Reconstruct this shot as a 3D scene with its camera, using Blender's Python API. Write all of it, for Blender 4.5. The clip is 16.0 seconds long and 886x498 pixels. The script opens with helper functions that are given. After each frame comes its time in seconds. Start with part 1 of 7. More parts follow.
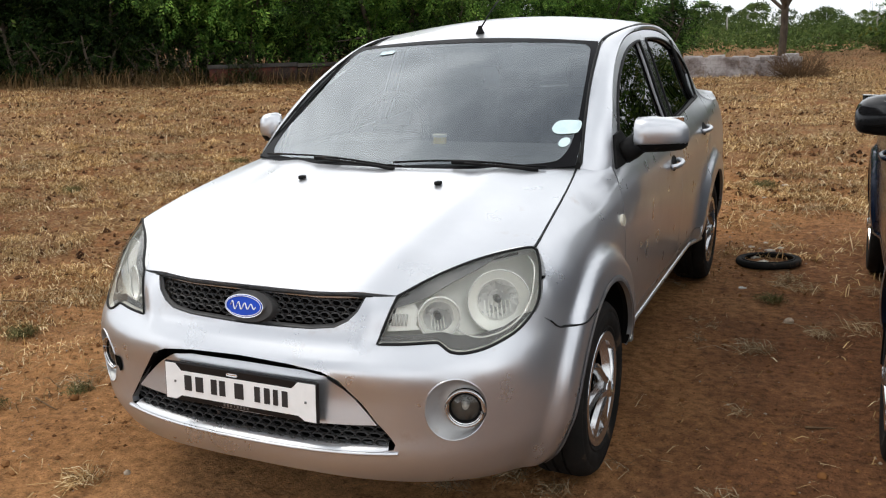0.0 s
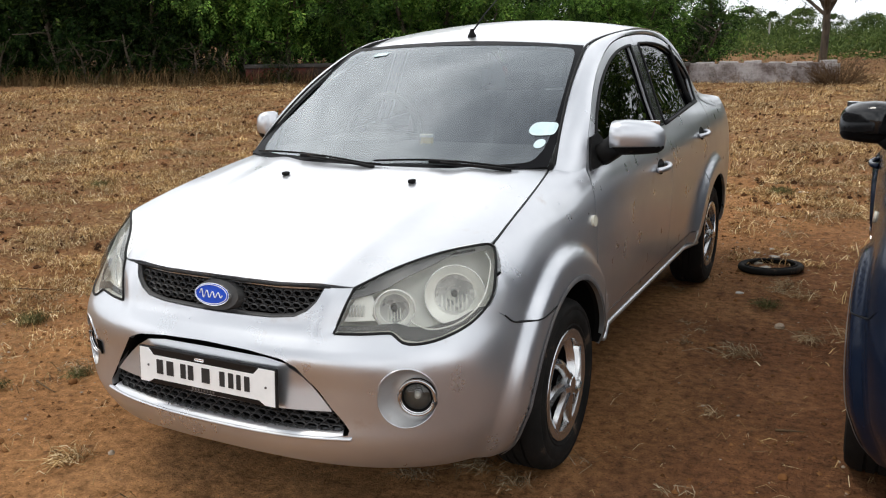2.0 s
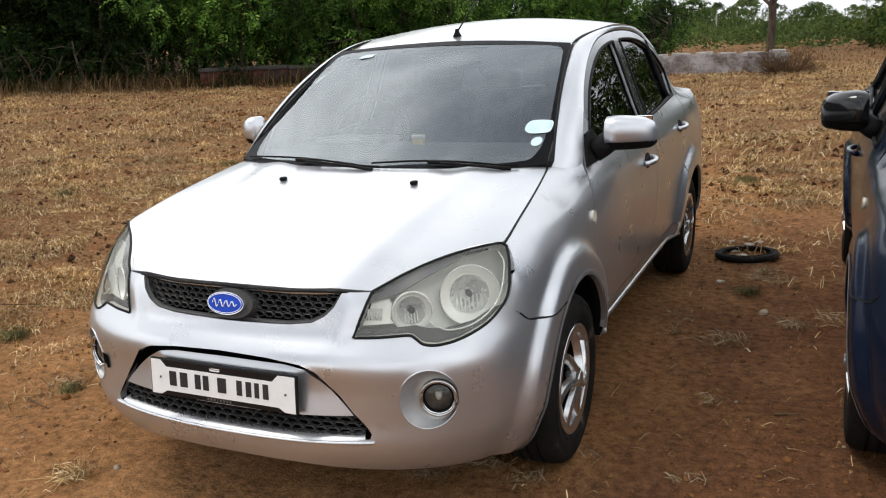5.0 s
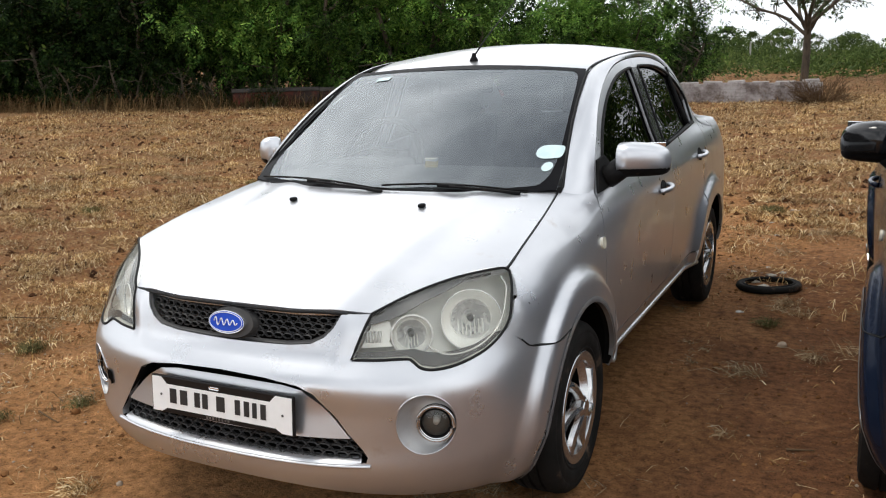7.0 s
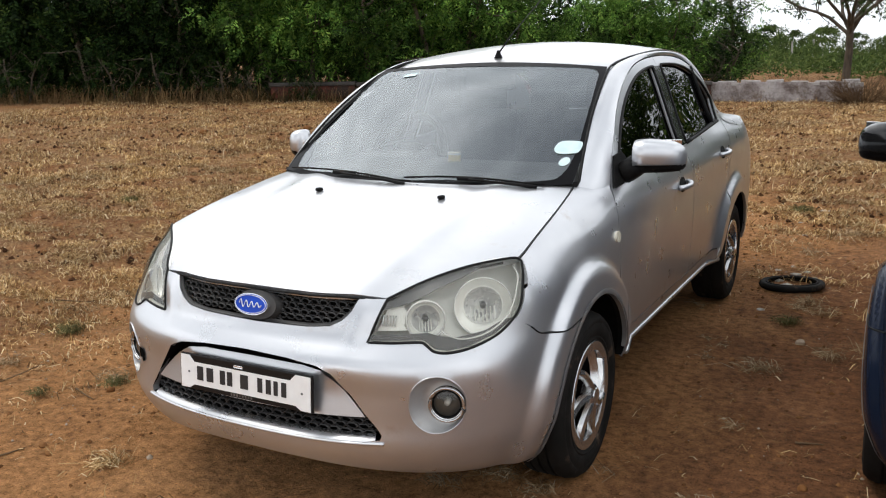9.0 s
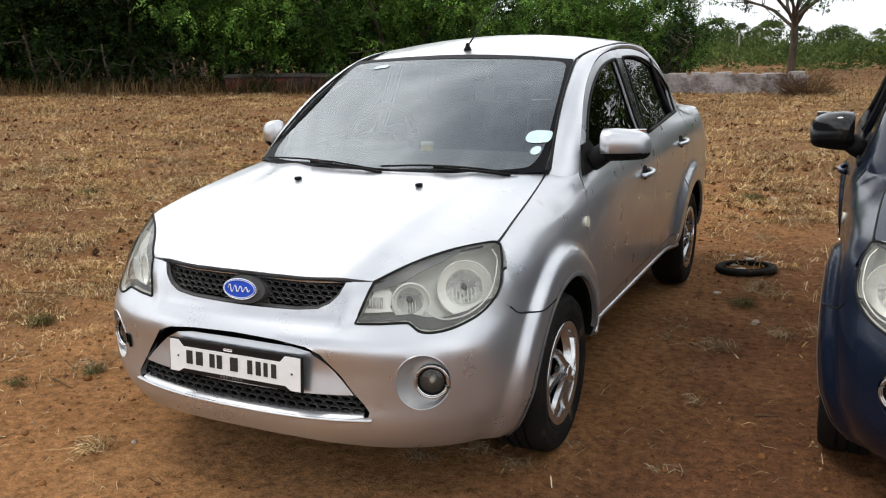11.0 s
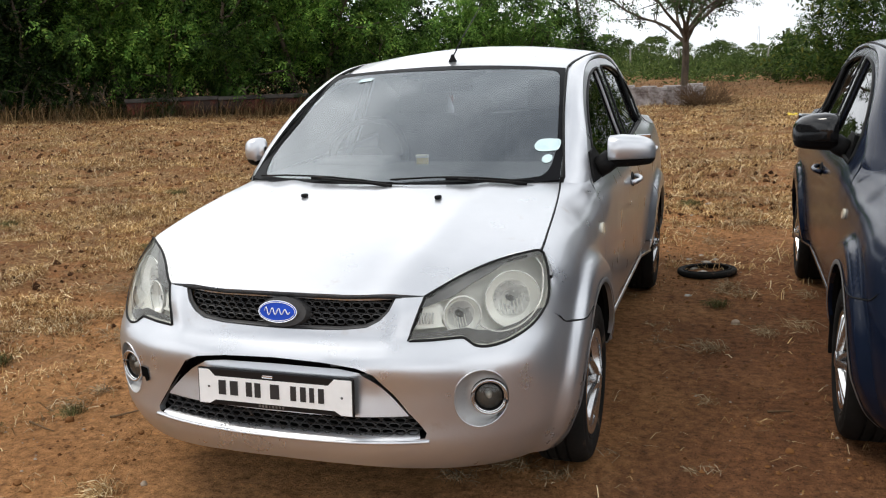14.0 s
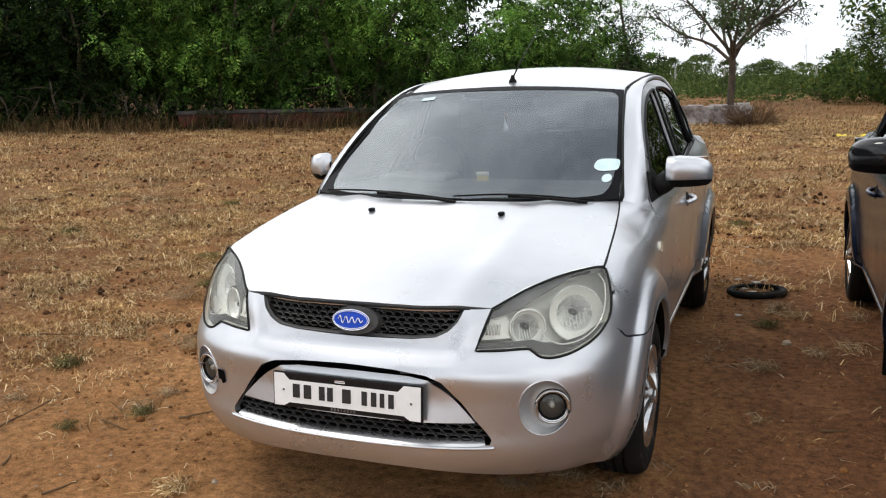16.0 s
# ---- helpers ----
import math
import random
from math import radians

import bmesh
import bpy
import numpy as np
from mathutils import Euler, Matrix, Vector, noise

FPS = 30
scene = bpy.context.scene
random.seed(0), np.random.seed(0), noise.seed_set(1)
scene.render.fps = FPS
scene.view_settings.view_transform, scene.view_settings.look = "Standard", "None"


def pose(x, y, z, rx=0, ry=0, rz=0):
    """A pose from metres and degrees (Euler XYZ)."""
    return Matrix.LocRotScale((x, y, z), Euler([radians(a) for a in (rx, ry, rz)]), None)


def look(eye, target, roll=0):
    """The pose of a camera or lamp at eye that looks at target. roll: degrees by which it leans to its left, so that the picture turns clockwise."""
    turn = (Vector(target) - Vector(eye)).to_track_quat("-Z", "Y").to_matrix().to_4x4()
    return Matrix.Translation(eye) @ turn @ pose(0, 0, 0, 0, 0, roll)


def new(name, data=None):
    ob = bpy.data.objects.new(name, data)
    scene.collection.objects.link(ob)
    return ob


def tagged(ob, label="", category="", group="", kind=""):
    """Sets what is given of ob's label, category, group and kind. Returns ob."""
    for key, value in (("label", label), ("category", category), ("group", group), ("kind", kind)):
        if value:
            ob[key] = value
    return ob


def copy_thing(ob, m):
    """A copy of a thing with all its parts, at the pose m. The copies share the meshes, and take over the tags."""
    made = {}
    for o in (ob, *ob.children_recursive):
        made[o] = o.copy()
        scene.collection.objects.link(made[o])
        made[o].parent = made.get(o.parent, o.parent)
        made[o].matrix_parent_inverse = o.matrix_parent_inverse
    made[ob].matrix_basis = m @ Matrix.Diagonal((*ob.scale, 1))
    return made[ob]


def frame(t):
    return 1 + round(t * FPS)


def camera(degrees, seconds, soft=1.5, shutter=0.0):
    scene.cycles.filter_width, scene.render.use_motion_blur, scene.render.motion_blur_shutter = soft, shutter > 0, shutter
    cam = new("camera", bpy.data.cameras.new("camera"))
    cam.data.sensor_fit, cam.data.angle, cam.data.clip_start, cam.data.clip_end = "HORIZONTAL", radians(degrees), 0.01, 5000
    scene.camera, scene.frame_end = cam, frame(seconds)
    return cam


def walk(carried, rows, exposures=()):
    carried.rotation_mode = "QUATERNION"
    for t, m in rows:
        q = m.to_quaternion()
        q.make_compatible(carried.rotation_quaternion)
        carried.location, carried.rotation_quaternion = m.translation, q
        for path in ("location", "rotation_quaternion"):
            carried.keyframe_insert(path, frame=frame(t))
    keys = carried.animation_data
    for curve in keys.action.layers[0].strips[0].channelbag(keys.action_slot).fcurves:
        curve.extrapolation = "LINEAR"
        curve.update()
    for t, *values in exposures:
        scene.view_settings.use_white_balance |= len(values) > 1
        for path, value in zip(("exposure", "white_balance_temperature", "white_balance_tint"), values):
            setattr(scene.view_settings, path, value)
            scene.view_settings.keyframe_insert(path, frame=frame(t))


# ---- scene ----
cam = camera(54.2, 16.0, soft=1.15)
PATH = [
    (0, (1.457, -2.591, 1.408), (0.642, -0.827, 0.935), -1.8),
    (0.5, (1.514, -2.564, 1.404), (0.7, -0.799, 0.933), -1.8),
    (1, (1.611, -2.58, 1.413), (0.77, -0.823, 0.957), -1.4),
    (1.5, (1.662, -2.562, 1.409), (0.787, -0.823, 0.949), -1.2),
    (2, (1.697, -2.573, 1.404), (0.801, -0.847, 0.938), -1.2),
    (2.5, (1.72, -2.588, 1.404), (0.819, -0.864, 0.938), -1.2),
    (3, (1.712, -2.561, 1.403), (0.814, -0.836, 0.934), -1.1),
    (3.5, (1.702, -2.556, 1.407), (0.8, -0.834, 0.936), -1.2),
    (5.8, (1.485, -2.692, 1.423), (0.719, -0.905, 0.955), -3.0),
    (6, (1.479, -2.681, 1.412), (0.707, -0.895, 0.952), -2.8),
    (6.5, (1.531, -2.662, 1.417), (0.721, -0.887, 0.976), -2.5),
    (7, (1.62, -2.608, 1.415), (0.75, -0.857, 0.996), -1.7),
    (7.5, (1.685, -2.598, 1.416), (0.77, -0.87, 0.997), -1.3),
    (8, (1.713, -2.626, 1.414), (0.769, -0.914, 0.992), -1.1),
    (10.3, (1.724, -2.765, 1.421), (0.821, -1.034, 0.984), -1.3),
    (10.5, (1.714, -2.788, 1.418), (0.843, -1.042, 0.979), -1.0),
    (11, (1.698, -2.824, 1.421), (0.854, -1.066, 0.975), -1.0),
    (11.5, (1.602, -2.73, 1.395), (0.784, -0.961, 0.948), -2.0),
    (12, (1.509, -2.69, 1.398), (0.72, -0.905, 0.958), -3.3),
    (12.5, (1.384, -2.749, 1.406), (0.683, -0.925, 0.978), -3.3),
    (13, (1.254, -2.866, 1.418), (0.605, -1.021, 1.002), -2.6),
    (13.5, (1.248, -2.911, 1.406), (0.606, -1.061, 1.0), -2.4),
    (14, (1.261, -2.926, 1.393), (0.63, -1.072, 0.985), -2.1),
    (14.5, (1.201, -3.003, 1.407), (0.58, -1.145, 1.002), -2.0),
    (15, (1.094, -3.014, 1.41), (0.441, -1.164, 1.018), -2.1),
    (15.5, (1.137, -3.054, 1.416), (0.422, -1.225, 1.035), -2.0),
    (16, (1.214, -3.063, 1.417), (0.499, -1.233, 1.045), -1.4),
]
walk(cam, [(t, look(eye, target, roll)) for t, eye, target, roll in PATH])

# ---- light ----
world = bpy.data.worlds.new("sky")
scene.world = world
world.use_nodes = True
wt = world.node_tree
wt.nodes.clear()
w_out = wt.nodes.new("ShaderNodeOutputWorld")
w_bg = wt.nodes.new("ShaderNodeBackground")
w_sky = wt.nodes.new("ShaderNodeTexSky")
w_sky.sky_type, w_sky.sun_disc = "NISHITA", False
w_sky.sun_elevation, w_sky.sun_rotation = radians(62), radians(261)
w_hue = wt.nodes.new("ShaderNodeHueSaturation")
w_hue.inputs["Saturation"].default_value = 0.22
# broken cloud deck: soft noise between a lighter and a greyer white
w_tc = wt.nodes.new("ShaderNodeTexCoord")
w_map = wt.nodes.new("ShaderNodeMapping")
w_map.inputs["Scale"].default_value = (1.0, 1.0, 1.6)
w_map.inputs["Location"].default_value = (4.9, 4.3, 18.8)
w_map.inputs["Rotation"].default_value = (0, 0, radians(290))
w_noise = wt.nodes.new("ShaderNodeTexNoise")
w_noise.inputs["Scale"].default_value = 1.7
w_noise.inputs["Detail"].default_value = 6.0
w_noise.inputs["Roughness"].default_value = 0.6
w_ramp = wt.nodes.new("ShaderNodeValToRGB")
w_ramp.color_ramp.elements[0].position, w_ramp.color_ramp.elements[0].color = 0.31, (10.0, 10.7, 11.8, 1)
w_ramp.color_ramp.elements[1].position, w_ramp.color_ramp.elements[1].color = 0.74, (43.0, 43.0, 43.2, 1)
w_mid = w_ramp.color_ramp.elements.new(0.50)
w_mid.color = (20.0, 20.8, 21.8, 1)
w_mix = wt.nodes.new("ShaderNodeMix")
w_mix.data_type = "RGBA"
w_mix.inputs["Factor"].default_value = 0.8
wt.links.new(w_tc.outputs["Generated"], w_map.inputs["Vector"])
wt.links.new(w_map.outputs["Vector"], w_noise.inputs["Vector"])
wt.links.new(w_noise.outputs["Fac"], w_ramp.inputs["Fac"])
wt.links.new(w_sky.outputs["Color"], w_hue.inputs["Color"])
wt.links.new(w_hue.outputs["Color"], w_mix.inputs["A"])
wt.links.new(w_ramp.outputs["Color"], w_mix.inputs["B"])
wt.links.new(w_mix.outputs["Result"], w_bg.inputs["Color"])
w_bg.inputs["Strength"].default_value = 0.097
wt.links.new(w_bg.outputs["Background"], w_out.inputs["Surface"])

sun = new("sun", bpy.data.lights.new("sun", "SUN"))
sun.data.energy, sun.data.angle, sun.data.color = 1.7, radians(16), (1.0, 0.95, 0.87)
sun.matrix_world = look((-6.2, -1, 12), (0, 0, 0))
scene.view_settings.exposure = -0.34

# ---- materials ----
def node_mat(name):
    m = bpy.data.materials.new(name)
    m.use_nodes = True
    nt = m.node_tree
    return m, nt, nt.nodes["Principled BSDF"]


def noise_tex(nt, scale, detail=4.0, rough=0.55, coords="Object", stretch=(1, 1, 1)):
    tc = nt.nodes.new("ShaderNodeTexCoord")
    mp = nt.nodes.new("ShaderNodeMapping")
    mp.inputs["Scale"].default_value = stretch
    nz = nt.nodes.new("ShaderNodeTexNoise")
    nz.inputs["Scale"].default_value, nz.inputs["Detail"].default_value, nz.inputs["Roughness"].default_value = scale, detail, rough
    nt.links.new(tc.outputs[coords], mp.inputs["Vector"])
    nt.links.new(mp.outputs["Vector"], nz.inputs["Vector"])
    return nz.outputs["Fac"]


def ramp(nt, fac, stops):
    r = nt.nodes.new("ShaderNodeValToRGB")
    els = r.color_ramp.elements
    while len(els) < len(stops):
        els.new(0.5)
    for e, (p, c) in zip(els, stops):
        e.position = p
        e.color = (*c, 1) if len(c) == 3 else c
    nt.links.new(fac, r.inputs["Fac"])
    return r.outputs["Color"]


def mix_col(nt, fac, a, b, kind="MIX"):
    m = nt.nodes.new("ShaderNodeMix")
    m.data_type, m.blend_type = "RGBA", kind
    for key, v in (("Factor", fac), ("A", a), ("B", b)):
        if isinstance(v, (int, float)):
            m.inputs[key].default_value = v
        elif isinstance(v, tuple):
            m.inputs[key].default_value = (*v, 1)
        else:
            nt.links.new(v, m.inputs[key])
    return m.outputs["Result"]


def add_bump(nt, bsdf, height, strength, dist):
    b = nt.nodes.new("ShaderNodeBump")
    b.inputs["Strength"].default_value, b.inputs["Distance"].default_value = strength, dist
    nt.links.new(height, b.inputs["Height"])
    nt.links.new(b.outputs["Normal"], bsdf.inputs["Normal"])


def surface(name, c1, c2, scale=8.0, rough=0.6, metal=0.0, bump=0.0, bscale=60.0, bdist=0.004, coat=0.0, dirt=None, rough2=None, grain=0.0, stretch=(1, 1, 1), spec=0.5):
    """A general surface: two tones mixed by broad noise, fine grain, optional dirt and relief."""
    m, nt, p = node_mat(name)
    base = ramp(nt, noise_tex(nt, scale, 5, 0.6, stretch=stretch), [(0.35, c1), (0.68, c2)])
    fine = noise_tex(nt, bscale, 3, 0.6, stretch=stretch)
    if grain:
        g = ramp(nt, fine, [(0.3, (1 - grain,) * 3), (0.7, (1 + grain,) * 3)])
        base = mix_col(nt, 1.0, base, g, "MULTIPLY")
    if dirt:
        d = ramp(nt, noise_tex(nt, dirt[1], 6, 0.7), [(dirt[2], (0, 0, 0)), (dirt[3], (1, 1, 1))])
        base = mix_col(nt, d, base, dirt[0])
    nt.links.new(base, p.inputs["Base Color"])
    p.inputs["Metallic"].default_value = metal
    p.inputs["Specular IOR Level"].default_value = spec
    if rough2 is None:
        p.inputs["Roughness"].default_value = rough
    else:
        nt.links.new(ramp(nt, noise_tex(nt, scale * 2.3, 5, 0.6), [(0.3, (rough,) * 3), (0.75, (rough2,) * 3)]), p.inputs["Roughness"])
    p.inputs["Coat Weight"].default_value = coat
    p.inputs["Coat Roughness"].default_value = 0.06
    if bump:
        add_bump(nt, p, fine, bump, bdist)
    return m


def glass(name, tint, ior=1.5, rough=0.0, haze=0.0, haze_col=(0.7, 0.7, 0.65), veil=0.0, sheen=(1.0, 1.0, 1.0)):
    """A thin pane: tinted see-through, with reflection that grows at grazing angles; haze is a dusty or yellowed film."""
    m = bpy.data.materials.new(name)
    m.use_nodes = True
    nt = m.node_tree
    nt.nodes.clear()
    out = nt.nodes.new("ShaderNodeOutputMaterial")
    tr = nt.nodes.new("ShaderNodeBsdfTransparent")
    tr.inputs["Color"].default_value = (*tint, 1)
    gl = nt.nodes.new("ShaderNodeBsdfGlossy")
    gl.inputs["Roughness"].default_value = rough
    gl.inputs["Color"].default_value = (*sheen, 1)
    fr = nt.nodes.new("ShaderNodeFresnel")
    fr.inputs["IOR"].default_value = ior
    under = tr.outputs[0]
    if haze:
        df = nt.nodes.new("ShaderNodeBsdfDiffuse")
        df.inputs["Color"].default_value = (*haze_col, 1)
        mh = nt.nodes.new("ShaderNodeMixShader")
        if veil:
            nt.links.new(ramp(nt, noise_tex(nt, veil, 5, 0.65), [(0.3, (haze * 0.4,) * 3), (0.75, (haze * 1.5,) * 3)]), mh.inputs[0])
        else:
            mh.inputs[0].default_value = haze
        nt.links.new(tr.outputs[0], mh.inputs[1])
        nt.links.new(df.outputs[0], mh.inputs[2])
        under = mh.outputs[0]
    mx = nt.nodes.new("ShaderNodeMixShader")
    nt.links.new(fr.outputs[0], mx.inputs[0])
    nt.links.new(under, mx.inputs[1])
    nt.links.new(gl.outputs[0], mx.inputs[2])
    nt.links.new(mx.outputs[0], out.inputs["Surface"])
    return m


DUST = (0.30, 0.20, 0.13)
M_SILVER = surface("silver_paint", (0.525, 0.535, 0.56), (0.585, 0.595, 0.615), 3.0, 0.26, 0.82, 0.04, 900, 0.0005, 0.5, (DUST, 6.0, 0.62, 1.9), 0.36, 0.04)
M_NAVY = surface("navy_paint", (0.006, 0.010, 0.022), (0.010, 0.015, 0.030), 3.0, 0.14, 0.1, 0.03, 900, 0.0005, 0.0, (DUST, 7.0, 0.66, 2.6), 0.22, spec=0.25)
M_BLACK = surface("black_plastic", (0.004, 0.004, 0.0045), (0.010, 0.0095, 0.009), 14.0, 0.45, 0, 0.2, 300, 0.001, 0, (DUST, 12.0, 0.64, 2.6), 0.65, spec=0.08)
M_GLOSSBLACK = surface("gloss_black", (0.006, 0.006, 0.007), (0.010, 0.010, 0.010), 6.0, 0.10, 0, 0, spec=0.4)
M_GRILLE = surface("grille_plastic", (0.032, 0.032, 0.034), (0.055, 0.054, 0.052), 18.0, 0.42, 0, 0.15, 260, 0.001, 0, (DUST, 16.0, 0.62, 2.4), 0.6, spec=0.3)
M_ARCHGREY = surface("arch_edge_grey", (0.10, 0.10, 0.105), (0.15, 0.15, 0.15), 14.0, 0.5, 0.2, dirt=(DUST, 14.0, 0.55, 1.6))
# near-black for underbody parts, and for shade painted into openings and wheel gaps
M_VOID = surface("underbody_recess_shade", (0.004, 0.004, 0.004), (0.008, 0.0075, 0.007), 8.0, 0.95, spec=0.0)
M_RUBBER = surface("tyre_rubber", (0.007, 0.007, 0.0065), (0.014, 0.0125, 0.0115), 9.0, 0.7, 0, 0.3, 220, 0.0015, 0, (DUST, 8.0, 0.60, 2.4), 0.9, spec=0.12)
M_SEAL = surface("rubber_seal", (0.01, 0.01, 0.01), (0.018, 0.018, 0.018), 20.0, 0.55, spec=0.08)
M_CHROME = surface("chrome", (0.72, 0.72, 0.72), (0.8, 0.8, 0.8), 12.0, 0.08, 1.0, rough2=0.2)
M_HUBCAP = surface("hubcap_silver", (0.46, 0.46, 0.46), (0.58, 0.58, 0.58), 10.0, 0.16, 0.92, 0.05, 300, 0.0008, 0.2, (DUST, 10.0, 0.60, 1.6), 0.28)
M_HUBGREY = surface("hubcap_dark", (0.10, 0.10, 0.10), (0.17, 0.165, 0.16), 10.0, 0.35, 0.5, 0, 300, 0.001, 0, (DUST, 10.0, 0.55, 1.2), 0.5)
M_REFLECT = surface("lamp_reflector", (0.80, 0.80, 0.79), (0.88, 0.88, 0.87), 10.0, 0.22, 0.55, rough2=0.35)
M_LAMPGREY = surface("lamp_housing", (0.78, 0.78, 0.74), (0.86, 0.86, 0.82), 9.0, 0.28, 0.15, rough2=0.40)
M_LAMPMASK = surface("lamp_mask_grey", (0.085, 0.087, 0.090), (0.12, 0.12, 0.122), 9.0, 0.35, 0.2)
M_LAMPRING = surface("lamp_ring_white", (0.72, 0.72, 0.70), (0.80, 0.80, 0.78), 9.0, 0.25, 0.3)
M_LAMPDARK = surface("lamp_bezel_dark", (0.05, 0.05, 0.05), (0.08, 0.08, 0.08), 9.0, 0.3, 0.2)
M_LENS = glass("lamp_lens", (0.96, 0.96, 0.93), 1.30, 0.02, 0.05, (0.92, 0.91, 0.84), 7.0)
M_LENSCLEAR = glass("fog_lens", (0.85, 0.84, 0.80), 1.5, 0.02, 0.05, (0.5, 0.48, 0.42), 20.0)
M_FOGBEZEL = surface("fog_bezel_silver", (0.44, 0.44, 0.44), (0.52, 0.52, 0.51), 8.0, 0.42, 0.6, rough2=0.55, dirt=(DUST, 14.0, 0.55, 1.4))
M_AMBER = surface("side_repeater_lens", (0.62, 0.58, 0.46), (0.70, 0.66, 0.54), 30.0, 0.15, coat=1.0)
M_RED = surface("tail_lamp_red", (0.28, 0.01, 0.01), (0.36, 0.015, 0.015), 12.0, 0.12, coat=1.0)
M_SCREEN = glass("windscreen_glass", (0.82, 0.87, 0.88), 2.4, sheen=(0.90, 0.96, 1.0))
M_TINT = glass("tinted_glass", (0.03, 0.032, 0.032), 1.47)
M_REARGLASS = glass("rear_screen_glass", (0.34, 0.36, 0.36), 1.5)
M_FRIT = surface("frit_band", (0.004, 0.004, 0.005), (0.006, 0.006, 0.007), 10.0, 0.35, spec=0.05)
M_WHITE = surface("plate_white", (0.78, 0.78, 0.77), (0.84, 0.84, 0.83), 20.0, 0.4, dirt=((0.5, 0.42, 0.34), 22.0, 0.66, 1.3))
M_PLATEBLACK = surface("plate_black", (0.007, 0.007, 0.008), (0.011, 0.011, 0.011), 20.0, 0.3, spec=0.25)
M_INK = surface("plate_ink", (0.012, 0.012, 0.013), (0.02, 0.02, 0.021), 20.0, 0.5)
M_BLUE = surface("badge_blue", (0.004, 0.045, 0.40), (0.006, 0.06, 0.48), 20.0, 0.3, spec=0.25)
M_STICKER = surface("pale_sticker", (0.46, 0.60, 0.62), (0.56, 0.68, 0.69), 40.0, 0.45)
M_GOLD = surface("gold_trinket", (0.78, 0.60, 0.14), (0.85, 0.68, 0.20), 40.0, 0.4, 0.1)
M_CREAM = surface("cream_trinket", (0.82, 0.78, 0.62), (0.88, 0.84, 0.70), 40.0, 0.5)
M_SEAT = surface("grey_seat_fabric", (0.13, 0.13, 0.14), (0.20, 0.20, 0.21), 14.0, 0.9, 0, 0.4, 500, 0.001)
M_DASH = surface("dashboard_grey", (0.09, 0.095, 0.10), (0.12, 0.125, 0.13), 10.0, 0.6, 0, 0.2, 400, 0.0008)
M_LINER = surface("pale_headliner", (0.32, 0.32, 0.31), (0.4, 0.4, 0.39), 12.0, 0.9)
M_MIRROR = surface("mirror_glass", (0.7, 0.72, 0.73), (0.75, 0.77, 0.78), 8.0, 0.02, 1.0)

# ---- building tools ----
from mathutils.geometry import delaunay_2d_cdt


def mesh_object(name, verts, faces, mat, parent=None, smooth=True, label="", mats=None, face_mats=None):
    me = bpy.data.meshes.new(name)
    me.from_pydata([tuple(v) for v in verts], [], faces)
    for m in (mats or [mat]):
        me.materials.append(m)
    if face_mats:
        me.polygons.foreach_set("material_index", face_mats)
    if smooth:
        me.polygons.foreach_set("use_smooth", [True] * len(me.polygons))
    me.update()
    ob = new(name, me)
    if parent:
        ob.parent = parent
    if label:
        ob["label"] = label
    return ob


def part(name, bm, mat, parent, label="", smooth=False):
    """Links a bmesh as one mesh object under a thing or a part."""
    me = bpy.data.meshes.new(name)
    bm.to_mesh(me)
    bm.free()
    me.materials.append(mat)
    if smooth:
        me.polygons.foreach_set("use_smooth", [True] * len(me.polygons))
        me.set_sharp_from_angle(angle=radians(38))
    ob = new(name, me)
    if parent:
        ob.parent = parent
    if label:
        ob["label"] = label
    return ob


def thing(name, m, label, category, group="", kind=""):
    e = new(name)
    e.empty_display_size = 0.1
    e.matrix_world = m
    return tagged(e, label, category, group, kind)


def pchip(xs, ys):
    """A smooth curve through the points that does not overshoot."""
    xs, ys = list(xs), list(ys)
    h = [b - a for a, b in zip(xs, xs[1:])]
    d = [(b - a) / k for a, b, k in zip(ys, ys[1:], h)]
    s = [d[0]] + [0 if p * q <= 0 else 2 * p * q / (p + q) for p, q in zip(d, d[1:])] + [d[-1]]

    def at(x):
        if x <= xs[0]:
            return ys[0]
        if x >= xs[-1]:
            return ys[-1]
        i = 0
        while x > xs[i + 1]:
            i += 1
        t = (x - xs[i]) / h[i]
        return ((1 + 2 * t) * (1 - t) ** 2 * ys[i] + t * (1 - t) ** 2 * h[i] * s[i]
                + t * t * (3 - 2 * t) * ys[i + 1] + t * t * (t - 1) * h[i] * s[i + 1])
    return at


def curve_pts(pts, n=8, closed=False):
    """Catmull-Rom through points of any dimension."""
    pts = [Vector(p) for p in pts]
    k = len(pts)
    out = []
    for i in range(k if closed else k - 1):
        p1, p2 = pts[i], pts[(i + 1) % k]
        p0 = pts[i - 1] if (closed or i > 0) else p1 * 2 - p2
        p3 = pts[(i + 2) % k] if (closed or i + 2 < k) else p2 * 2 - p1
        for j in range(n):
            t = j / n
            out.append(0.5 * (2 * p1 + (p2 - p0) * t + (2 * p0 - 5 * p1 + 4 * p2 - p3) * t * t + (3 * p1 - p0 - 3 * p2 + p3) * t ** 3))
    if not closed:
        out.append(pts[-1])
    return out


def split_loop(loop, step):
    out = []
    for a, b in zip(loop, loop[1:] + loop[:1]):
        a, b = Vector(a[:2]), Vector(b[:2])
        n = max(1, math.ceil((b - a).length / step))
        out += [a.lerp(b, i / n) for i in range(n)]
    return out


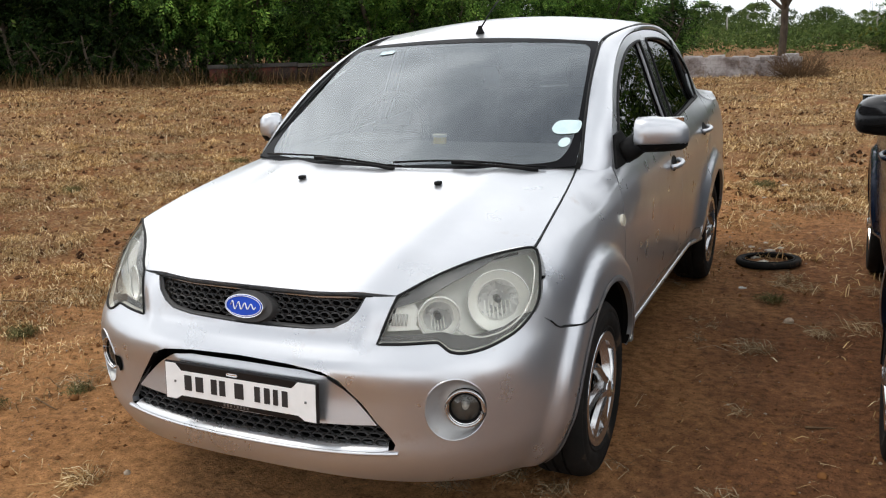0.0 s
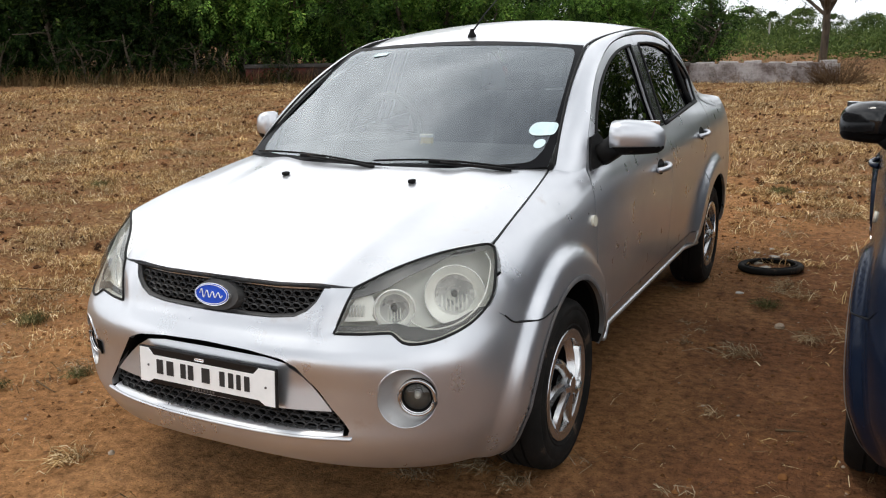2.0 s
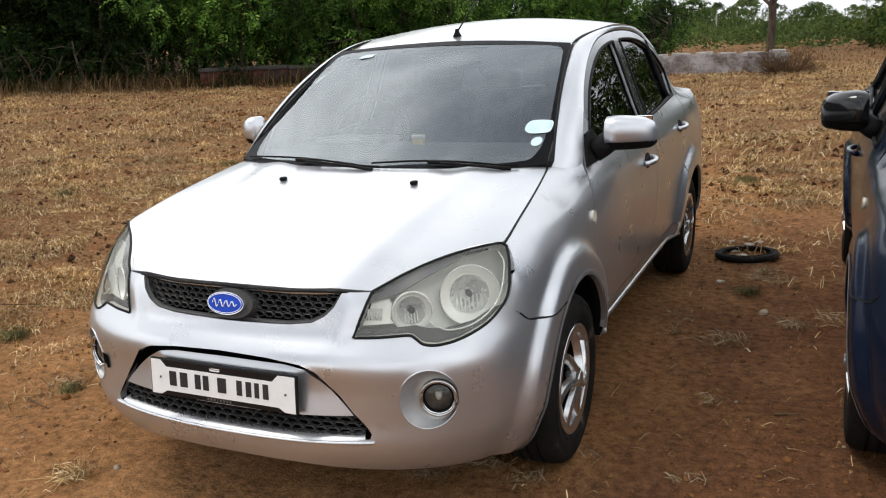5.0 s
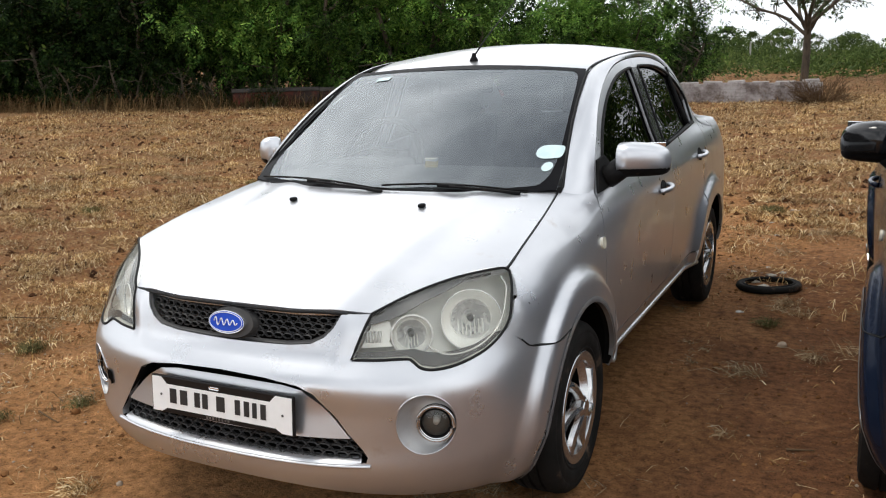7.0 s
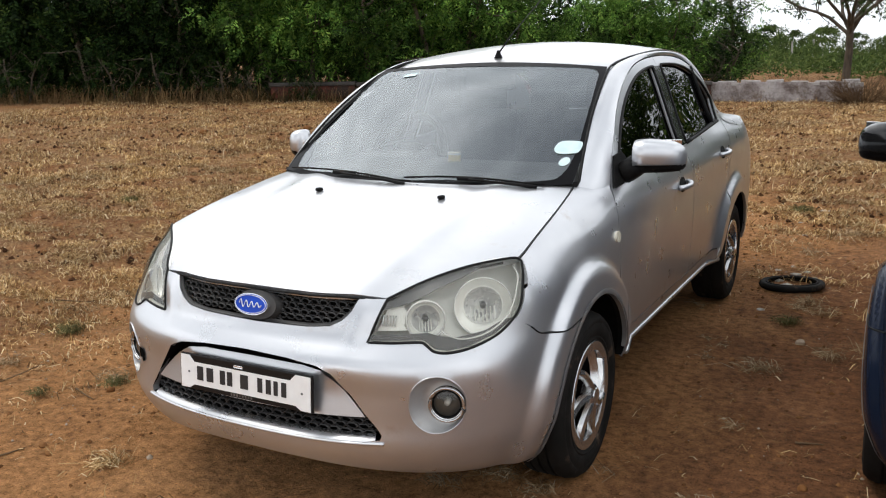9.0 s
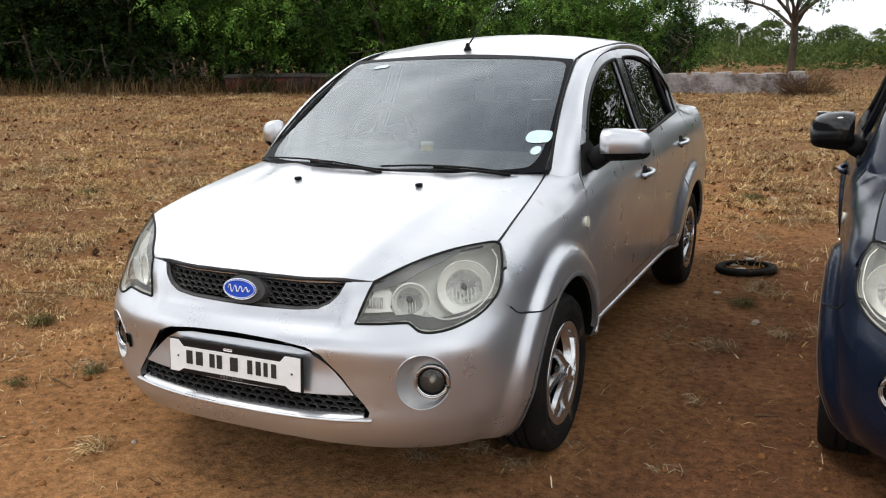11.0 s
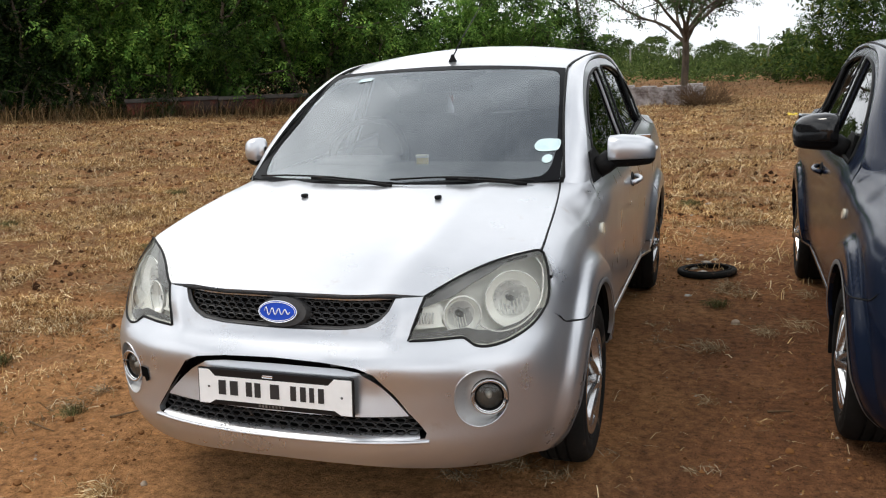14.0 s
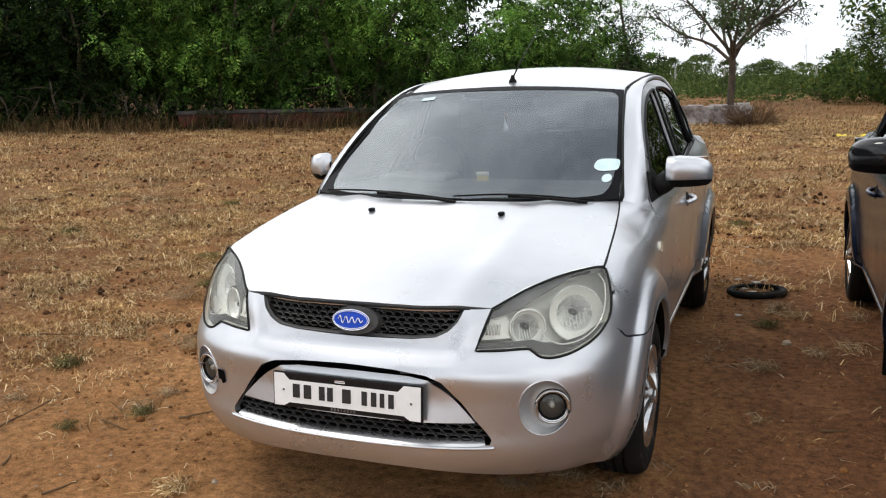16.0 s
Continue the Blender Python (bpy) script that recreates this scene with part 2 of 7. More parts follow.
def inside(loop, pts):
    """Which of the points (n x 2) lie in the loop."""
    xs, ys = pts[:, 0], pts[:, 1]
    odd = np.zeros(len(pts), bool)
    for (ax, ay), (bx, by) in zip(loop, loop[1:] + loop[:1]):
        if ay == by:
            continue
        cross = ((ay > ys) != (by > ys)) & (xs < (bx - ax) * (ys - ay) / (by - ay) + ax)
        odd ^= cross
    return odd


def trimmed(outline, holes, step):
    """Triangles that fill an outline with holes in the plane: points, triangles, boundary edges."""
    loops = [split_loop([tuple(p)[:2] for p in l], step) for l in [outline, *holes]]
    flat = [[tuple(p) for p in l] for l in loops]
    pts, edges = [], []
    for l in flat:
        s = len(pts)
        pts += l
        edges += [(s + i, s + (i + 1) % len(l)) for i in range(len(l))]
    rim = np.array(pts)
    lo, hi = rim.min(0), rim.max(0)
    gx, gy = np.arange(lo[0], hi[0], step), np.arange(lo[1], hi[1], step)
    grid = np.array([(x + (0.5 * step if j % 2 else 0), y) for j, y in enumerate(gy) for x in gx]).reshape(-1, 2)
    keep = inside(flat[0], grid)
    for l in flat[1:]:
        keep &= ~inside(l, grid)
    grid = grid[keep]
    if len(grid):
        d = np.min(np.abs(grid[:, None, :] - rim[None]).max(2), axis=1) if len(grid) * len(rim) < 4e7 else np.ones(len(grid))
        grid = grid[d > step * 0.45]
    v2, _, tris, *_ = delaunay_2d_cdt([Vector(p) for p in pts] + [Vector(p) for p in grid], edges, [], 0, 1e-6)
    cen = np.array([np.mean([v2[i] for i in t], axis=0) for t in tris])
    keep = inside(flat[0], cen)
    for l in flat[1:]:
        keep &= ~inside(l, cen)
    tris = [t for t, k in zip(tris, keep) if k]
    count = {}
    for t in tris:
        for a, b in zip(t, t[1:] + t[:1]):
            key = (min(a, b), max(a, b))
            count[key] = count.get(key, 0) + (1 if key not in count else 1)
    rims = [(a, b) for t in tris for a, b in zip(t, t[1:] + t[:1]) if count[(min(a, b), max(a, b))] == 1]
    return v2, tris, rims


def skin(name, outline, f, mat, parent, holes=(), step=0.03, depth=0.014, flip=False, label="", off=0.0, edge=0.0):
    """A trimmed panel on the surface f(u, v), with its edge turned in by depth."""
    v2, tris, rims = trimmed(outline, holes, step)
    e = 0.0015

    def norm(u, v):
        n = (f(u + e, v) - f(u - e, v)).cross(f(u, v + e) - f(u, v - e))
        n.normalize()
        return -n if flip else n
    used = sorted({i for t in tris for i in t})
    at = {i: k for k, i in enumerate(used)}
    ns = [norm(*v2[i]) for i in used]
    verts = [f(*v2[i]) + n * off for i, n in zip(used, ns)]
    faces = [tuple(at[i] for i in (t[::-1] if flip else t)) for t in tris]
    if depth:
        top, low = {}, {}
        for a, b in rims:
            for i in (a, b):
                if i not in top:
                    k = at[i]
                    top[i] = len(verts)
                    verts.append(verts[k].copy())
                    low[i] = len(verts)
                    verts.append(verts[k] - ns[k] * depth)
        for a, b in rims:
            q = (top[b], top[a], low[a], low[b])
            faces.append(q[::-1] if flip else q)
    ob = mesh_object(name, verts, faces, mat, parent, True, label)
    if depth:
        n0 = len(tris)
        ob.data.polygons.foreach_set("use_smooth", [i < n0 for i in range(len(faces))])
    return ob


def ribbon(name, a, b, mat, parent, bulge=0.0, cross=6, out=None, thick=0.0, flip=False, label=""):
    """A strip between two rows of points, bulged outwards."""
    a, b = [Vector(p) for p in a], [Vector(p) for p in b]
    n = min(len(a), len(b))
    verts, faces = [], []
    for i in range(n):
        tan = (a[min(i + 1, n - 1)] - a[max(i - 1, 0)])
        o = tan.cross(b[i] - a[i])
        o.normalize()
        if out is not None and o.dot(Vector(out)) < 0:
            o = -o
        for j in range(cross + 1):
            t = j / cross
            verts.append(a[i].lerp(b[i], t) + o * bulge * 4 * t * (1 - t))
    w = cross + 1
    for i in range(n - 1):
        for j in range(cross):
            q = (i * w + j, i * w + j + 1, (i + 1) * w + j + 1, (i + 1) * w + j)
            faces.append(q[::-1] if flip else q)
    return mesh_object(name, verts, faces, mat, parent, True, label)


def tube(name, pts, radius, mat, parent, sides=8, label="", closed=False, flat=1.0, taper=None):
    """A round bar along points."""
    pts = [Vector(p) for p in pts]
    n = len(pts)
    verts, faces = [], []
    ref = Vector((0, 0, 1))
    for i, p in enumerate(pts):
        d = (pts[(i + 1) % n] - pts[i - 1]) if closed else (pts[min(i + 1, n - 1)] - pts[max(i - 1, 0)])
        d.normalize()
        u = d.cross(ref if abs(d.z) < 0.95 else Vector((1, 0, 0)))
        u.normalize()
        w = u.cross(d)
        r = radius if taper is None else radius + (taper - radius) * i / (n - 1)
        for k in range(sides):
            a = 2 * math.pi * k / sides
            verts.append(p + u * r * math.cos(a) + w * r * flat * math.sin(a))
    for i in range(n if closed else n - 1):
        for k in range(sides):
            a0, b0 = i * sides, ((i + 1) % n) * sides
            faces.append((a0 + k, a0 + (k + 1) % sides, b0 + (k + 1) % sides, b0 + k))
    if not closed:
        faces += [tuple(range(sides))[::-1], tuple((n - 1) * sides + k for k in range(sides))]
    return mesh_object(name, verts, faces, mat, parent, True, label)


def lathe(name, prof, mat, parent, m=None, n=48, label="", closed=False):
    """A body of revolution about x: prof is (x, r) pairs."""
    verts, faces = [], []
    k = len(prof)
    for i in range(n):
        a = 2 * math.pi * i / n
        for x, r in prof:
            verts.append(Vector((x, r * math.cos(a), r * math.sin(a))))
    for i in range(n):
        j = (i + 1) % n
        for q in range(k if closed else k - 1):
            r = (q + 1) % k
            faces.append((i * k + q, j * k + q, j * k + r, i * k + r))
    if m is not None:
        verts = [m @ v for v in verts]
    ob = mesh_object(name, verts, faces, mat, parent, True, label)
    ob.data.set_sharp_from_angle(angle=radians(40))
    return ob


def box_bm(sx, sy, sz, m=None, bevel=0.0, seg=2):
    bm = bmesh.new()
    bmesh.ops.create_cube(bm, size=1.0, matrix=(m or Matrix()) @ Matrix.Diagonal((sx, sy, sz, 1)))
    if bevel:
        bmesh.ops.bevel(bm, geom=bm.edges[:], offset=bevel, segments=seg, affect="EDGES", profile=0.5)
    return bm


def at(x, y, z):
    return Matrix.Translation((x, y, z))

# ---- car body surfaces (metres; x across, y back from the front axle, z up from the ground) ----
Y1, UK, WHEEL_R, WBASE = -0.2, 0.8, 0.288, 2.486
U90 = UK * math.pi / 2
Z_KEYS = (0.16, 0.20, 0.26, 0.335, 0.40, 0.48, 0.555, 0.582, 0.64, 0.70, 0.75, 0.83, 0.95)
front_depth = pchip(Z_KEYS, (0.44, 0.51, 0.580, 0.607, 0.594, 0.593, 0.606, 0.602, 0.556, 0.540, 0.528, 0.42, 0.25))
front_power = pchip(Z_KEYS, (2.5, 2.55, 2.65, 2.75, 2.88, 2.92, 2.78, 2.7, 2.6, 2.48, 2.28, 2.02, 2.0))
SIDE_Z = (0.16, 0.22, 0.29, 0.36, 0.47, 0.60, 0.72, 0.83, 0.90, 0.97, 1.06, 1.40, 1.45)
SIDE_ROWS = {
    -0.20: (0.69, 0.745, 0.775, 0.795, 0.802, 0.803, 0.795, 0.770, 0.735, 0.70, 0.67, 0.56, 0.54),
    0.05: (0.69, 0.745, 0.775, 0.795, 0.802, 0.803, 0.798, 0.775, 0.722, 0.655, 0.625, 0.56, 0.54),
    0.30: (0.69, 0.735, 0.765, 0.793, 0.803, 0.805, 0.803, 0.790, 0.765, 0.712, 0.668, 0.56, 0.54),
    0.60: (0.69, 0.725, 0.760, 0.790, 0.803, 0.808, 0.810, 0.806, 0.792, 0.757, 0.722, 0.585, 0.56),
    1.50: (0.69, 0.725, 0.760, 0.790, 0.805, 0.812, 0.815, 0.811, 0.800, 0.770, 0.730, 0.60, 0.57),
    2.30: (0.69, 0.725, 0.760, 0.790, 0.805, 0.812, 0.816, 0.814, 0.805, 0.785, 0.728, 0.595, 0.565),
    2.90: (0.69, 0.74, 0.77, 0.79, 0.80, 0.805, 0.806, 0.800, 0.788, 0.765, 0.715, 0.56, 0.53),
    3.25: (0.66, 0.72, 0.75, 0.765, 0.772, 0.775, 0.774, 0.765, 0.75, 0.725, 0.67, 0.53, 0.50),
}
side_y = sorted(SIDE_ROWS)
side_cols = [pchip(side_y, [SIDE_ROWS[y][k] for y in side_y]) for k in range(len(SIDE_Z))]


def flare(y, z):
    """The wheel arches swell outwards."""
    s = 0.0
    for cy in (0.0, WBASE):
        r = math.hypot(y - cy, z - 0.29)
        t = min(max((0.474 - r) / 0.052, 0), 1)
        u = min(max((0.425 - r) / 0.075, 0), 1)
        s += 0.034 * t * t * (3 - 2 * t) + 0.004 * u
    return s


hood_mid = pchip((-0.74, -0.70, -0.62, -0.50, -0.35, -0.15, 0.05, 0.15, 0.35), (0.757, 0.770, 0.796, 0.834, 0.875, 0.921, 0.958, 0.975, 1.006))


def hood(x, y):
    crease = 0.006 * math.exp(-((abs(x) - 0.40 - 0.10 * y) / 0.06) ** 2)
    return Vector((x, y, hood_mid(y) - (0.062 + 0.09 * min(max((-0.48 - y) / 0.17, 0), 1)) * x * x - 0.04 * max(abs(x) - 0.58, 0) + crease))


HOOD_EDGE = ((-0.40, 0.705), (-0.352, 0.7065), (-0.20, 0.699), (0.0, 0.683), (0.18, 0.662), (0.285, 0.645), (0.36, 0.640), (0.60, 0.60))
hood_edge_x = pchip([p[0] for p in HOOD_EDGE], [p[1] for p in HOOD_EDGE])


def plain_side(y, z):
    return pchip(SIDE_Z, [c(y) for c in side_cols])(z)


def shoulder(y, z, base):
    """Rounds the top of the wing in to the bonnet's edge."""
    if y > 0.44 or y < -0.40:
        return 0.0
    hx = hood_edge_x(y)
    top = hood(hx, y).z
    t = min(max((z - top + 0.16) / 0.16, 0.0), 1.25)
    q = min(max(y / 0.28, 0.0), 1.0)
    fade = 1.0
    if y > 0.30:
        w = min((y - 0.30) / 0.13, 1.0)
        fade = 1.0 - w * w * (3 - 2 * w)
    return (hx - base(y, top)) * t ** (2.2 + 2.8 * q) * fade


def side_x(y, z):
    return plain_side(y, z) + shoulder(y, z, plain_side) + flare(y, z)


side_cache = {}


def side(y, z):
    key = (round(y, 5), round(z, 5))
    if key not in side_cache:
        side_cache[key] = side_x(y, z)
    return Vector((side_cache[key], y, z))


def side_right(y, z):
    v = side(y, z)
    return Vector((-v.x, v.y, v.z))


front_half = pchip(SIDE_Z, SIDE_ROWS[-0.20])


def ease(a, b, v):
    t = min(max((v - a) / (b - a), 0.0), 1.0)
    return t * t * (3 - 2 * t)


def ridge(x, z):
    """The raised blade that runs down between grille and headlamp."""
    if z < 0.58 or abs(x) < 0.25 or abs(x) > 0.48:
        return 0.0
    mid = 0.374 + 0.34 * (z - 0.70)
    return 0.008 * math.exp(-((abs(x) - mid) / 0.028) ** 2) * ease(0.585, 0.65, z) * (1 - 0.6 * ease(0.715, 0.757, z))


def front(u, z):
    """The nose, wrapped round from the middle (u = 0) to the wheel arches."""
    s = 1 if u >= 0 else -1
    u = abs(u)
    if u >= U90:
        y = Y1 + (u - U90)
        return Vector((s * side_x(y, z), y, z))
    n, th = front_power(z), u / UK
    x = front_half(z) * math.sin(th) ** (2 / n)
    y = Y1 - front_depth(z) * math.cos(th) ** (2 / n) - ridge(x, z)
    return Vector((s * (x + flare(y, z) * math.sin(th) ** 2), y, z))


def u_of_x(x, z):
    q = min(abs(x) / front_half(z), 1.0)
    return math.copysign(UK * math.asin(q ** (front_power(z) / 2)), x)


def u_of_y(y, z):
    if y >= Y1:
        return U90 + (y - Y1)
    q = min((Y1 - y) / front_depth(z), 1.0)
    return UK * math.acos(q ** (front_power(z) / 2))


screen_mid = pchip((0.93, 0.97, 1.043, 1.20, 1.32, 1.40, 1.45), (0.05, 0.115, 0.245, 0.527, 0.762, 0.945, 1.08))


def screen(x, z):
    k = 0.32 - (z - 0.97) / 0.41 * 0.20
    return Vector((x, screen_mid(z) + k * x * x, z))


roof_mid = pchip((0.90, 0.96, 1.10, 1.35, 1.7, 2.1, 2.4, 2.6), (1.385, 1.406, 1.442, 1.481, 1.499, 1.482, 1.438, 1.388))


def roof(x, y):
    return Vector((x, y, roof_mid(y) - 0.155 * x * x))


rear_mid = pchip((1.02, 1.10, 1.25, 1.36, 1.42), (3.02, 2.90, 2.70, 2.55, 2.46))


def rear_screen(x, z):
    return Vector((x, rear_mid(z) - 0.14 * x * x, z))


def boot(x, y):
    return Vector((x, y, 1.090 - 0.10 * max(y - 2.95, 0) - 0.085 * x * x))


tail_depth = pchip((0.16, 0.24, 0.35, 0.5, 0.62, 0.7, 0.85, 1.0, 1.08), (0.16, 0.23, 0.25, 0.255, 0.25, 0.215, 0.20, 0.175, 0.14))


def tail(u, z):
    s = 1 if u >= 0 else -1
    u = abs(u)
    y0 = 3.22
    if u >= U90:
        y = y0 - (u - U90)
        return Vector((s * side_x(y, z), y, z))
    th = u / UK
    return Vector((s * side_x(y0, z) * math.sin(th) ** 0.8, y0 + tail_depth(z) * math.cos(th) ** 0.8, z))


def arc(cy, cz, r, a0, a1, n=16):
    """Points on a circle in the side view; degrees from the rear, upwards."""
    return [(cy + r * math.cos(radians(a0 + (a1 - a0) * i / n)), cz + r * math.sin(radians(a0 + (a1 - a0) * i / n))) for i in range(n + 1)]


def mirrored(half):
    """A closed outline from its half at x >= 0, listed from the middle round to the middle."""
    return [tuple(p) for p in half] + [(-p[0], *p[1:]) for p in reversed(half) if abs(p[0]) > 1e-6]


def xz_loop(pts, n=1):
    """An outline on the nose given as x, z."""
    return [(u_of_x(x, z), z) for x, z in pts]


# outlines
LAMP = [(0.3958, 0.6364), (0.4317, 0.7539), (0.5119, 0.7962), (0.6036, 0.8264), (0.6904, 0.8383), (0.7145, 0.8283), (0.7356, 0.7772), (0.746, 0.7204),
        (0.7369, 0.6785), (0.709, 0.6437), (0.6618, 0.6204), (0.6137, 0.6131), (0.5785, 0.6186), (0.5546, 0.6335), (0.5369, 0.6405), (0.4659, 0.6375)]
GRILLE = [(0, 0.763), (0.2001, 0.7613), (0.3526, 0.7515), (0.3355, 0.7157), (0.3086, 0.6881), (0.2724, 0.6703), (0.2001, 0.6623), (0, 0.658)]
SLOT = [(0, 0.585), (0.16, 0.5798), (0.2623, 0.5681), (0.3106, 0.5487), (0.3461, 0.5081), (0.4017, 0.438), (0.4522, 0.3737), (0.4482, 0.3591), (0.4014, 0.3528), (0.2502, 0.3463), (0, 0.345)]
BAR = [(0, 0.553), (0.1901, 0.551), (0.2563, 0.5427), (0.3067, 0.5143), (0.4037, 0.4241), (0.2502, 0.4164), (0, 0.414)]
ARCH_F = 0.352
ARCH_R = 0.350


def spline_loop(pts, n=5, sharp=()):
    """Rounds an outline except at the sharp corners."""
    k, out = len(pts), []
    for i in range(k):
        p1, p2 = Vector(pts[i]), Vector(pts[(i + 1) % k])
        p0 = p1 * 2 - p2 if i in sharp else Vector(pts[i - 1])
        p3 = p2 * 2 - p1 if (i + 1) % k in sharp else Vector(pts[(i + 2) % k])
        for j in range(n):
            t = j / n
            out.append(tuple(0.5 * (2 * p1 + (p2 - p0) * t + (2 * p0 - 5 * p1 + 4 * p2 - p3) * t * t + (3 * p1 - p0 - 3 * p2 + p3) * t ** 3)))
    return out


LAMP_LOOP = spline_loop(LAMP, 4, (0, 1, 5))


def honeycomb(name, f, region, mat, parent, w, h, bar, rise, flip=False, label=""):
    """A mesh of six-sided openings with real walls, laid over a region of the nose (x, z)."""
    verts, faces = [], []
    poly = [tuple(p) for p in region]
    lo = (min(p[0] for p in poly), min(p[1] for p in poly))
    hi = (max(p[0] for p in poly), max(p[1] for p in poly))
    rows = int((hi[1] - lo[1]) / h) + 2
    cols = int((hi[0] - lo[0]) / w) + 2
    for r in range(rows):
        for c in range(-1, cols):
            cx = lo[0] + (c + (0.5 if r % 2 else 0)) * w
            cz = lo[1] + (r + 0.3) * h
            hexa = [(-0.5, 0.17), (-0.5, -0.17), (-0.26, -0.5), (0.26, -0.5), (0.5, -0.17), (0.5, 0.17), (0.26, 0.5), (-0.26, 0.5)]
            ring = [(cx + a * w, cz + b * h * 1.12) for a, b in hexa]
            inner = [(cx + a * (w - bar), cz + b * (h * 1.12 - bar)) for a, b in hexa]
            if inside(poly, np.array(ring)).sum() < 5:
                continue
            s = len(verts)
            k = len(hexa)
            for x, z in ring:
                verts.append(f(u_of_x(x, z), z) + Vector((0, 0.006, 0)))
            for x, z in inner:
                verts.append(f(u_of_x(x, z), z) + Vector((0, 0.003, 0)))
            for x, z in inner:
                verts.append(f(u_of_x(x, z), z) + Vector((0, rise, 0)))
            for i in range(k):
                j = (i + 1) % k
                faces.append((s + i, s + j, s + k + j, s + k + i))
                faces.append((s + k + i, s + k + j, s + 2 * k + j, s + 2 * k + i))
    return mesh_object(name, verts, faces, mat, parent, False, label)


def dished(name, rim, bottom, mat, parent, rings=8, power=2.0, label="", flip=False, floor=True):
    """A bowl from a rim of points down to a smaller loop."""
    verts, faces, k = [], [], len(rim)
    for i in range(rings + 1):
        t = i / rings
        for a, b in zip(rim, bottom):
            v = Vector(a).lerp(Vector(b), t)
            d = Vector(b) - Vector(a)
            verts.append(Vector(a) + Vector((d.x * t, d.y * (1 - (1 - t) ** power), d.z * t)))
    for i in range(rings):
        for j in range(k):
            q = (i * k + j, i * k + (j + 1) % k, (i + 1) * k + (j + 1) % k, (i + 1) * k + j)
            faces.append(q if not flip else q[::-1])
    if floor:
        faces.append(tuple(rings * k + j for j in range(k)))
    return mesh_object(name, verts, faces, mat, parent, True, label)


def make_wheel(side_sign, cy, parent, cx, alloy=False):
    """Tyre, rim and cover of one wheel; the outside looks along side_sign."""
    m = at(side_sign * cx, cy, WHEEL_R) @ (Matrix.Rotation(0 if side_sign > 0 else math.pi, 4, "Z"))
    wheel = new("wheel")
    wheel.parent, wheel.matrix_local = parent, m
    R = WHEEL_R
    prof = [(-0.10, 0.18), (-0.155, 0.20), (-0.178, 0.235), (-0.172, 0.268), (-0.155, R - 0.004), (-0.135, R), (-0.128, R), (-0.126, R - 0.008), (-0.120, R - 0.008), (-0.118, R),
            (-0.095, R), (-0.093, R - 0.008), (-0.086, R - 0.008), (-0.084, R), (-0.058, R), (-0.056, R - 0.008), (-0.05, R - 0.008), (-0.048, R), (-0.035, R), (-0.012, R - 0.006),
            (0.004, 0.268), (0.008, 0.255), (0.006, 0.250), (0.011, 0.235), (0.008, 0.212), (0.004, 0.205), (0.006, 0.199), (0.0, 0.190), (-0.012, 0.184), (-0.03, 0.18)]
    lathe("tyre", prof, M_RUBBER, wheel, n=64)
    rim_prof = [(-0.16, 0.178), (-0.03, 0.175), (-0.012, 0.184), (-0.002, 0.188), (-0.004, 0.182), (-0.02, 0.172), (-0.055, 0.165), (-0.06, 0.0)]
    # under a cover the rim is near-black, painting the shade between spokes
    lathe("rim", rim_prof, M_VOID if not alloy else M_HUBGREY, wheel, n=48)
    if alloy:
        ring = [(-0.006, 0.186), (0.002, 0.180), (-0.002, 0.168), (-0.018, 0.165)]
        lathe("rim_lip", ring, M_CHROME, wheel, n=48)
    else:
        ring = [(-0.004, 0.190), (0.004, 0.186), (0.005, 0.172), (0.001, 0.156), (-0.02, 0.150)]
        lathe("cover_ring", ring, M_HUBCAP, wheel, n=48)
    count = 10 if alloy else 7
    for i in range(count):
        bm = bmesh.new()
        a = 2 * math.pi * i / count + 0.2 if not alloy else 2 * math.pi * (i // 2) / 5 + (0.17 if i % 2 else -0.17) + 0.3
        rows = []
        twist, wide = (0.0, 0.016) if alloy else (0.42, 0.012)
        for j in range(7):
            t = j / 6
            r = 0.03 + (0.172 - 0.03) * t
            ang = a + twist * (t ** 1.5)
            half = (0.012 + wide * t ** 1.2) if not alloy else (0.012 + 0.002 * t)
            x = 0.006 + 0.012 * (1 - t) - (0.010 * t * t)
            c, s = math.cos(ang), math.sin(ang)
            row = []
            for w, dx in ((-1, -0.016), (-0.75, 0.0), (0.0, 0.007 if not alloy else 0.002), (0.55, -0.001), (1, -0.018)):
                row.append(bm.verts.new((x + dx, r * c - half * w * s, r * s + half * w * c)))
            rows.append(row)
        for p, q in zip(rows, rows[1:]):
            for k in range(4):
                bm.faces.new((p[k], p[k + 1], q[k + 1], q[k]))
        part("spoke", bm, M_HUBCAP, wheel, smooth=True)
    lathe("hub_cap", [(-0.02, 0.045), (0.014, 0.042), (0.020, 0.034), (0.021, 0.030), (0.024, 0.028), (0.026, 0.018), (0.027, 0.0)], M_HUBCAP, wheel, n=32)
    # disc coloured near-black for the same shade in the spoke gaps
    lathe("brake_disc", [(-0.07, 0.0), (-0.068, 0.125), (-0.08, 0.125)], M_VOID, wheel, n=32)
    return wheel


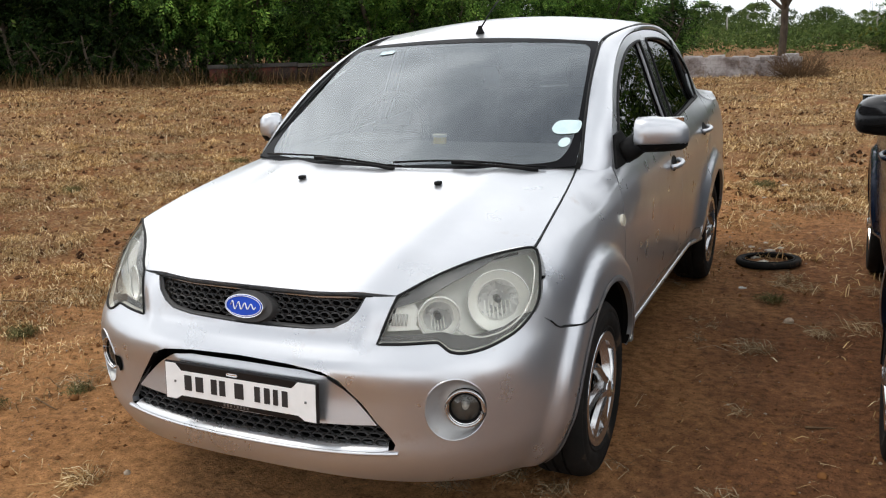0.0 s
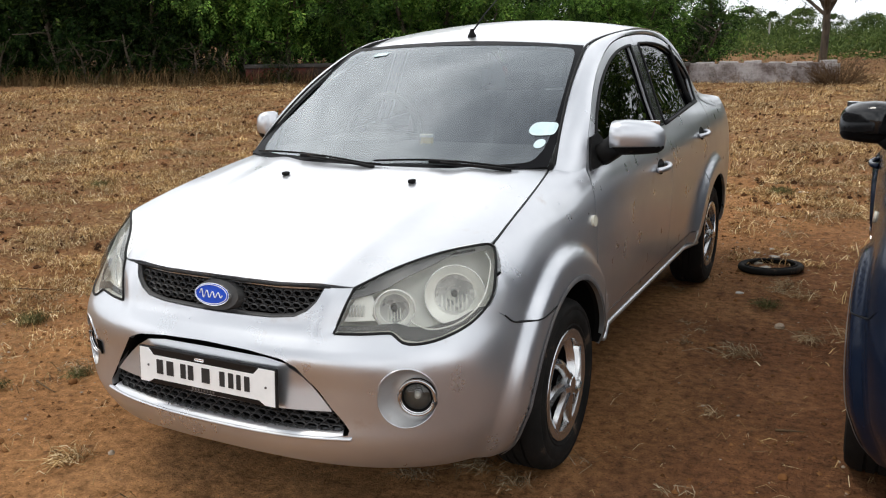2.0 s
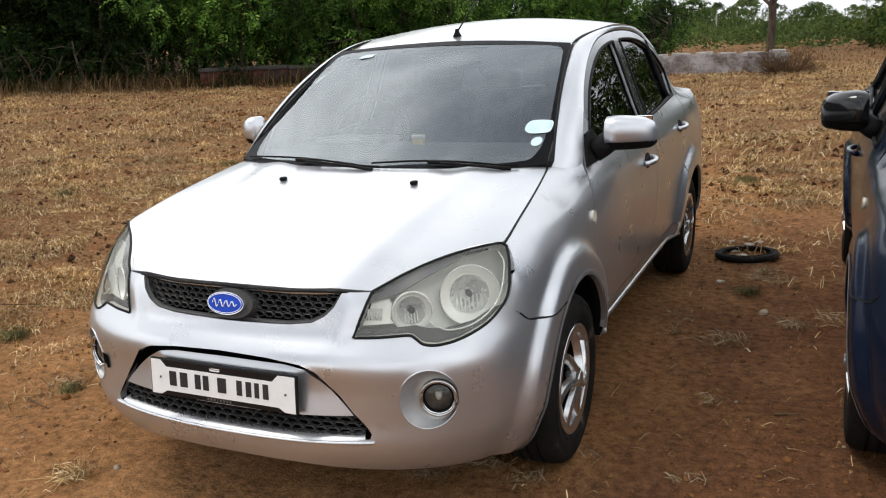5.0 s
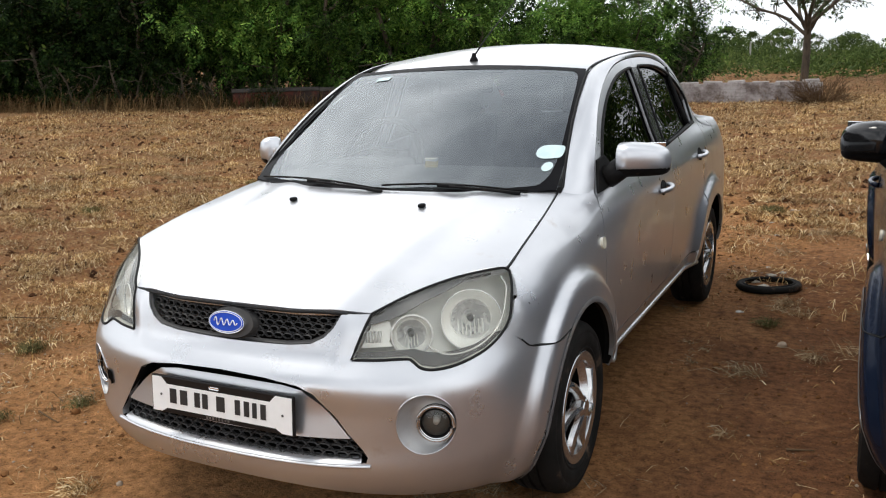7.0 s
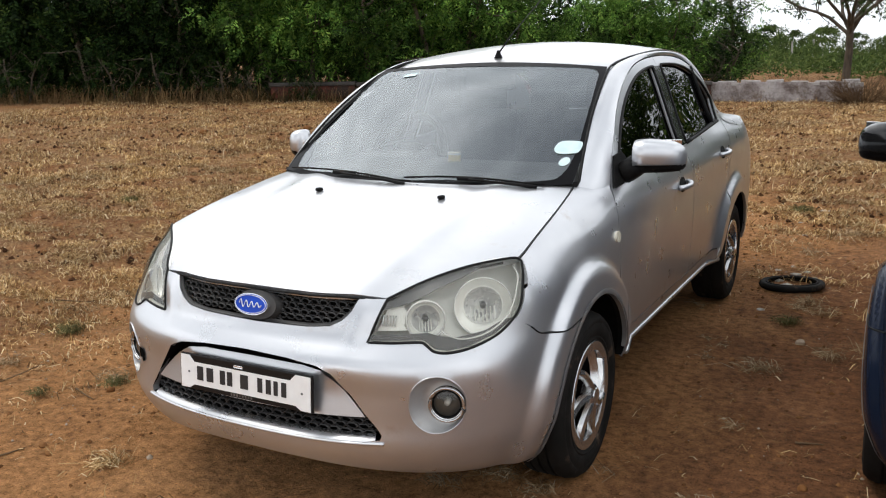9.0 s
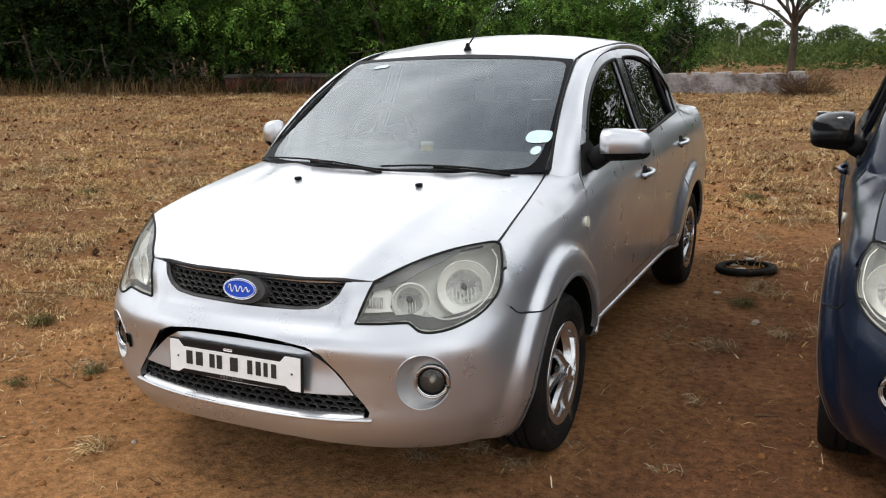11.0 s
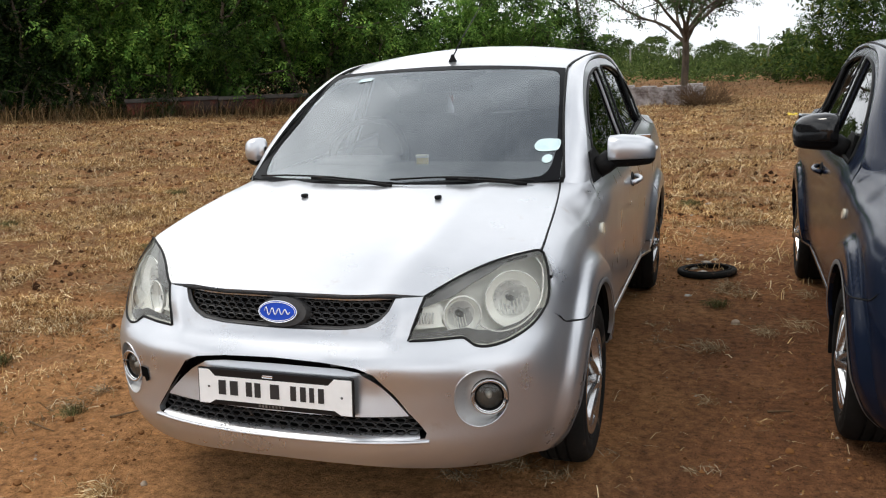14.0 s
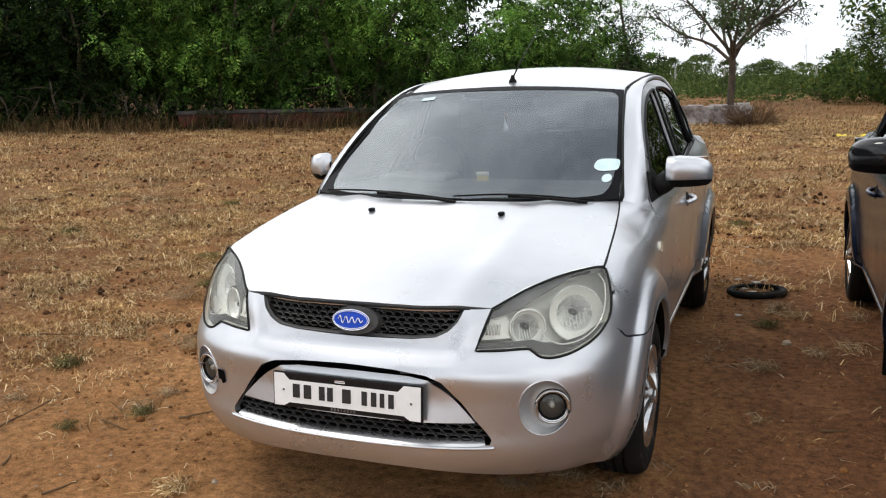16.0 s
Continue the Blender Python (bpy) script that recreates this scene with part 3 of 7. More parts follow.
def door_handle(f, y, z, parent, mat=None):
    """A pull handle over a flat black oval, painted for the dark of its cup."""
    s = 1 if f(0.5, 0.5).x > 0 else -1
    pts = []
    for i in range(9):
        t = i / 8
        p = f(y + 0.17 * t, z + 0.010 * t)
        pts.append(p + Vector((s * (0.006 + 0.030 * math.sin(math.pi * t) ** 0.6), 0, 0)))
    h = tube("door_handle", pts, 0.0115, mat or M_SILVER, parent, 10, flat=1.0)
    cup = [(y + 0.085 + 0.055 * math.cos(a), z + 0.005 + 0.034 * math.sin(a)) for a in (2 * math.pi * k / 20 for k in range(20))]
    skin("handle_cup", cup, f, M_BLACK, parent, step=0.02, depth=0.002, flip=s < 0, off=0.002)
    return h


def side_mirror(s, parent, shell_mat, dy=0.0, fold=0.0, grow=1.0):
    """A door mirror: shell, glass, arm and the black foot."""
    mirror = new("door_mirror")
    mirror.parent = parent
    mirror.matrix_local = at(0, dy, 0)
    swing = at(s * 0.775, 0.53, 1.0) @ Matrix.Rotation(radians(fold), 4, "Z") @ Matrix.Diagonal((1.0, grow, grow, 1)) @ at(-s * 0.775, -0.53, -1.0)
    # shell as a stack of rounded sections from the inner to the outer end
    verts, faces = [], []
    secs = [(0.790, 0.55, 1.052, 0.052, 0.052), (0.794, 0.553, 1.053, 0.066, 0.0575), (0.84, 0.568, 1.055, 0.074, 0.0585), (0.89, 0.586, 1.053, 0.070, 0.0555),
            (0.925, 0.600, 1.050, 0.062, 0.050), (0.945, 0.609, 1.046, 0.052, 0.044), (0.957, 0.615, 1.043, 0.038, 0.035), (0.964, 0.620, 1.041, 0.022, 0.024), (0.966, 0.622, 1.040, 0.008, 0.012)]
    if fold:
        secs = [(0.778, 0.566, 1.056, 0.010, 0.020), (0.783, 0.562, 1.057, 0.034, 0.042), (0.794, 0.558, 1.057, 0.058, 0.055)] + secs[2:]
    k = 24
    for x, cy, cz, hy, hz in secs:
        for j in range(k):
            a = 2 * math.pi * j / k
            c, q = math.cos(a), math.sin(a)
            e = 0.68
            yy = math.copysign(abs(c) ** e, c) * hy
            zz = math.copysign(abs(q) ** e, q) * hz
            if yy > 0:
                yy *= 0.45
            verts.append(Vector((s * x, cy + yy, cz + zz)))
    for i in range(len(secs) - 1):
        for j in range(k):
            q = (i * k + j, i * k + (j + 1) % k, (i + 1) * k + (j + 1) % k, (i + 1) * k + j)
            faces.append(q if s < 0 else q[::-1])
    faces += [tuple(range(k)), tuple((len(secs) - 1) * k + j for j in range(k))[::-1]]
    mesh_object("mirror_shell", [swing @ v for v in verts], faces, shell_mat, mirror, True)
    bm = box_bm(0.145, 0.006, 0.10, swing @ at(s * 0.875, 0.606, 1.057) @ Matrix.Rotation(radians(20 * s), 4, "Z"), 0.002, 1)
    part("mirror_glass", bm, M_MIRROR, mirror)
    low_shell = [swing @ Vector((s * (0.88 + (v.x * s - 0.88) * 0.97), 0.58 + 0.19 * (v.x * s - 0.88) + (v.y - 0.58 - 0.19 * (v.x * s - 0.88)) * 0.94, min(v.z, 1.03) - 0.011)) for v in verts]
    mesh_object("mirror_underside", low_shell, faces, M_BLACK, mirror, True)
    back = 0.05 if fold else 0.0
    tube("mirror_arm", [(s * 0.745, 0.52 + back, 0.985), (s * 0.775, 0.53 + back, 1.0), (s * 0.80, 0.545 + back, 1.02)], 0.034 if fold else 0.046, M_BLACK, mirror, 14, flat=0.9)
    f = side if s > 0 else side_right
    foot = [(0.405, 0.94), (0.47, 0.945), (0.60, 0.975), (0.62, 1.0), (0.56, 1.06), (0.50, 1.05), (0.46, 1.0)]
    skin("mirror_foot", foot, f, M_BLACK, mirror, step=0.03, depth=0.012, flip=s < 0, off=0.012)
    return mirror


# door and window outlines in the side view (y, z)
FRAME_TOP = [(0.425, 0.975), (0.535, 1.09), (0.68, 1.20), (0.85, 1.292), (1.05, 1.362), (1.25, 1.398), (1.5, 1.414), (1.75, 1.415), (1.95, 1.400), (2.12, 1.365), (2.28, 1.30), (2.39, 1.215), (2.43, 1.12)]
frame_pts = [tuple(p) for p in curve_pts(FRAME_TOP, 6)]


def inset(pts, d):
    """Shifts a row of points to its right-hand side by d."""
    out = []
    for i, p in enumerate(pts):
        a, b = Vector(pts[max(i - 1, 0)]), Vector(pts[min(i + 1, len(pts) - 1)])
        t = (b - a).normalized()
        out.append((p[0] + t.y * d, p[1] - t.x * d))
    return out


def belt(y):
    return 0.948 + 0.058 * (y - 0.5) + 0.0 * y


def make_car(m, spec):
    car = thing(spec["name"], m, spec["label"], "car")
    paint = spec["paint"]
    hood_edge = [Vector((hood_edge_x(y), y)) for y in [-0.352 + 0.637 * k / 24 for k in range(25)]]

    # bonnet
    nose = [(x, front(u_of_x(x, 0.753), 0.753).y + 0.004) for x in (0.0, 0.1, 0.2, 0.3, 0.36, 0.427)]
    lamp_top = [(front(*p).x - 0.003, front(*p).y + 0.006) for p in xz_loop([q for q in LAMP_LOOP if q[1] > 0.752 and q[0] < 0.69])]
    rear_edge = [(x, 0.125 + 0.36 * x * x) for x in (0.6, 0.5, 0.4, 0.3, 0.2, 0.1, 0.0)]
    half = nose + lamp_top + [(p.x - 0.003, p.y) for p in hood_edge] + rear_edge
    bonnet = skin("bonnet", mirrored(half), hood, paint, car, step=0.028, depth=0.02)
    for sx in (-1, 1):
        p = hood(sx * 0.265, -0.033)
        noz = part("washer_nozzle", box_bm(0.022, 0.026, 0.014, at(p.x, p.y, p.z + 0.006), 0.005, 2), M_BLACK, bonnet, smooth=True)

    for sx in (-1, 1):
        line = [hood(sx * (p.x + 0.001), p.y) + Vector((0, 0, -0.004)) for p in hood_edge]
        tube("shut_line", line, 0.0032, M_SEAL, bonnet, 6)
        line = [hood(sx * x, y - 0.003) + Vector((0, 0, -0.008)) for x, y in nose[:-1] + lamp_top]
        tube("shut_line", line, 0.0035, M_SEAL, bonnet, 6)

    # front bumper with its openings
    i_out = min(range(len(LAMP_LOOP)), key=lambda i: (LAMP_LOOP[i][0] - 0.742) ** 2 + (LAMP_LOOP[i][1] - 0.689) ** 2)
    low_run = LAMP_LOOP[i_out:] + LAMP_LOOP[0:4]
    low_run = [(u_of_x(x, z), z - 0.004) for x, z in low_run]
    inner_run = [(u_of_x(0.429, 0.753), 0.753)]
    grille_half = [(u_of_x(x, z), z) for x, z in GRILLE]
    bottom = [(u_of_x(x, z), z) for x, z in ((0.0, 0.262), (0.2, 0.260), (0.4, 0.248), (0.55, 0.232), (0.66, 0.212))]
    arch_pts = [(u_of_y(y, z), z) for y, z in arc(0, 0.29, ARCH_F, 196, 119.0, 14)]
    gap_run = [(u_of_y(-0.30, 0.603), 0.603), (u_of_y(-0.385, 0.617), 0.617), (u_of_y(-0.42, 0.645), 0.645)]
    half = bottom + arch_pts + gap_run + low_run + inner_run + [(grille_half[2][0], 0.7525)] + grille_half[3:]
    bumper_half = half
    slot_half = [(u_of_x(x, z), z) for x, z in SLOT]
    slot_loop = mirrored(slot_half)
    fogs = []
    for sx in (-1, 1):
        fogs.append([(u_of_x(sx * (0.598 + 0.070 * math.cos(a)), 0.468 + 0.086 * math.sin(a)), 0.468 + 0.086 * math.sin(a)) for a in (2 * math.pi * k / 36 for k in range(36))])
    bumper = skin("front_bumper", mirrored(bumper_half), front, paint, car, [slot_loop, *fogs], step=0.017, depth=0.022)

    # upper grille
    grille_xz = mirrored(GRILLE)
    def deep(d):
        return lambda u, z: front(u, z) + Vector((0, d, 0))
    # near-black backing sheet paints the shade behind the grille mesh
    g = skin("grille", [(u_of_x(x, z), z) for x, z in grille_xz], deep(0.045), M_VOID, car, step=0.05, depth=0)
    honeycomb("grille_mesh", deep(0.014), [(x * 0.985, 0.706 + (z - 0.706) * 0.98) for x, z in grille_xz], M_GRILLE, g, 0.0305, 0.0160, 0.0054, 0.012)
    rimA = [front(u_of_x(x, z), z) + Vector((0, 0.004, 0)) for x, z in grille_xz]
    rimB = [front(u_of_x(x * 0.968, 0.713 + (z - 0.713) * 0.84), 0.713 + (z - 0.713) * 0.84) + Vector((0, 0.010, 0)) for x, z in grille_xz]
    ribbon("grille_frame", rimA + rimA[:1], rimB + rimB[:1], M_GRILLE, g, 0.003, 4)
    if spec.get("badge"):
        bc = front(0, 0.707) + Vector((0, -0.002, 0))
        tilt = Matrix.Translation(bc) @ Matrix.Rotation(radians(-14), 4, "X")
        badge = new("badge")
        badge.parent, badge.matrix_local = g, tilt
        def oval(name, rx, rz, y0, y1, mat, cx=0.0):
            pr = [(rx * math.cos(a), rz * math.sin(a)) for a in (2 * math.pi * k / 48 for k in range(48))]
            v = [Vector((cx + x * 0.97, y0, z * 0.95)) for x, z in pr] + [Vector((cx + x, (y0 + y1) / 2, z)) for x, z in pr] + [Vector((cx + x * 1.02, y1, z * 1.02)) for x, z in pr]
            k = 48
            fc = [tuple(range(k))[::-1]] + [(r * k + i, r * k + (i + 1) % k, (r + 1) * k + (i + 1) % k, (r + 1) * k + i) for r in range(2) for i in range(k)]
            o = mesh_object(name, v, [q[::-1] for q in fc], mat, badge, False)
            return o
        oval("badge_back", 0.080, 0.046, -0.004, 0.03, M_GRILLE, 0.010)
        oval("badge_rim", 0.0655, 0.0345, -0.0145, 0.0, M_CHROME)
        oval("badge_face", 0.0625, 0.0315, -0.0165, 0.0, M_BLUE)
        # a plain white wave on the blue oval, and a thin white line inside its edge
        tube("emblem_wave", [(-0.042 + 0.0014 * k, -0.0172, (0.012 - 0.0001 * k) * math.sin(k * 0.42)) for k in range(61)], 0.0028, M_WHITE, badge, 6, flat=0.5)
        tube("emblem_line", [(0.0580 * math.cos(a), -0.0168, 0.0272 * math.sin(a)) for a in (2 * math.pi * k / 48 for k in range(48))], 0.0011, M_WHITE, badge, 5, closed=True)

    # lower opening: near-black sheet for the shade inside, mesh, silver plate bar
    slot_xz = mirrored(SLOT)
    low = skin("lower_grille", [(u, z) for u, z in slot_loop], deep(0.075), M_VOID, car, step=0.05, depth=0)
    mesh_zone = [(x, z) for x, z in mirrored([(0.0, 0.416), (0.397, 0.424), (0.440, 0.370), (0.40, 0.356), (0.25, 0.350), (0.0, 0.349)])]
    honeycomb("lower_mesh", deep(0.010), [(x * 1.02, 0.346 + (z - 0.346) * 1.22) for x, z in mesh_zone], M_GRILLE, low, 0.0365, 0.0170, 0.0052, 0.013)
    wallA = [front(u, z) + Vector((0, 0.0, 0)) for u, z in slot_loop]
    wallB = [front(u, z) + Vector((0, 0.075, 0)) for u, z in slot_loop]
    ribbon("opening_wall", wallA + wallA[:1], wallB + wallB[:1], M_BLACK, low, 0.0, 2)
    bar_loop = [(u_of_x(x, z), z) for x, z in mirrored(BAR)]
    bar = skin("number_plate_bar", bar_loop, lambda u, z: front(u, z) + Vector((0, 0.001 + 0.20 * (z - 0.414) + 0.55 * max(z - 0.535, 0), 0)), spec["bar_paint"], car, step=0.02, depth=0.03)
    tube("tow_bracket", [(0.165, -0.755, 0.563), (0.20, -0.752, 0.566), (0.225, -0.748, 0.565)], 0.011, M_DASH, car, 8)
    lip = [front(u_of_x(x, 0.343 + 0.045 * x * x), 0.343 + 0.045 * x * x) + Vector((0, -0.002, -0.003)) for x in [0.46 * math.sin(radians(a)) for a in range(-90, 91, 10)]]
    tube("lip", lip, 0.006, spec["bar_paint"], bumper, 8, flat=0.9)
    ledge = [0.436 * math.sin(radians(a)) for a in range(-90, 91, 6)]
    ribbon("opening_ledge", [front(u_of_x(x, 0.342 + 0.045 * x * x), 0.342 + 0.045 * x * x) + Vector((0, -0.003, 0.001)) for x in ledge], [front(u_of_x(x * 0.97, 0.360 + 0.045 * x * x), 0.360 + 0.045 * x * x) + Vector((0, 0.030, 0)) for x in ledge], spec["bar_paint"], bumper, 0.004, 4, out=(0, -0.5, 1))

    if spec.get("plate"):
        pm = at(-0.003, -0.802, 0.480) @ Matrix.Rotation(radians(-4), 4, "X") @ Matrix.Rotation(radians(0.0), 4, "Y")
        plate = thing("number_plate", m @ pm, "white number plate with black border on a silver bar", "number plate")
        part("border", box_bm(0.516, 0.010, 0.113, None, 0.003, 2), M_PLATEBLACK, plate)
        hw, hh = 0.2525, 0.0525
        outline = [(-hw, hh), (-hw + 0.035, hh), (-hw + 0.055, hh - 0.020), (hw - 0.075, hh - 0.020), (hw - 0.055, hh), (hw, hh), (hw, -hh), (hw - 0.035, -hh), (hw - 0.055, -hh + 0.012), (-hw + 0.055, -hh + 0.012), (-hw + 0.035, -hh), (-hw, -hh)]
        bm = bmesh.new()
        face = bm.faces.new([bm.verts.new((x, -0.0055, z)) for x, z in outline])
        ext = bmesh.ops.extrude_face_region(bm, geom=[face])
        for v in [e for e in ext["geom"] if isinstance(e, bmesh.types.BMVert)]:
            v.co.y -= 0.0018
        bmesh.ops.recalc_face_normals(bm, faces=bm.faces)
        part("white_panel", bm, M_WHITE, plate)
        # the registration as plain bars
        for x, w in ((-0.172, 0.030), (-0.132, 0.032), (-0.081, 0.024), (-0.052, 0.024), (0.005, 0.036), (0.066, 0.022), (0.098, 0.022), (0.126, 0.018), (0.156, 0.022)):
            part("registration_bar", box_bm(w * 0.82, 0.002, 0.044, at(x, -0.0082, 0.0)), M_INK, plate)
        for x in (-0.218, 0.222):
            part("screw", box_bm(0.007, 0.003, 0.007, at(x, -0.0085, 0.0), 0.002, 2), M_HUBGREY, plate)
        part("small_mark", box_bm(0.036, 0.0012, 0.009, at(-0.018, -0.0058, 0.043), 0.003, 2), M_CHROME, plate)
        for i in range(8):
            part("printer_mark", box_bm(0.0062 if i != 3 else 0.002, 0.0012, 0.008, at(-0.048 + 0.0112 * i, -0.0058, -0.0475)), M_HUBGREY, plate)

    # fog lamps
    for sx in (-1, 1):
        fog = new("fog_lamp")
        fog.parent = car
        lp = fogs[0] if sx < 0 else fogs[1]
        rim = [front(u, z) for u, z in lp]
        c = Vector((sx * 0.610, -0.648, 0.463))
        ax = Vector((sx * 0.35, -0.94, 0)).normalized()
        ux, uz = Vector((ax.y, -ax.x, 0)) * -1, Vector((0, 0, 1))
        ux = Vector((-ax.y, ax.x, 0))
        def disc(r, d=0.0):
            return [c + ux * (r * math.cos(a)) + uz * (r * math.sin(a)) + ax * d for a in (2 * math.pi * k / 36 for k in range(36))]
        bot = disc(0.053)
        def align(loop, ref):
            best = min(range(len(loop)), key=lambda i: (loop[i] - ref).length)
            loop = loop[best:] + loop[:best]
            return loop
        d0 = align(bot, bot[min(range(36), key=lambda i: (bot[i] - rim[0]).length)])
        if (d0[9] - rim[9]).length > (d0[-9] - rim[9]).length:
            d0 = d0[:1] + d0[:0:-1]
        dished("fog_bezel", rim, d0, M_FOGBEZEL, fog, 8, 3.0, floor=False)
        tube("bezel_edge", [p + Vector((0, -0.0005, 0)) for p in rim], 0.0022, paint, fog, 8, closed=True)
        tube("lamp_ring", disc(0.050, 0.014), 0.0048, M_HUBCAP, fog, 10, closed=True)
        lathe("lamp_collar", [(0.0, 0.050), (0.013, 0.0475), (0.004, 0.0425)], M_FOGBEZEL, fog, Matrix.Translation(c) @ ax.to_track_quat("X", "Z").to_matrix().to_4x4(), 36)
        tube("chrome_ring", disc(0.0455, 0.010), 0.0022, M_CHROME, fog, 8, closed=True)
        tube("inner_ring", disc(0.0415, 0.006), 0.0045, M_BLACK, fog, 8, closed=True)
        dished("reflector", disc(0.040, 0.006), [c + ux * (0.012 * math.cos(a)) + uz * (0.012 * math.sin(a)) - ax * 0.03 for a in (2 * math.pi * k / 36 for k in range(36))], M_HUBGREY, fog, 6, 2.0)
        tube("bulb", [c - ax * 0.02, c + ax * 0.004], 0.012, M_LAMPRING, fog, 12, taper=0.008)
        v = [c + ax * 0.014] + [c + ux * (r * math.cos(a)) + uz * (r * math.sin(a)) + ax * (0.016 - 8 * r * r) for r in (0.015, 0.03, 0.041) for a in (2 * math.pi * k / 24 for k in range(24))]
        fc = [(0, 1 + k, 1 + (k + 1) % 24) for k in range(24)] + [(1 + q * 24 + k, 1 + (q + 1) * 24 + k, 1 + (q + 1) * 24 + (k + 1) % 24, 1 + q * 24 + (k + 1) % 24) for q in range(2) for k in range(24)]
        mesh_object("fog_glass", v, fc, M_LENSCLEAR, fog, True)
    # blanking cap missing beside one fog lamp; near-black patch paints the shaded hole
    if spec.get("badge"):
        cap = [(u_of_x(x, z), z) for x, z in ((-0.524, 0.495), (-0.490, 0.494), (-0.486, 0.454), (-0.502, 0.446), (-0.508, 0.461), (-0.521, 0.459))]
        skin("tow_hole_shade", cap, front, M_VOID, car, step=0.02, depth=0.001, off=0.004)

    # headlamps
    for sx in (-1, 1):
        lamp = new("headlamp")
        lamp.parent = car
        loop = [(u_of_x(sx * x, z), z) for x, z in LAMP_LOOP]
        fl = sx < 0
        skin("headlamp_lens", loop, front, M_LENS, lamp, step=0.03, depth=0.0, off=0.001).visible_shadow = False
        def inner(d):
            return lambda u, z: front(u, z) + Vector((-sx * d * 0.45, d, 0))
        back_shell = lambda u, z: front(u, z) + Vector((-sx * 0.045, 0.14, 0))
        skin("lamp_housing", loop, back_shell, M_LAMPGREY, lamp, step=0.04, depth=0.0)
        A_ = [front(u, z) for u, z in loop]
        B_ = [back_shell(u, z) for u, z in loop]
        ribbon("lamp_wall", A_ + A_[:1], B_ + B_[:1], M_LAMPGREY, lamp, 0.0, 2)
        seal = [front(u, z) + Vector((0, -0.001, 0.0)) for u, z in loop]
        tube("lamp_seal", seal, 0.004, M_SEAL, lamp, 6, closed=True)
        # dark mask along the upper edge
        upper = [(x, z) for x, z in LAMP_LOOP if z > 0.752 and x < 0.66]
        mask = [(u_of_x(sx * x, z), z) for x, z in upper] + [(u_of_x(sx * x, z), z) for x, z in ((0.6016, 0.8011), (0.5486, 0.7745), (0.5059, 0.746), (0.4466, 0.7263), (0.4244, 0.7201))]
        skin("upper_mask", mask, inner(0.012), M_LAMPMASK, lamp, step=0.03, depth=0.004)
        low_m = [(u_of_x(sx * x, z), z) for x, z in ((0.4, 0.6375), (0.4055, 0.6518), (0.5071, 0.6574), (0.5526, 0.661), (0.5825, 0.6512), (0.6275, 0.6466), (0.6875, 0.6589), (0.7223, 0.6818), (0.7379, 0.6815), (0.7091, 0.6457), (0.6618, 0.6224), (0.6137, 0.615), (0.5785, 0.6206), (0.5547, 0.6356), (0.537, 0.6426), (0.4661, 0.6396))]
        skin("lower_mask", low_m, inner(0.014), M_LAMPDARK, lamp, step=0.03, depth=0.004)
        # pale edge of the inner bezel, sweeping under the bowls
        sweep = curve_pts([(0.583, 0.6704), (0.5977, 0.6564), (0.6373, 0.6405), (0.6874, 0.6488), (0.7223, 0.6808), (0.7331, 0.7254), (0.7245, 0.782), (0.7008, 0.8156)], 5)
        tube("bezel_line", [inner(0.014)(u_of_x(sx * p.x, p.y), p.y) for p in sweep], 0.0026, M_LAMPRING, lamp, 6)
        # turn signal: a pale corner panel with short upright flutes
        corner = [(u_of_x(sx * x, z), z) for x, z in ((0.4138, 0.656), (0.4346, 0.7203), (0.4769, 0.7267), (0.4917, 0.7054), (0.4873, 0.6733), (0.4991, 0.6613))]
        signal = skin("turn_signal", corner, inner(0.034), M_LAMPGREY, lamp, step=0.02, depth=0.012)
        for k in range(5):
            x = 0.428 + 0.0085 * k
            tube("flute", [inner(0.028)(u_of_x(sx * x, z), z) for z in (0.672, 0.688, 0.702)], 0.0030, M_LAMPRING, signal, 6)
        # main beam and dip: a shallow outer bowl with a deeper reflector in its middle
        for mid, face, r, core, dep, ringr, nm in (((0.525, -0.612, 0.688), (0.54, -0.84, 0.10), 0.056, 0.042, 0.030, 0.0034, "high_beam_bowl"), ((0.645, -0.480, 0.708), (0.48, -0.87, 0.12), 0.086, 0.058, 0.034, 0.0018, "low_beam_bowl")):
            big = r > 0.06
            cc = Vector((sx * mid[0], mid[1], mid[2]))
            ax = Vector((sx * face[0], face[1], face[2])).normalized()
            ux = ax.cross(Vector((0, 0, 1))).normalized()
            uz = ux.cross(ax)
            def ringpts(rr, d, n=40):
                return [cc + ux * (rr * math.cos(a)) + uz * (rr * math.sin(a)) + ax * d for a in (2 * math.pi * k / n for k in range(n))]
            bowl = dished(nm, ringpts(r, 0.0), ringpts(core, -dep * 0.6), M_LAMPGREY, lamp, 6, 1.6, floor=False)
            tube("bowl_ring", ringpts(r, 0.002), ringr, M_LAMPRING, bowl, 8, closed=True)
            facets = dished("reflector", ringpts(core, -dep * 0.6, 18), ringpts(core * 0.2, -dep * 1.9, 18), M_REFLECT, bowl, 4, 1.8)
            facets.data.polygons.foreach_set("use_smooth", [False] * len(facets.data.polygons))
            tube("reflector_edge", ringpts(core, -dep * 0.58), 0.0014, M_LAMPGREY, bowl, 6, closed=True)
            tube("bulb", [cc + ax * d for d in (-dep * 1.6, -dep * 0.9, -dep * 0.45)], 0.0105, M_LAMPDARK, bowl, 10, taper=0.0085)
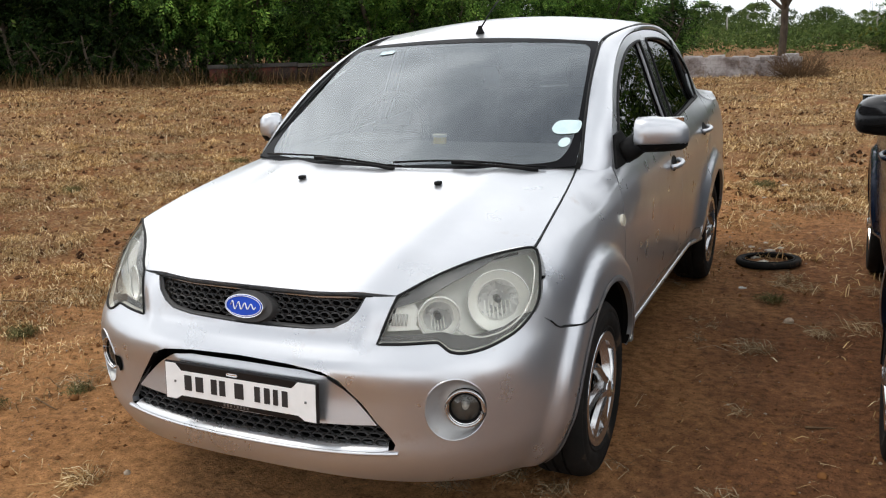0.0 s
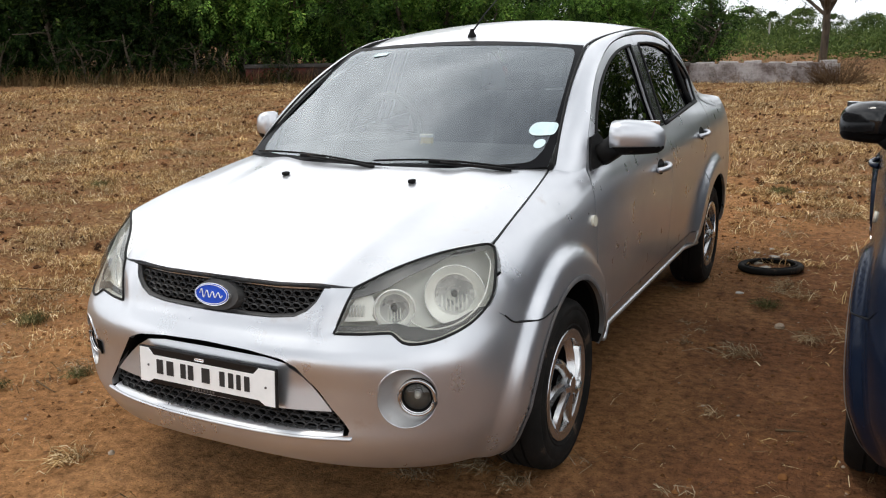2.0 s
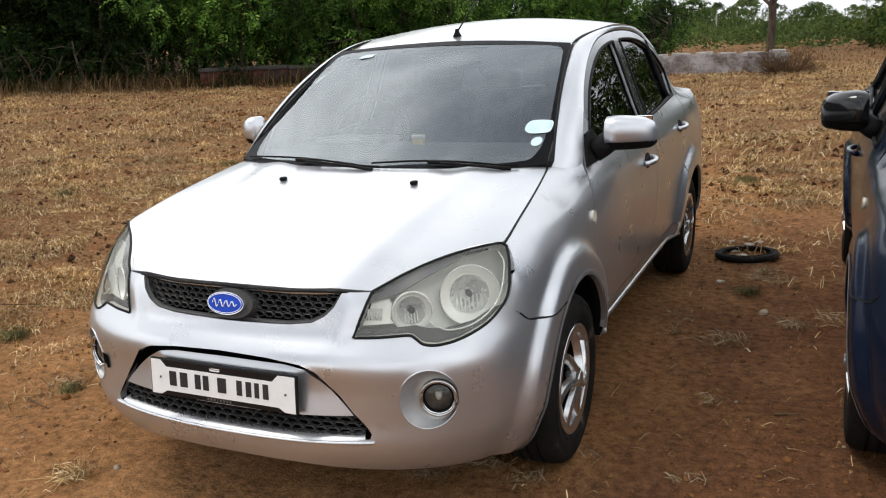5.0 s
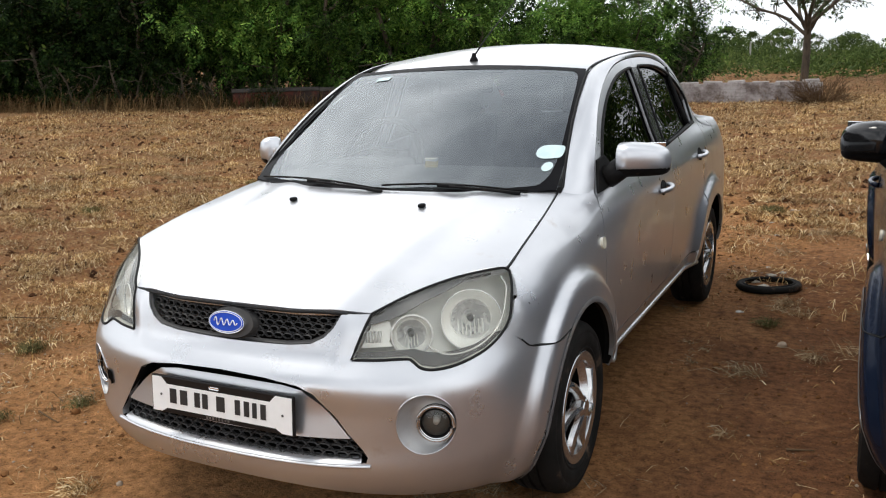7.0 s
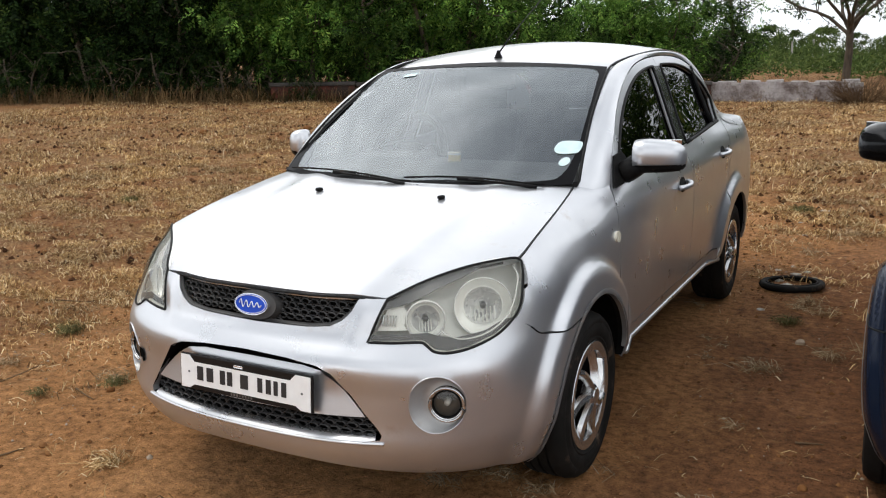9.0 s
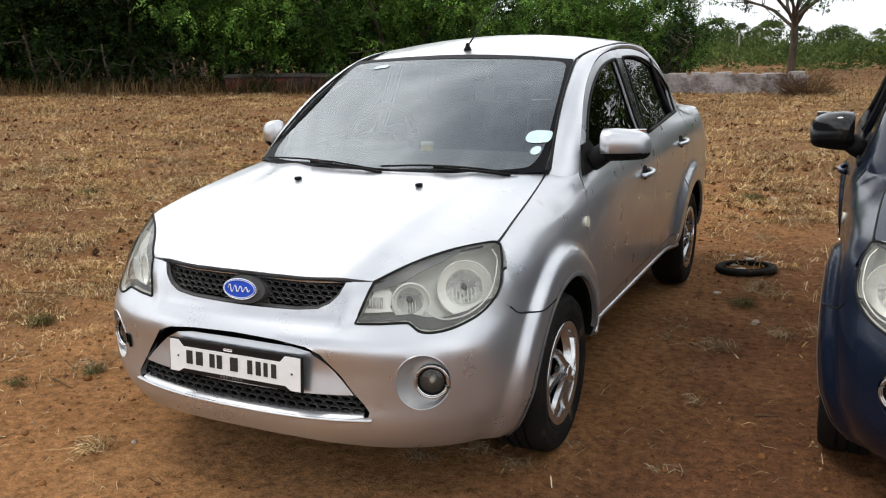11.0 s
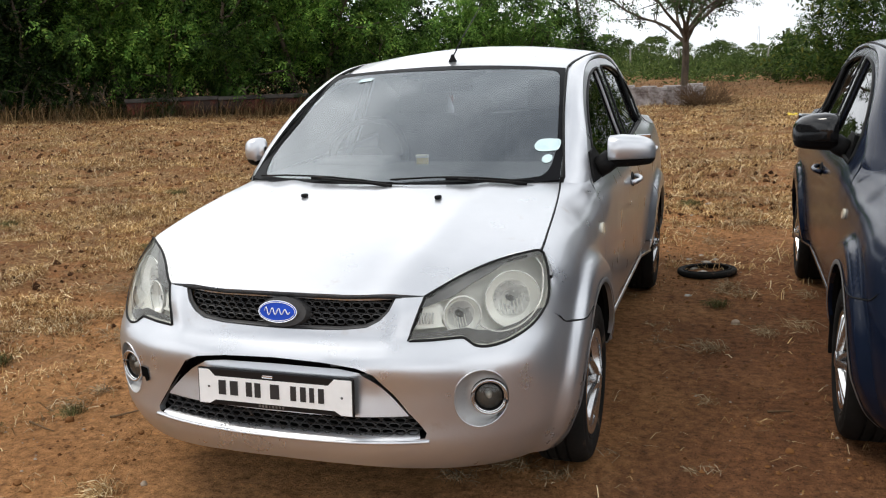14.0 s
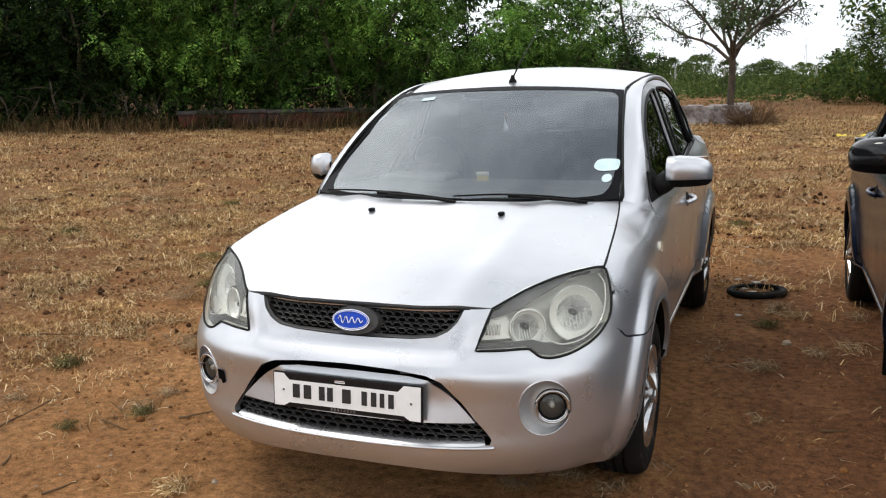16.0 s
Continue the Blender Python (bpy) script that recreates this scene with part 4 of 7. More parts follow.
            # upright flutes across the lower half of the reflector
            for k in range(9 if big else 5):
                xo = (k - (4 if big else 2)) * core * 0.2
                drop = math.sqrt(max(core * core - xo * xo, 0)) * 0.86
                tube("reflector_flute", [cc + ux * xo + uz * (-drop * t) + ax * (-dep * (1.32 - 0.62 * t * t)) for t in (0.12, 0.5, 0.8, 1.0)], core * 0.04, M_LAMPGREY, bowl, 6)

    # front wings
    for sx in (-1, 1):
        f = side if sx > 0 else side_right
        fl = sx < 0
        upper = [(p.y, hood(p.x, p.y).z - 0.002) for p in hood_edge]
        o = arc(0, 0.29, ARCH_F, 118.4, 12, 16)
        outline = [(y, z) for y, z in o] + [(0.338, 0.36), (0.337, 0.50), (0.335, 0.80), (0.360, 0.90), (0.402, 0.958)] + [(0.36, 0.975), (0.315, 0.972)] + [(y + 0.0, z) for y, z in reversed(upper)]
        outline += [(front(u_of_x(x, z), z).y + 0.010, z) for x, z in LAMP_LOOP if x > 0.712 and z < 0.83 and z > 0.672] + [(-0.418, 0.6475), (-0.383, 0.6200), (-0.30, 0.6058)]
        def wing(y, z, sx=sx):
            if y < Y1:
                v = front(u_of_y(y, z), z)
                v.x += shoulder(y, z, lambda a, b: front(u_of_y(a, b), b).x)
            else:
                v = side(y, z)
            return Vector((sx * v.x, v.y, v.z))
        fender = skin("front_wing", outline, wing, paint, car, step=0.015, depth=0.016, flip=fl)
        rep = [(0.308 + 0.022 * math.cos(a), 0.782 + 0.020 * math.sin(a)) for a in (2 * math.pi * k / 20 for k in range(20))]
        skin("side_repeater", rep, f, M_AMBER, fender, step=0.012, depth=0.01, flip=fl, off=0.008)
        seam = curve_pts([(-0.420, 0.6465), (-0.383, 0.6188), (-0.30, 0.6046), arc(0, 0.29, ARCH_F + 0.017, 118.7, 118, 1)[0]], 5)
        tube("shut_line", [Vector((sx * (front(u_of_y(p.x, p.y), p.y).x + 0.0005), p.x, p.y)) for p in seam], 0.0026, M_SEAL, fender, 6)
        # lip round the arch and the inner arch
        lipA = [f(y, z) if y > Y1 else Vector((sx * front(u_of_y(y, z), z).x, y, z)) for y, z in arc(0, 0.29, ARCH_F + 0.002, 200, 5, 60)]
        lipA = [p + Vector((-sx * 0.005, 0, 0)) for p in lipA]
        lipB = [p + Vector((-sx * 0.03, 0, 0)) for p in lipA]
        ribbon("arch_lip", lipA, lipB, M_BLACK, fender, 0.0, 2)
        edge_ = []
        for rr in (ARCH_F - 0.001, ARCH_F + 0.017):
            edge_.append([(f(y, z) if y > Y1 else Vector((sx * front(u_of_y(y, z), z).x, y, z))) + Vector((sx * 0.003, 0, 0)) for y, z in arc(0, 0.29, rr, 198, 8, 60)])
        ribbon("arch_edge", edge_[0], edge_[1], M_ARCHGREY, fender, 0.002, 4, out=(sx, 0, 0))
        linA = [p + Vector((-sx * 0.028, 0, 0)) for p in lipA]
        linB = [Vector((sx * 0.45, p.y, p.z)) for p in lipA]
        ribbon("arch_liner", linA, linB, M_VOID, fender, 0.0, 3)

    # doors
    for sx in (-1, 1):
        f = side if sx > 0 else side_right
        fl = sx < 0
        glass_top = inset(frame_pts, 0.038)
        ib = min(range(len(frame_pts)), key=lambda i: abs(frame_pts[i][0] - 1.452))
        front_top = frame_pts[: ib + 1]
        bx = 1.452
        fdoor = [(0.342, 0.392), (0.342, 0.50), (0.340, 0.80), (0.366, 0.90)] + front_top[1:] + [(bx, 0.392)]
        gt = [p for p in glass_top if 0.55 < p[0] < 1.385]
        fwin = [(0.545, belt(0.54))] + gt + [(1.385, glass_top[ib][1] - 0.002), (1.39, belt(1.39))]
        d = skin("front_door", fdoor, f, paint, car, [fwin], step=0.03, depth=0.016, flip=fl)
        skin("window_glass", inset_loop(fwin, -0.022), lambda y, z, f=f, sx=sx: f(y, z) - Vector((sx * 0.012, 0, 0)), M_TINT, d, step=0.05, depth=0, flip=fl)
        sealp = [f(y, z) + Vector((sx * 0.001, 0, 0)) for y, z in split_loop(fwin, 0.05)]
        tube("window_seal", sealp, 0.007, M_SEAL, d, 6, closed=True)
        door_handle(f, 1.16, 0.842, d, spec.get("handle"))
        side_mirror(sx, d, spec["mirror"], spec.get("mirror_dy", 0.0), -33.0 if sx < 0 and spec.get("badge") else 0.0, spec.get("mirror_grow", 1.0))
        rtop = [p for p in frame_pts if p[0] > 1.47]
        rdoor = [(1.460, 0.392), (1.460, frame_pts[ib][1])] + rtop + [(2.425, 1.02), (2.36, 0.86), (2.25, 0.76)] + arc(WBASE, 0.29, ARCH_R + 0.075, 128, 158, 5) + [(2.078, 0.41), (2.07, 0.392)]
        gtr = [p for p in glass_top if 1.52 < p[0] < 2.37]
        rwin = [(1.525, belt(1.5))] + [(1.525, glass_top[ib][1] - 0.002)] + gtr + [(2.33, belt(2.33) + 0.012)]
        d2 = skin("rear_door", rdoor, f, paint, car, [rwin], step=0.02, depth=0.016, flip=fl)
        skin("window_glass", inset_loop(rwin, -0.022), lambda y, z, f=f, sx=sx: f(y, z) - Vector((sx * 0.012, 0, 0)), M_TINT, d2, step=0.05, depth=0, flip=fl)
        sealp = [f(y, z) + Vector((sx * 0.001, 0, 0)) for y, z in split_loop(rwin, 0.05)]
        tube("window_seal", sealp, 0.007, M_SEAL, d2, 6, closed=True)
        yd = 2.13
        div = [f(yd + 0.07 * (1 - t), belt(yd) + (1.36 - belt(yd)) * t) + Vector((-sx * 0.002, 0, 0)) for t in (0, 0.25, 0.5, 0.75, 1.0)]
        tube("window_divider", div, 0.011, M_SEAL, d2, 6)
        door_handle(f, 2.07, 0.897, d2, spec.get("handle"))
        post = [(1.39, belt(1.39)), (1.39, glass_top[ib][1] - 0.002), (1.522, glass_top[ib][1] - 0.004), (1.522, belt(1.52))]
        skin("door_post", post, f, M_GLOSSBLACK, d2, step=0.05, depth=0.006, flip=fl, off=0.002)
        # weather strips at the waist
        for y0, y1 in ((0.56, 1.385), (1.53, 2.33)):
            ws = [f(y0 + (y1 - y0) * t, belt(y0 + (y1 - y0) * t) + 0.004) + Vector((sx * 0.004, 0, 0)) for t in [k / 10 for k in range(11)]]
            tube("weather_strip", ws, 0.008, M_SEAL, d if y0 < 1 else d2, 6)
        # sill
        sill = [(0.345, 0.386)] + [(0.40 + k * 0.16, 0.386) for k in range(11)] + [(2.060, 0.386), (2.060, 0.312), (0.36, 0.312), (0.352, 0.34)]
        s_ = skin("sill", sill, f, paint, car, step=0.04, depth=0.03, flip=fl)
        under = [f(0.41 + k * 0.171, 0.312) for k in range(11)]
        tube("sill_lip", [p + Vector((sx * 0.004, 0, 0.006)) for p in under], 0.012, paint, s_, 6)
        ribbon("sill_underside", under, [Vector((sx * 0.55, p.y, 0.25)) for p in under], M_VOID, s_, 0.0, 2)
        # rear quarter
        q = arc(WBASE, 0.29, ARCH_R, 176, 2, 24)
        quarter = list(q) + [(2.90, 0.30), (3.22, 0.30), (3.22, 0.987), (2.78, 1.004), (2.60, 1.03), (2.50, 1.05), (2.455, 1.085)] + [(2.432, 1.02), (2.367, 0.86), (2.257, 0.755)] + arc(WBASE, 0.29, ARCH_R + 0.068, 128, 176, 9)
        rq = skin("rear_quarter", quarter, f, paint, car, step=0.02, depth=0.016, flip=fl)
        la = [f(y, z) + Vector((-sx * 0.012, 0, 0)) for y, z in arc(WBASE, 0.29, ARCH_R + 0.004, 178, 0, 60)]
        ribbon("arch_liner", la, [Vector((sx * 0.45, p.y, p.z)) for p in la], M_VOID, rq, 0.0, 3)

        # pillars and roof rail: from the screen edge to the door frame
        outer = [(0.662, 0.295, 0.975), (0.638, 0.42, 1.085), (0.606, 0.60, 1.210), (0.576, 0.80, 1.312), (0.556, 0.975, 1.377), (0.565, 1.20, 1.412), (0.572, 1.5, 1.432), (0.574, 1.75, 1.437),
                 (0.572, 1.97, 1.430), (0.566, 2.18, 1.408), (0.558, 2.38, 1.362), (0.552, 2.55, 1.292), (0.568, 2.72, 1.190), (0.592, 2.90, 1.098), (0.62, 3.06, 1.052), (0.64, 3.215, 1.035)]
        oc = [Vector((sx * 0.655, 0.268, 0.948))] + curve_pts([(sx * x, y, z) for x, y, z in outer], 6)
        ic = [f(y, z) for y, z in [tuple(p) for p in curve_pts(FRAME_TOP + [(2.50, 1.045), (2.78, 1.0), (3.215, 0.985)], 6)]]
        ic = [p + Vector((0, -0.004 if p.y < 1.2 else 0.0, 0.006)) for p in ic]
        ic = [f(0.398, 0.938) + Vector((-sx * 0.010, 0, 0))] + ic
        side_ring = ribbon("roof_rail", oc, ic, paint, car, 0.012, 6, out=(sx, 0, 0.6))
        if sx:
            ditch = [Vector((p.x - sx * 0.004, p.y, p.z + 0.0035)) for p in oc if 0.96 < p.y < 2.4]
            tube("roof_ditch_trim", ditch, 0.008, M_SEAL, side_ring, 6, flat=0.5)
        # a black strip between screen and pillar
        strip = [Vector((p.x - sx * 0.004, p.y - 0.006, p.z + 0.004)) for p in oc if p.y < 0.985]
        tube("screen_trim", strip, 0.005, M_SEAL, side_ring, 6)

    # roof
    edge = [(0.548, 0.985), (0.556, 1.20), (0.564, 1.5), (0.566, 1.75), (0.564, 1.97), (0.557, 2.18), (0.545, 2.38), (0.536, 2.52)]
    head = [(x, screen_mid(1.402) + 0.115 * x * x + 0.002) for x in (0.0, 0.1, 0.2, 0.3, 0.4, 0.5)]
    half = head + [tuple(p) for p in curve_pts(edge, 4)] + [(0.4, 2.55), (0.2, 2.57), (0.0, 2.575)]
    rf = skin("roof", mirrored(half), roof, paint, car, step=0.05, depth=0.02)
    lin = [(x * 0.97, 1.0 + (y - 1.0) * 0.985 + 0.01) for x, y in half]
    skin("headliner", mirrored(lin), lambda x, y: roof(x, y) - Vector((0, 0, 0.035)), M_LINER, rf, step=0.12, depth=0.0, flip=True)

    # windscreen with its black border
    def ws_half(g):
        e = curve_pts([(0.648 - g, 0.972), (0.632 - g, 1.085), (0.600 - g, 1.210), (0.571 - g, 1.312), (0.551 - g * 1.3, 1.376)], 6)
        low_z = 0.962
        bottom_ = [(x, 0.953 + 0.018 * (x / 0.65) ** 2 + g * 0.35) for x in (0.0, 0.15, 0.3, 0.45, 0.57)]
        top_ = [(x, 1.402 - 0.026 * (x / 0.55) ** 2 - g * 0.75) for x in (0.48, 0.36, 0.24, 0.12, 0.0)]
        return bottom_ + [tuple(p) for p in e] + top_
    pane = skin("windscreen", mirrored(ws_half(0.0)), screen, M_SCREEN, car, step=0.05, depth=0.0)
    pane.visible_shadow = False
    # the band is rounded at its inner corners
    inn = spline_loop(mirrored([(x, z) for x, z in ((0.0, 0.972), (0.3, 0.975), (0.53, 0.981), (0.596, 1.000), (0.606, 1.08), (0.572, 1.23), (0.545, 1.32), (0.526, 1.355), (0.47, 1.371), (0.25, 1.382), (0.0, 1.386))]), 3)
    skin("black_band", mirrored(ws_half(0.001)), screen, M_FRIT, pane, [inn], step=0.04, depth=0.0, off=0.0015)
    tint = [(x, z) for x, z in mirrored([(0.0, 1.381), (0.20, 1.376), (0.19, 1.362), (0.15, 1.352), (0.0, 1.349)])]
    skin("mirror_shade_band", tint, screen, M_TINT, pane, step=0.04, depth=0.0, off=-0.003)
    cowl = [(x, 0.115 + 0.355 * x * x) for x in (0.0, 0.2, 0.4, 0.6, 0.655)] + [(x, 0.05 + 0.40 * x * x + 0.06) for x in ()]
    cA = [Vector((x, 0.10 + 0.36 * x * x, 0.945 - 0.03 * x * x)) for x in [k * 0.066 - 0.66 for k in range(21)]]
    cB = [screen(p.x, 0.962 + 0.018 * (p.x / 0.65) ** 2) + Vector((0, -0.002, 0)) for p in cA]
    ribbon("cowl", cA, cB, M_BLACK, car, 0.0, 3)
    # wipers lie along the foot of the screen
    for x0, x1, zz in ((-0.60, 0.06, 0.0), (0.02, 0.56, 0.0)):
        wiper = new("wiper")
        wiper.parent = car
        blade = [screen(x0 + (x1 - x0) * t, 0.972 + 0.012 * math.sin(math.pi * min(t * 1.1, 1)) + 0.010 * (1 - t)) + Vector((0, -0.014, 0.003)) for t in [k / 10 for k in range(11)]]
        tube("wiper_blade", blade, 0.0038, M_BLACK, wiper, 6)
        arm = [screen(x1 - 0.02, 0.965) + Vector((0, -0.02, 0)), screen(x1 - 0.10, 0.972) + Vector((0, -0.030, 0.004)), screen((x0 + x1) / 2, 0.982) + Vector((0, -0.030, 0.006))]
        tube("wiper_arm", curve_pts(arm, 5), 0.0075, M_BLACK, wiper, 8, taper=0.0045)
        mid_ = screen((x0 + x1) / 2, 0.984) + Vector((0, -0.018, 0.004))
        part("blade_clip", box_bm(0.11, 0.012, 0.014, at(*mid_), 0.004, 2), M_BLACK, wiper, smooth=True)

    if spec.get("badge"):
        p = roof(0.0, 1.02)
        ant = new("aerial")
        ant.parent = car
        lathe("aerial_foot", [(0.0, 0.0), (0.0, 0.020), (0.006, 0.019), (0.02, 0.011), (0.034, 0.008), (0.036, 0.0)], M_BLACK, ant, Matrix.Translation(p + Vector((0, 0, -0.002))) @ Matrix.Rotation(radians(-90), 4, "Y"), 20)
        tube("aerial_rod", [p + Vector((0, 0.004, 0.02)), p + Vector((0, 0.14, 0.10)), p + Vector((0, 0.53, 0.29))], 0.004, M_BLACK, ant, 8, taper=0.002)
        # stickers and a small charm behind the glass
        st = spline_loop([(0.520, 1.082), (0.535, 1.105), (0.60, 1.106), (0.622, 1.098), (0.622, 1.072), (0.60, 1.066), (0.545, 1.066)], 4)
        oval_ = [(0.584 + 0.019 * math.cos(a), 1.040 + 0.014 * math.sin(a)) for a in (2 * math.pi * k / 24 for k in range(24))]
        stick_a = skin("toll_sticker", [(0.571 + (x - 0.028 - 0.543) * 0.92, z) for x, z in st], screen, M_STICKER, pane, step=0.03, depth=0.0, off=0.003, label="pale blue peeling sticker on the windscreen")
        disc_ = [(-0.395, 1.354), (-0.335, 1.360), (-0.335, 1.347), (-0.402, 1.340)]
        skin("licence_strip", disc_, screen, M_STICKER, pane, step=0.02, depth=0.0, off=0.003)
        skin("round_sticker", oval_, screen, M_STICKER, pane, step=0.02, depth=0.0, off=0.003)
    # rear screen, boot and tail
    half = [(0.0, 1.06), (0.3, 1.065), (0.56, 1.09), (0.556, 1.16), (0.535, 1.26), (0.525, 1.32), (0.45, 1.365), (0.25, 1.38), (0.0, 1.385)]
    skin("rear_screen", mirrored(half), rear_screen, M_REARGLASS, car, step=0.06, depth=0.0, flip=True)
    half = [(0.0, 2.92), (0.3, 2.91), (0.56, 2.88), (0.60, 2.96), (0.63, 3.14), (0.56, 3.26), (0.3, 3.34), (0.0, 3.36)]
    skin("boot_lid", mirrored(half), boot, paint, car, step=0.05, depth=0.03)
    half = [(0.0, 1.06), (U90 * 0.7, 1.03), (U90, 1.02), (U90, 0.72), (U90 * 0.6, 0.70), (0.0, 0.70)]
    skin("boot_face", mirrored(half), tail, paint, car, step=0.05, depth=0.02, flip=True)
    half = [(0.0, 0.692), (U90 * 0.6, 0.692), (U90, 0.712), (U90, 0.30), (U90 * 0.7, 0.25), (0.0, 0.24)]
    skin("rear_bumper", mirrored(half), tail, paint, car, step=0.05, depth=0.02, flip=True)
    for sx in (-1, 1):
        tl = [(sx * U90 * k, z) for k, z in ((0.58, 0.98), (0.80, 0.99), (0.80, 0.76), (0.64, 0.74))]
        skin("tail_lamp", tl, tail, M_RED, car, step=0.04, depth=0.02, flip=sx > 0, off=0.006)

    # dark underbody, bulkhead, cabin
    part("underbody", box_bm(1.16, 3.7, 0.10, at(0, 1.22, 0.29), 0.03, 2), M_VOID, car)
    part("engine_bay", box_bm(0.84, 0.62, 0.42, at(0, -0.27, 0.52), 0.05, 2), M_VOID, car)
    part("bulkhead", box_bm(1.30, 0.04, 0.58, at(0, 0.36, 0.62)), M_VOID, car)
    part("cabin_floor", box_bm(1.40, 2.2, 0.04, at(0, 1.46, 0.36)), M_DASH, car)
    part("rear_wall", box_bm(1.36, 0.05, 0.70, at(0, 2.62, 0.70)), M_SEAT, car)
    part("parcel_shelf", box_bm(1.24, 0.42, 0.03, at(0, 2.72, 1.035)), M_DASH, car)
    for sx in (-1, 1):
        part("door_trim", box_bm(0.04, 2.0, 0.58, at(sx * 0.70, 1.40, 0.66), 0.01, 2), M_DASH, car)
    dash = box_bm(1.32, 0.44, 0.18, at(0, 0.55, 0.90), 0.06, 4)
    part("dashboard", dash, M_DASH, car, smooth=True)
    part("instrument_hood", box_bm(0.36, 0.20, 0.06, at(-0.36, 0.68, 0.985), 0.028, 4), M_DASH, car, smooth=True)
    wheel_m = at(-0.36, 0.80, 1.0) @ Matrix.Rotation(radians(-24), 4, "X")
    ringp = [wheel_m @ Vector((0.185 * math.cos(a), 0, 0.185 * math.sin(a))) for a in (2 * math.pi * k / 36 for k in range(36))]
    tube("steering_wheel", ringp, 0.017, M_BLACK, car, 10, closed=True)
    part("steering_boss", box_bm(0.15, 0.06, 0.11, wheel_m @ at(0, -0.01, -0.01), 0.03, 3), M_BLACK, car, smooth=True)
    for e in ((-0.17, 0.0), (0.17, 0.0), (0.0, -0.17)):
        tube("steering_spoke", [wheel_m @ Vector((0, 0, -0.01)), wheel_m @ Vector((e[0], 0, e[1]))], 0.014, M_BLACK, car, 8)
    for sx in (-1, 1):
        seat = new("front_seat")
        seat.parent = car
        part("cushion", box_bm(0.50, 0.52, 0.20, at(sx * 0.36, 1.16, 0.52), 0.07, 4), M_SEAT, seat, smooth=True)
        part("backrest", box_bm(0.48, 0.16, 0.62, at(sx * 0.36, 1.48, 0.86) @ Matrix.Rotation(radians(-16), 4, "X"), 0.07, 4), M_SEAT, seat, smooth=True)
        part("headrest", box_bm(0.27, 0.10, 0.19, at(sx * 0.36, 1.60, 1.235) @ Matrix.Rotation(radians(-10), 4, "X"), 0.045, 4), M_SEAT, seat, smooth=True)
    part("rear_bench", box_bm(1.28, 0.18, 0.66, at(0, 2.42, 0.78) @ Matrix.Rotation(radians(-18), 4, "X"), 0.07, 4), M_SEAT, car, smooth=True)
    for sx in (-1, 1):
        part("rear_headrest", box_bm(0.26, 0.09, 0.15, at(sx * 0.36, 2.55, 1.14), 0.04, 4), M_SEAT, car, smooth=True)
    part("inside_mirror", box_bm(0.24, 0.03, 0.065, at(-0.0, 0.93, 1.315) @ Matrix.Rotation(radians(10), 4, "Z"), 0.013, 3), M_BLACK, car, smooth=True)
    if spec.get("badge"):
        ch = thing("dashboard_charm", m @ at(-0.025, 0.62, 0.989) @ Matrix.Scale(0.85, 4), "small cream and gold charm standing on the dashboard", "ornament")
        part("charm_body", box_bm(0.060, 0.03, 0.046, at(0, 0, 0.023), 0.006, 2), M_GOLD, ch, smooth=True)
        part("charm_band", box_bm(0.066, 0.034, 0.016, at(0, 0, 0.040), 0.005, 2), M_CREAM, ch, "cream upper band", smooth=True)

    for sx in (-1, 1):
        for cy in (0.0, WBASE + spec.get("wheelbase", 0.0)):
            make_wheel(sx, cy, car, 0.812, spec.get("alloy", False))
    if spec.get("flaps"):
        for sx in (-1, 1):
            for cy in (0.40, WBASE + 0.40):
                part("mud_flap", box_bm(0.20, 0.012, 0.24, at(sx * 0.72, cy, 0.30), 0.004, 1), M_BLACK, car)
    return car


def inset_loop(loop, d):
    """Shrinks (d > 0) or grows a closed outline about its middle line."""
    cx = sum(p[0] for p in loop) / len(loop)
    cy = sum(p[1] for p in loop) / len(loop)
    out = []
    for x, y in [tuple(p)[:2] for p in loop]:
        v = Vector((x - cx, y - cy))
        v = v * (1 - d / max(v.length, 1e-6))
        out.append((cx + v.x, cy + v.y))
    return out


make_car(Matrix(), {"name": "silver_sedan", "label": "silver four-door sedan parked on bare red soil", "paint": M_SILVER, "bar_paint": M_SILVER, "mirror": M_SILVER, "badge": True, "plate": True, "handle": M_SILVER})
make_car(at(2.475, 0.42, 0), {"name": "navy_car", "label": "dark navy car with black mirrors parked beside the silver sedan", "paint": M_NAVY, "bar_paint": M_NAVY, "mirror": M_GLOSSBLACK, "handle": M_NAVY, "alloy": True, "flaps": True, "mirror_dy": 0.24, "mirror_grow": 1.28, "plate": False})

# ---- the field ----
def soft(v, k=1.0):
    return math.log1p(math.exp(v / k)) * k if v / k < 30 else v


def land(x, y):
    """Height of the ground: level where the cars stand, rising gently to the hedge and to the back."""
    h = 0.024 * (soft(y - 3.8, 0.6) - soft(y - 36, 4.0)) + 0.030 * soft(-x - 1.9, 0.4)
    return h


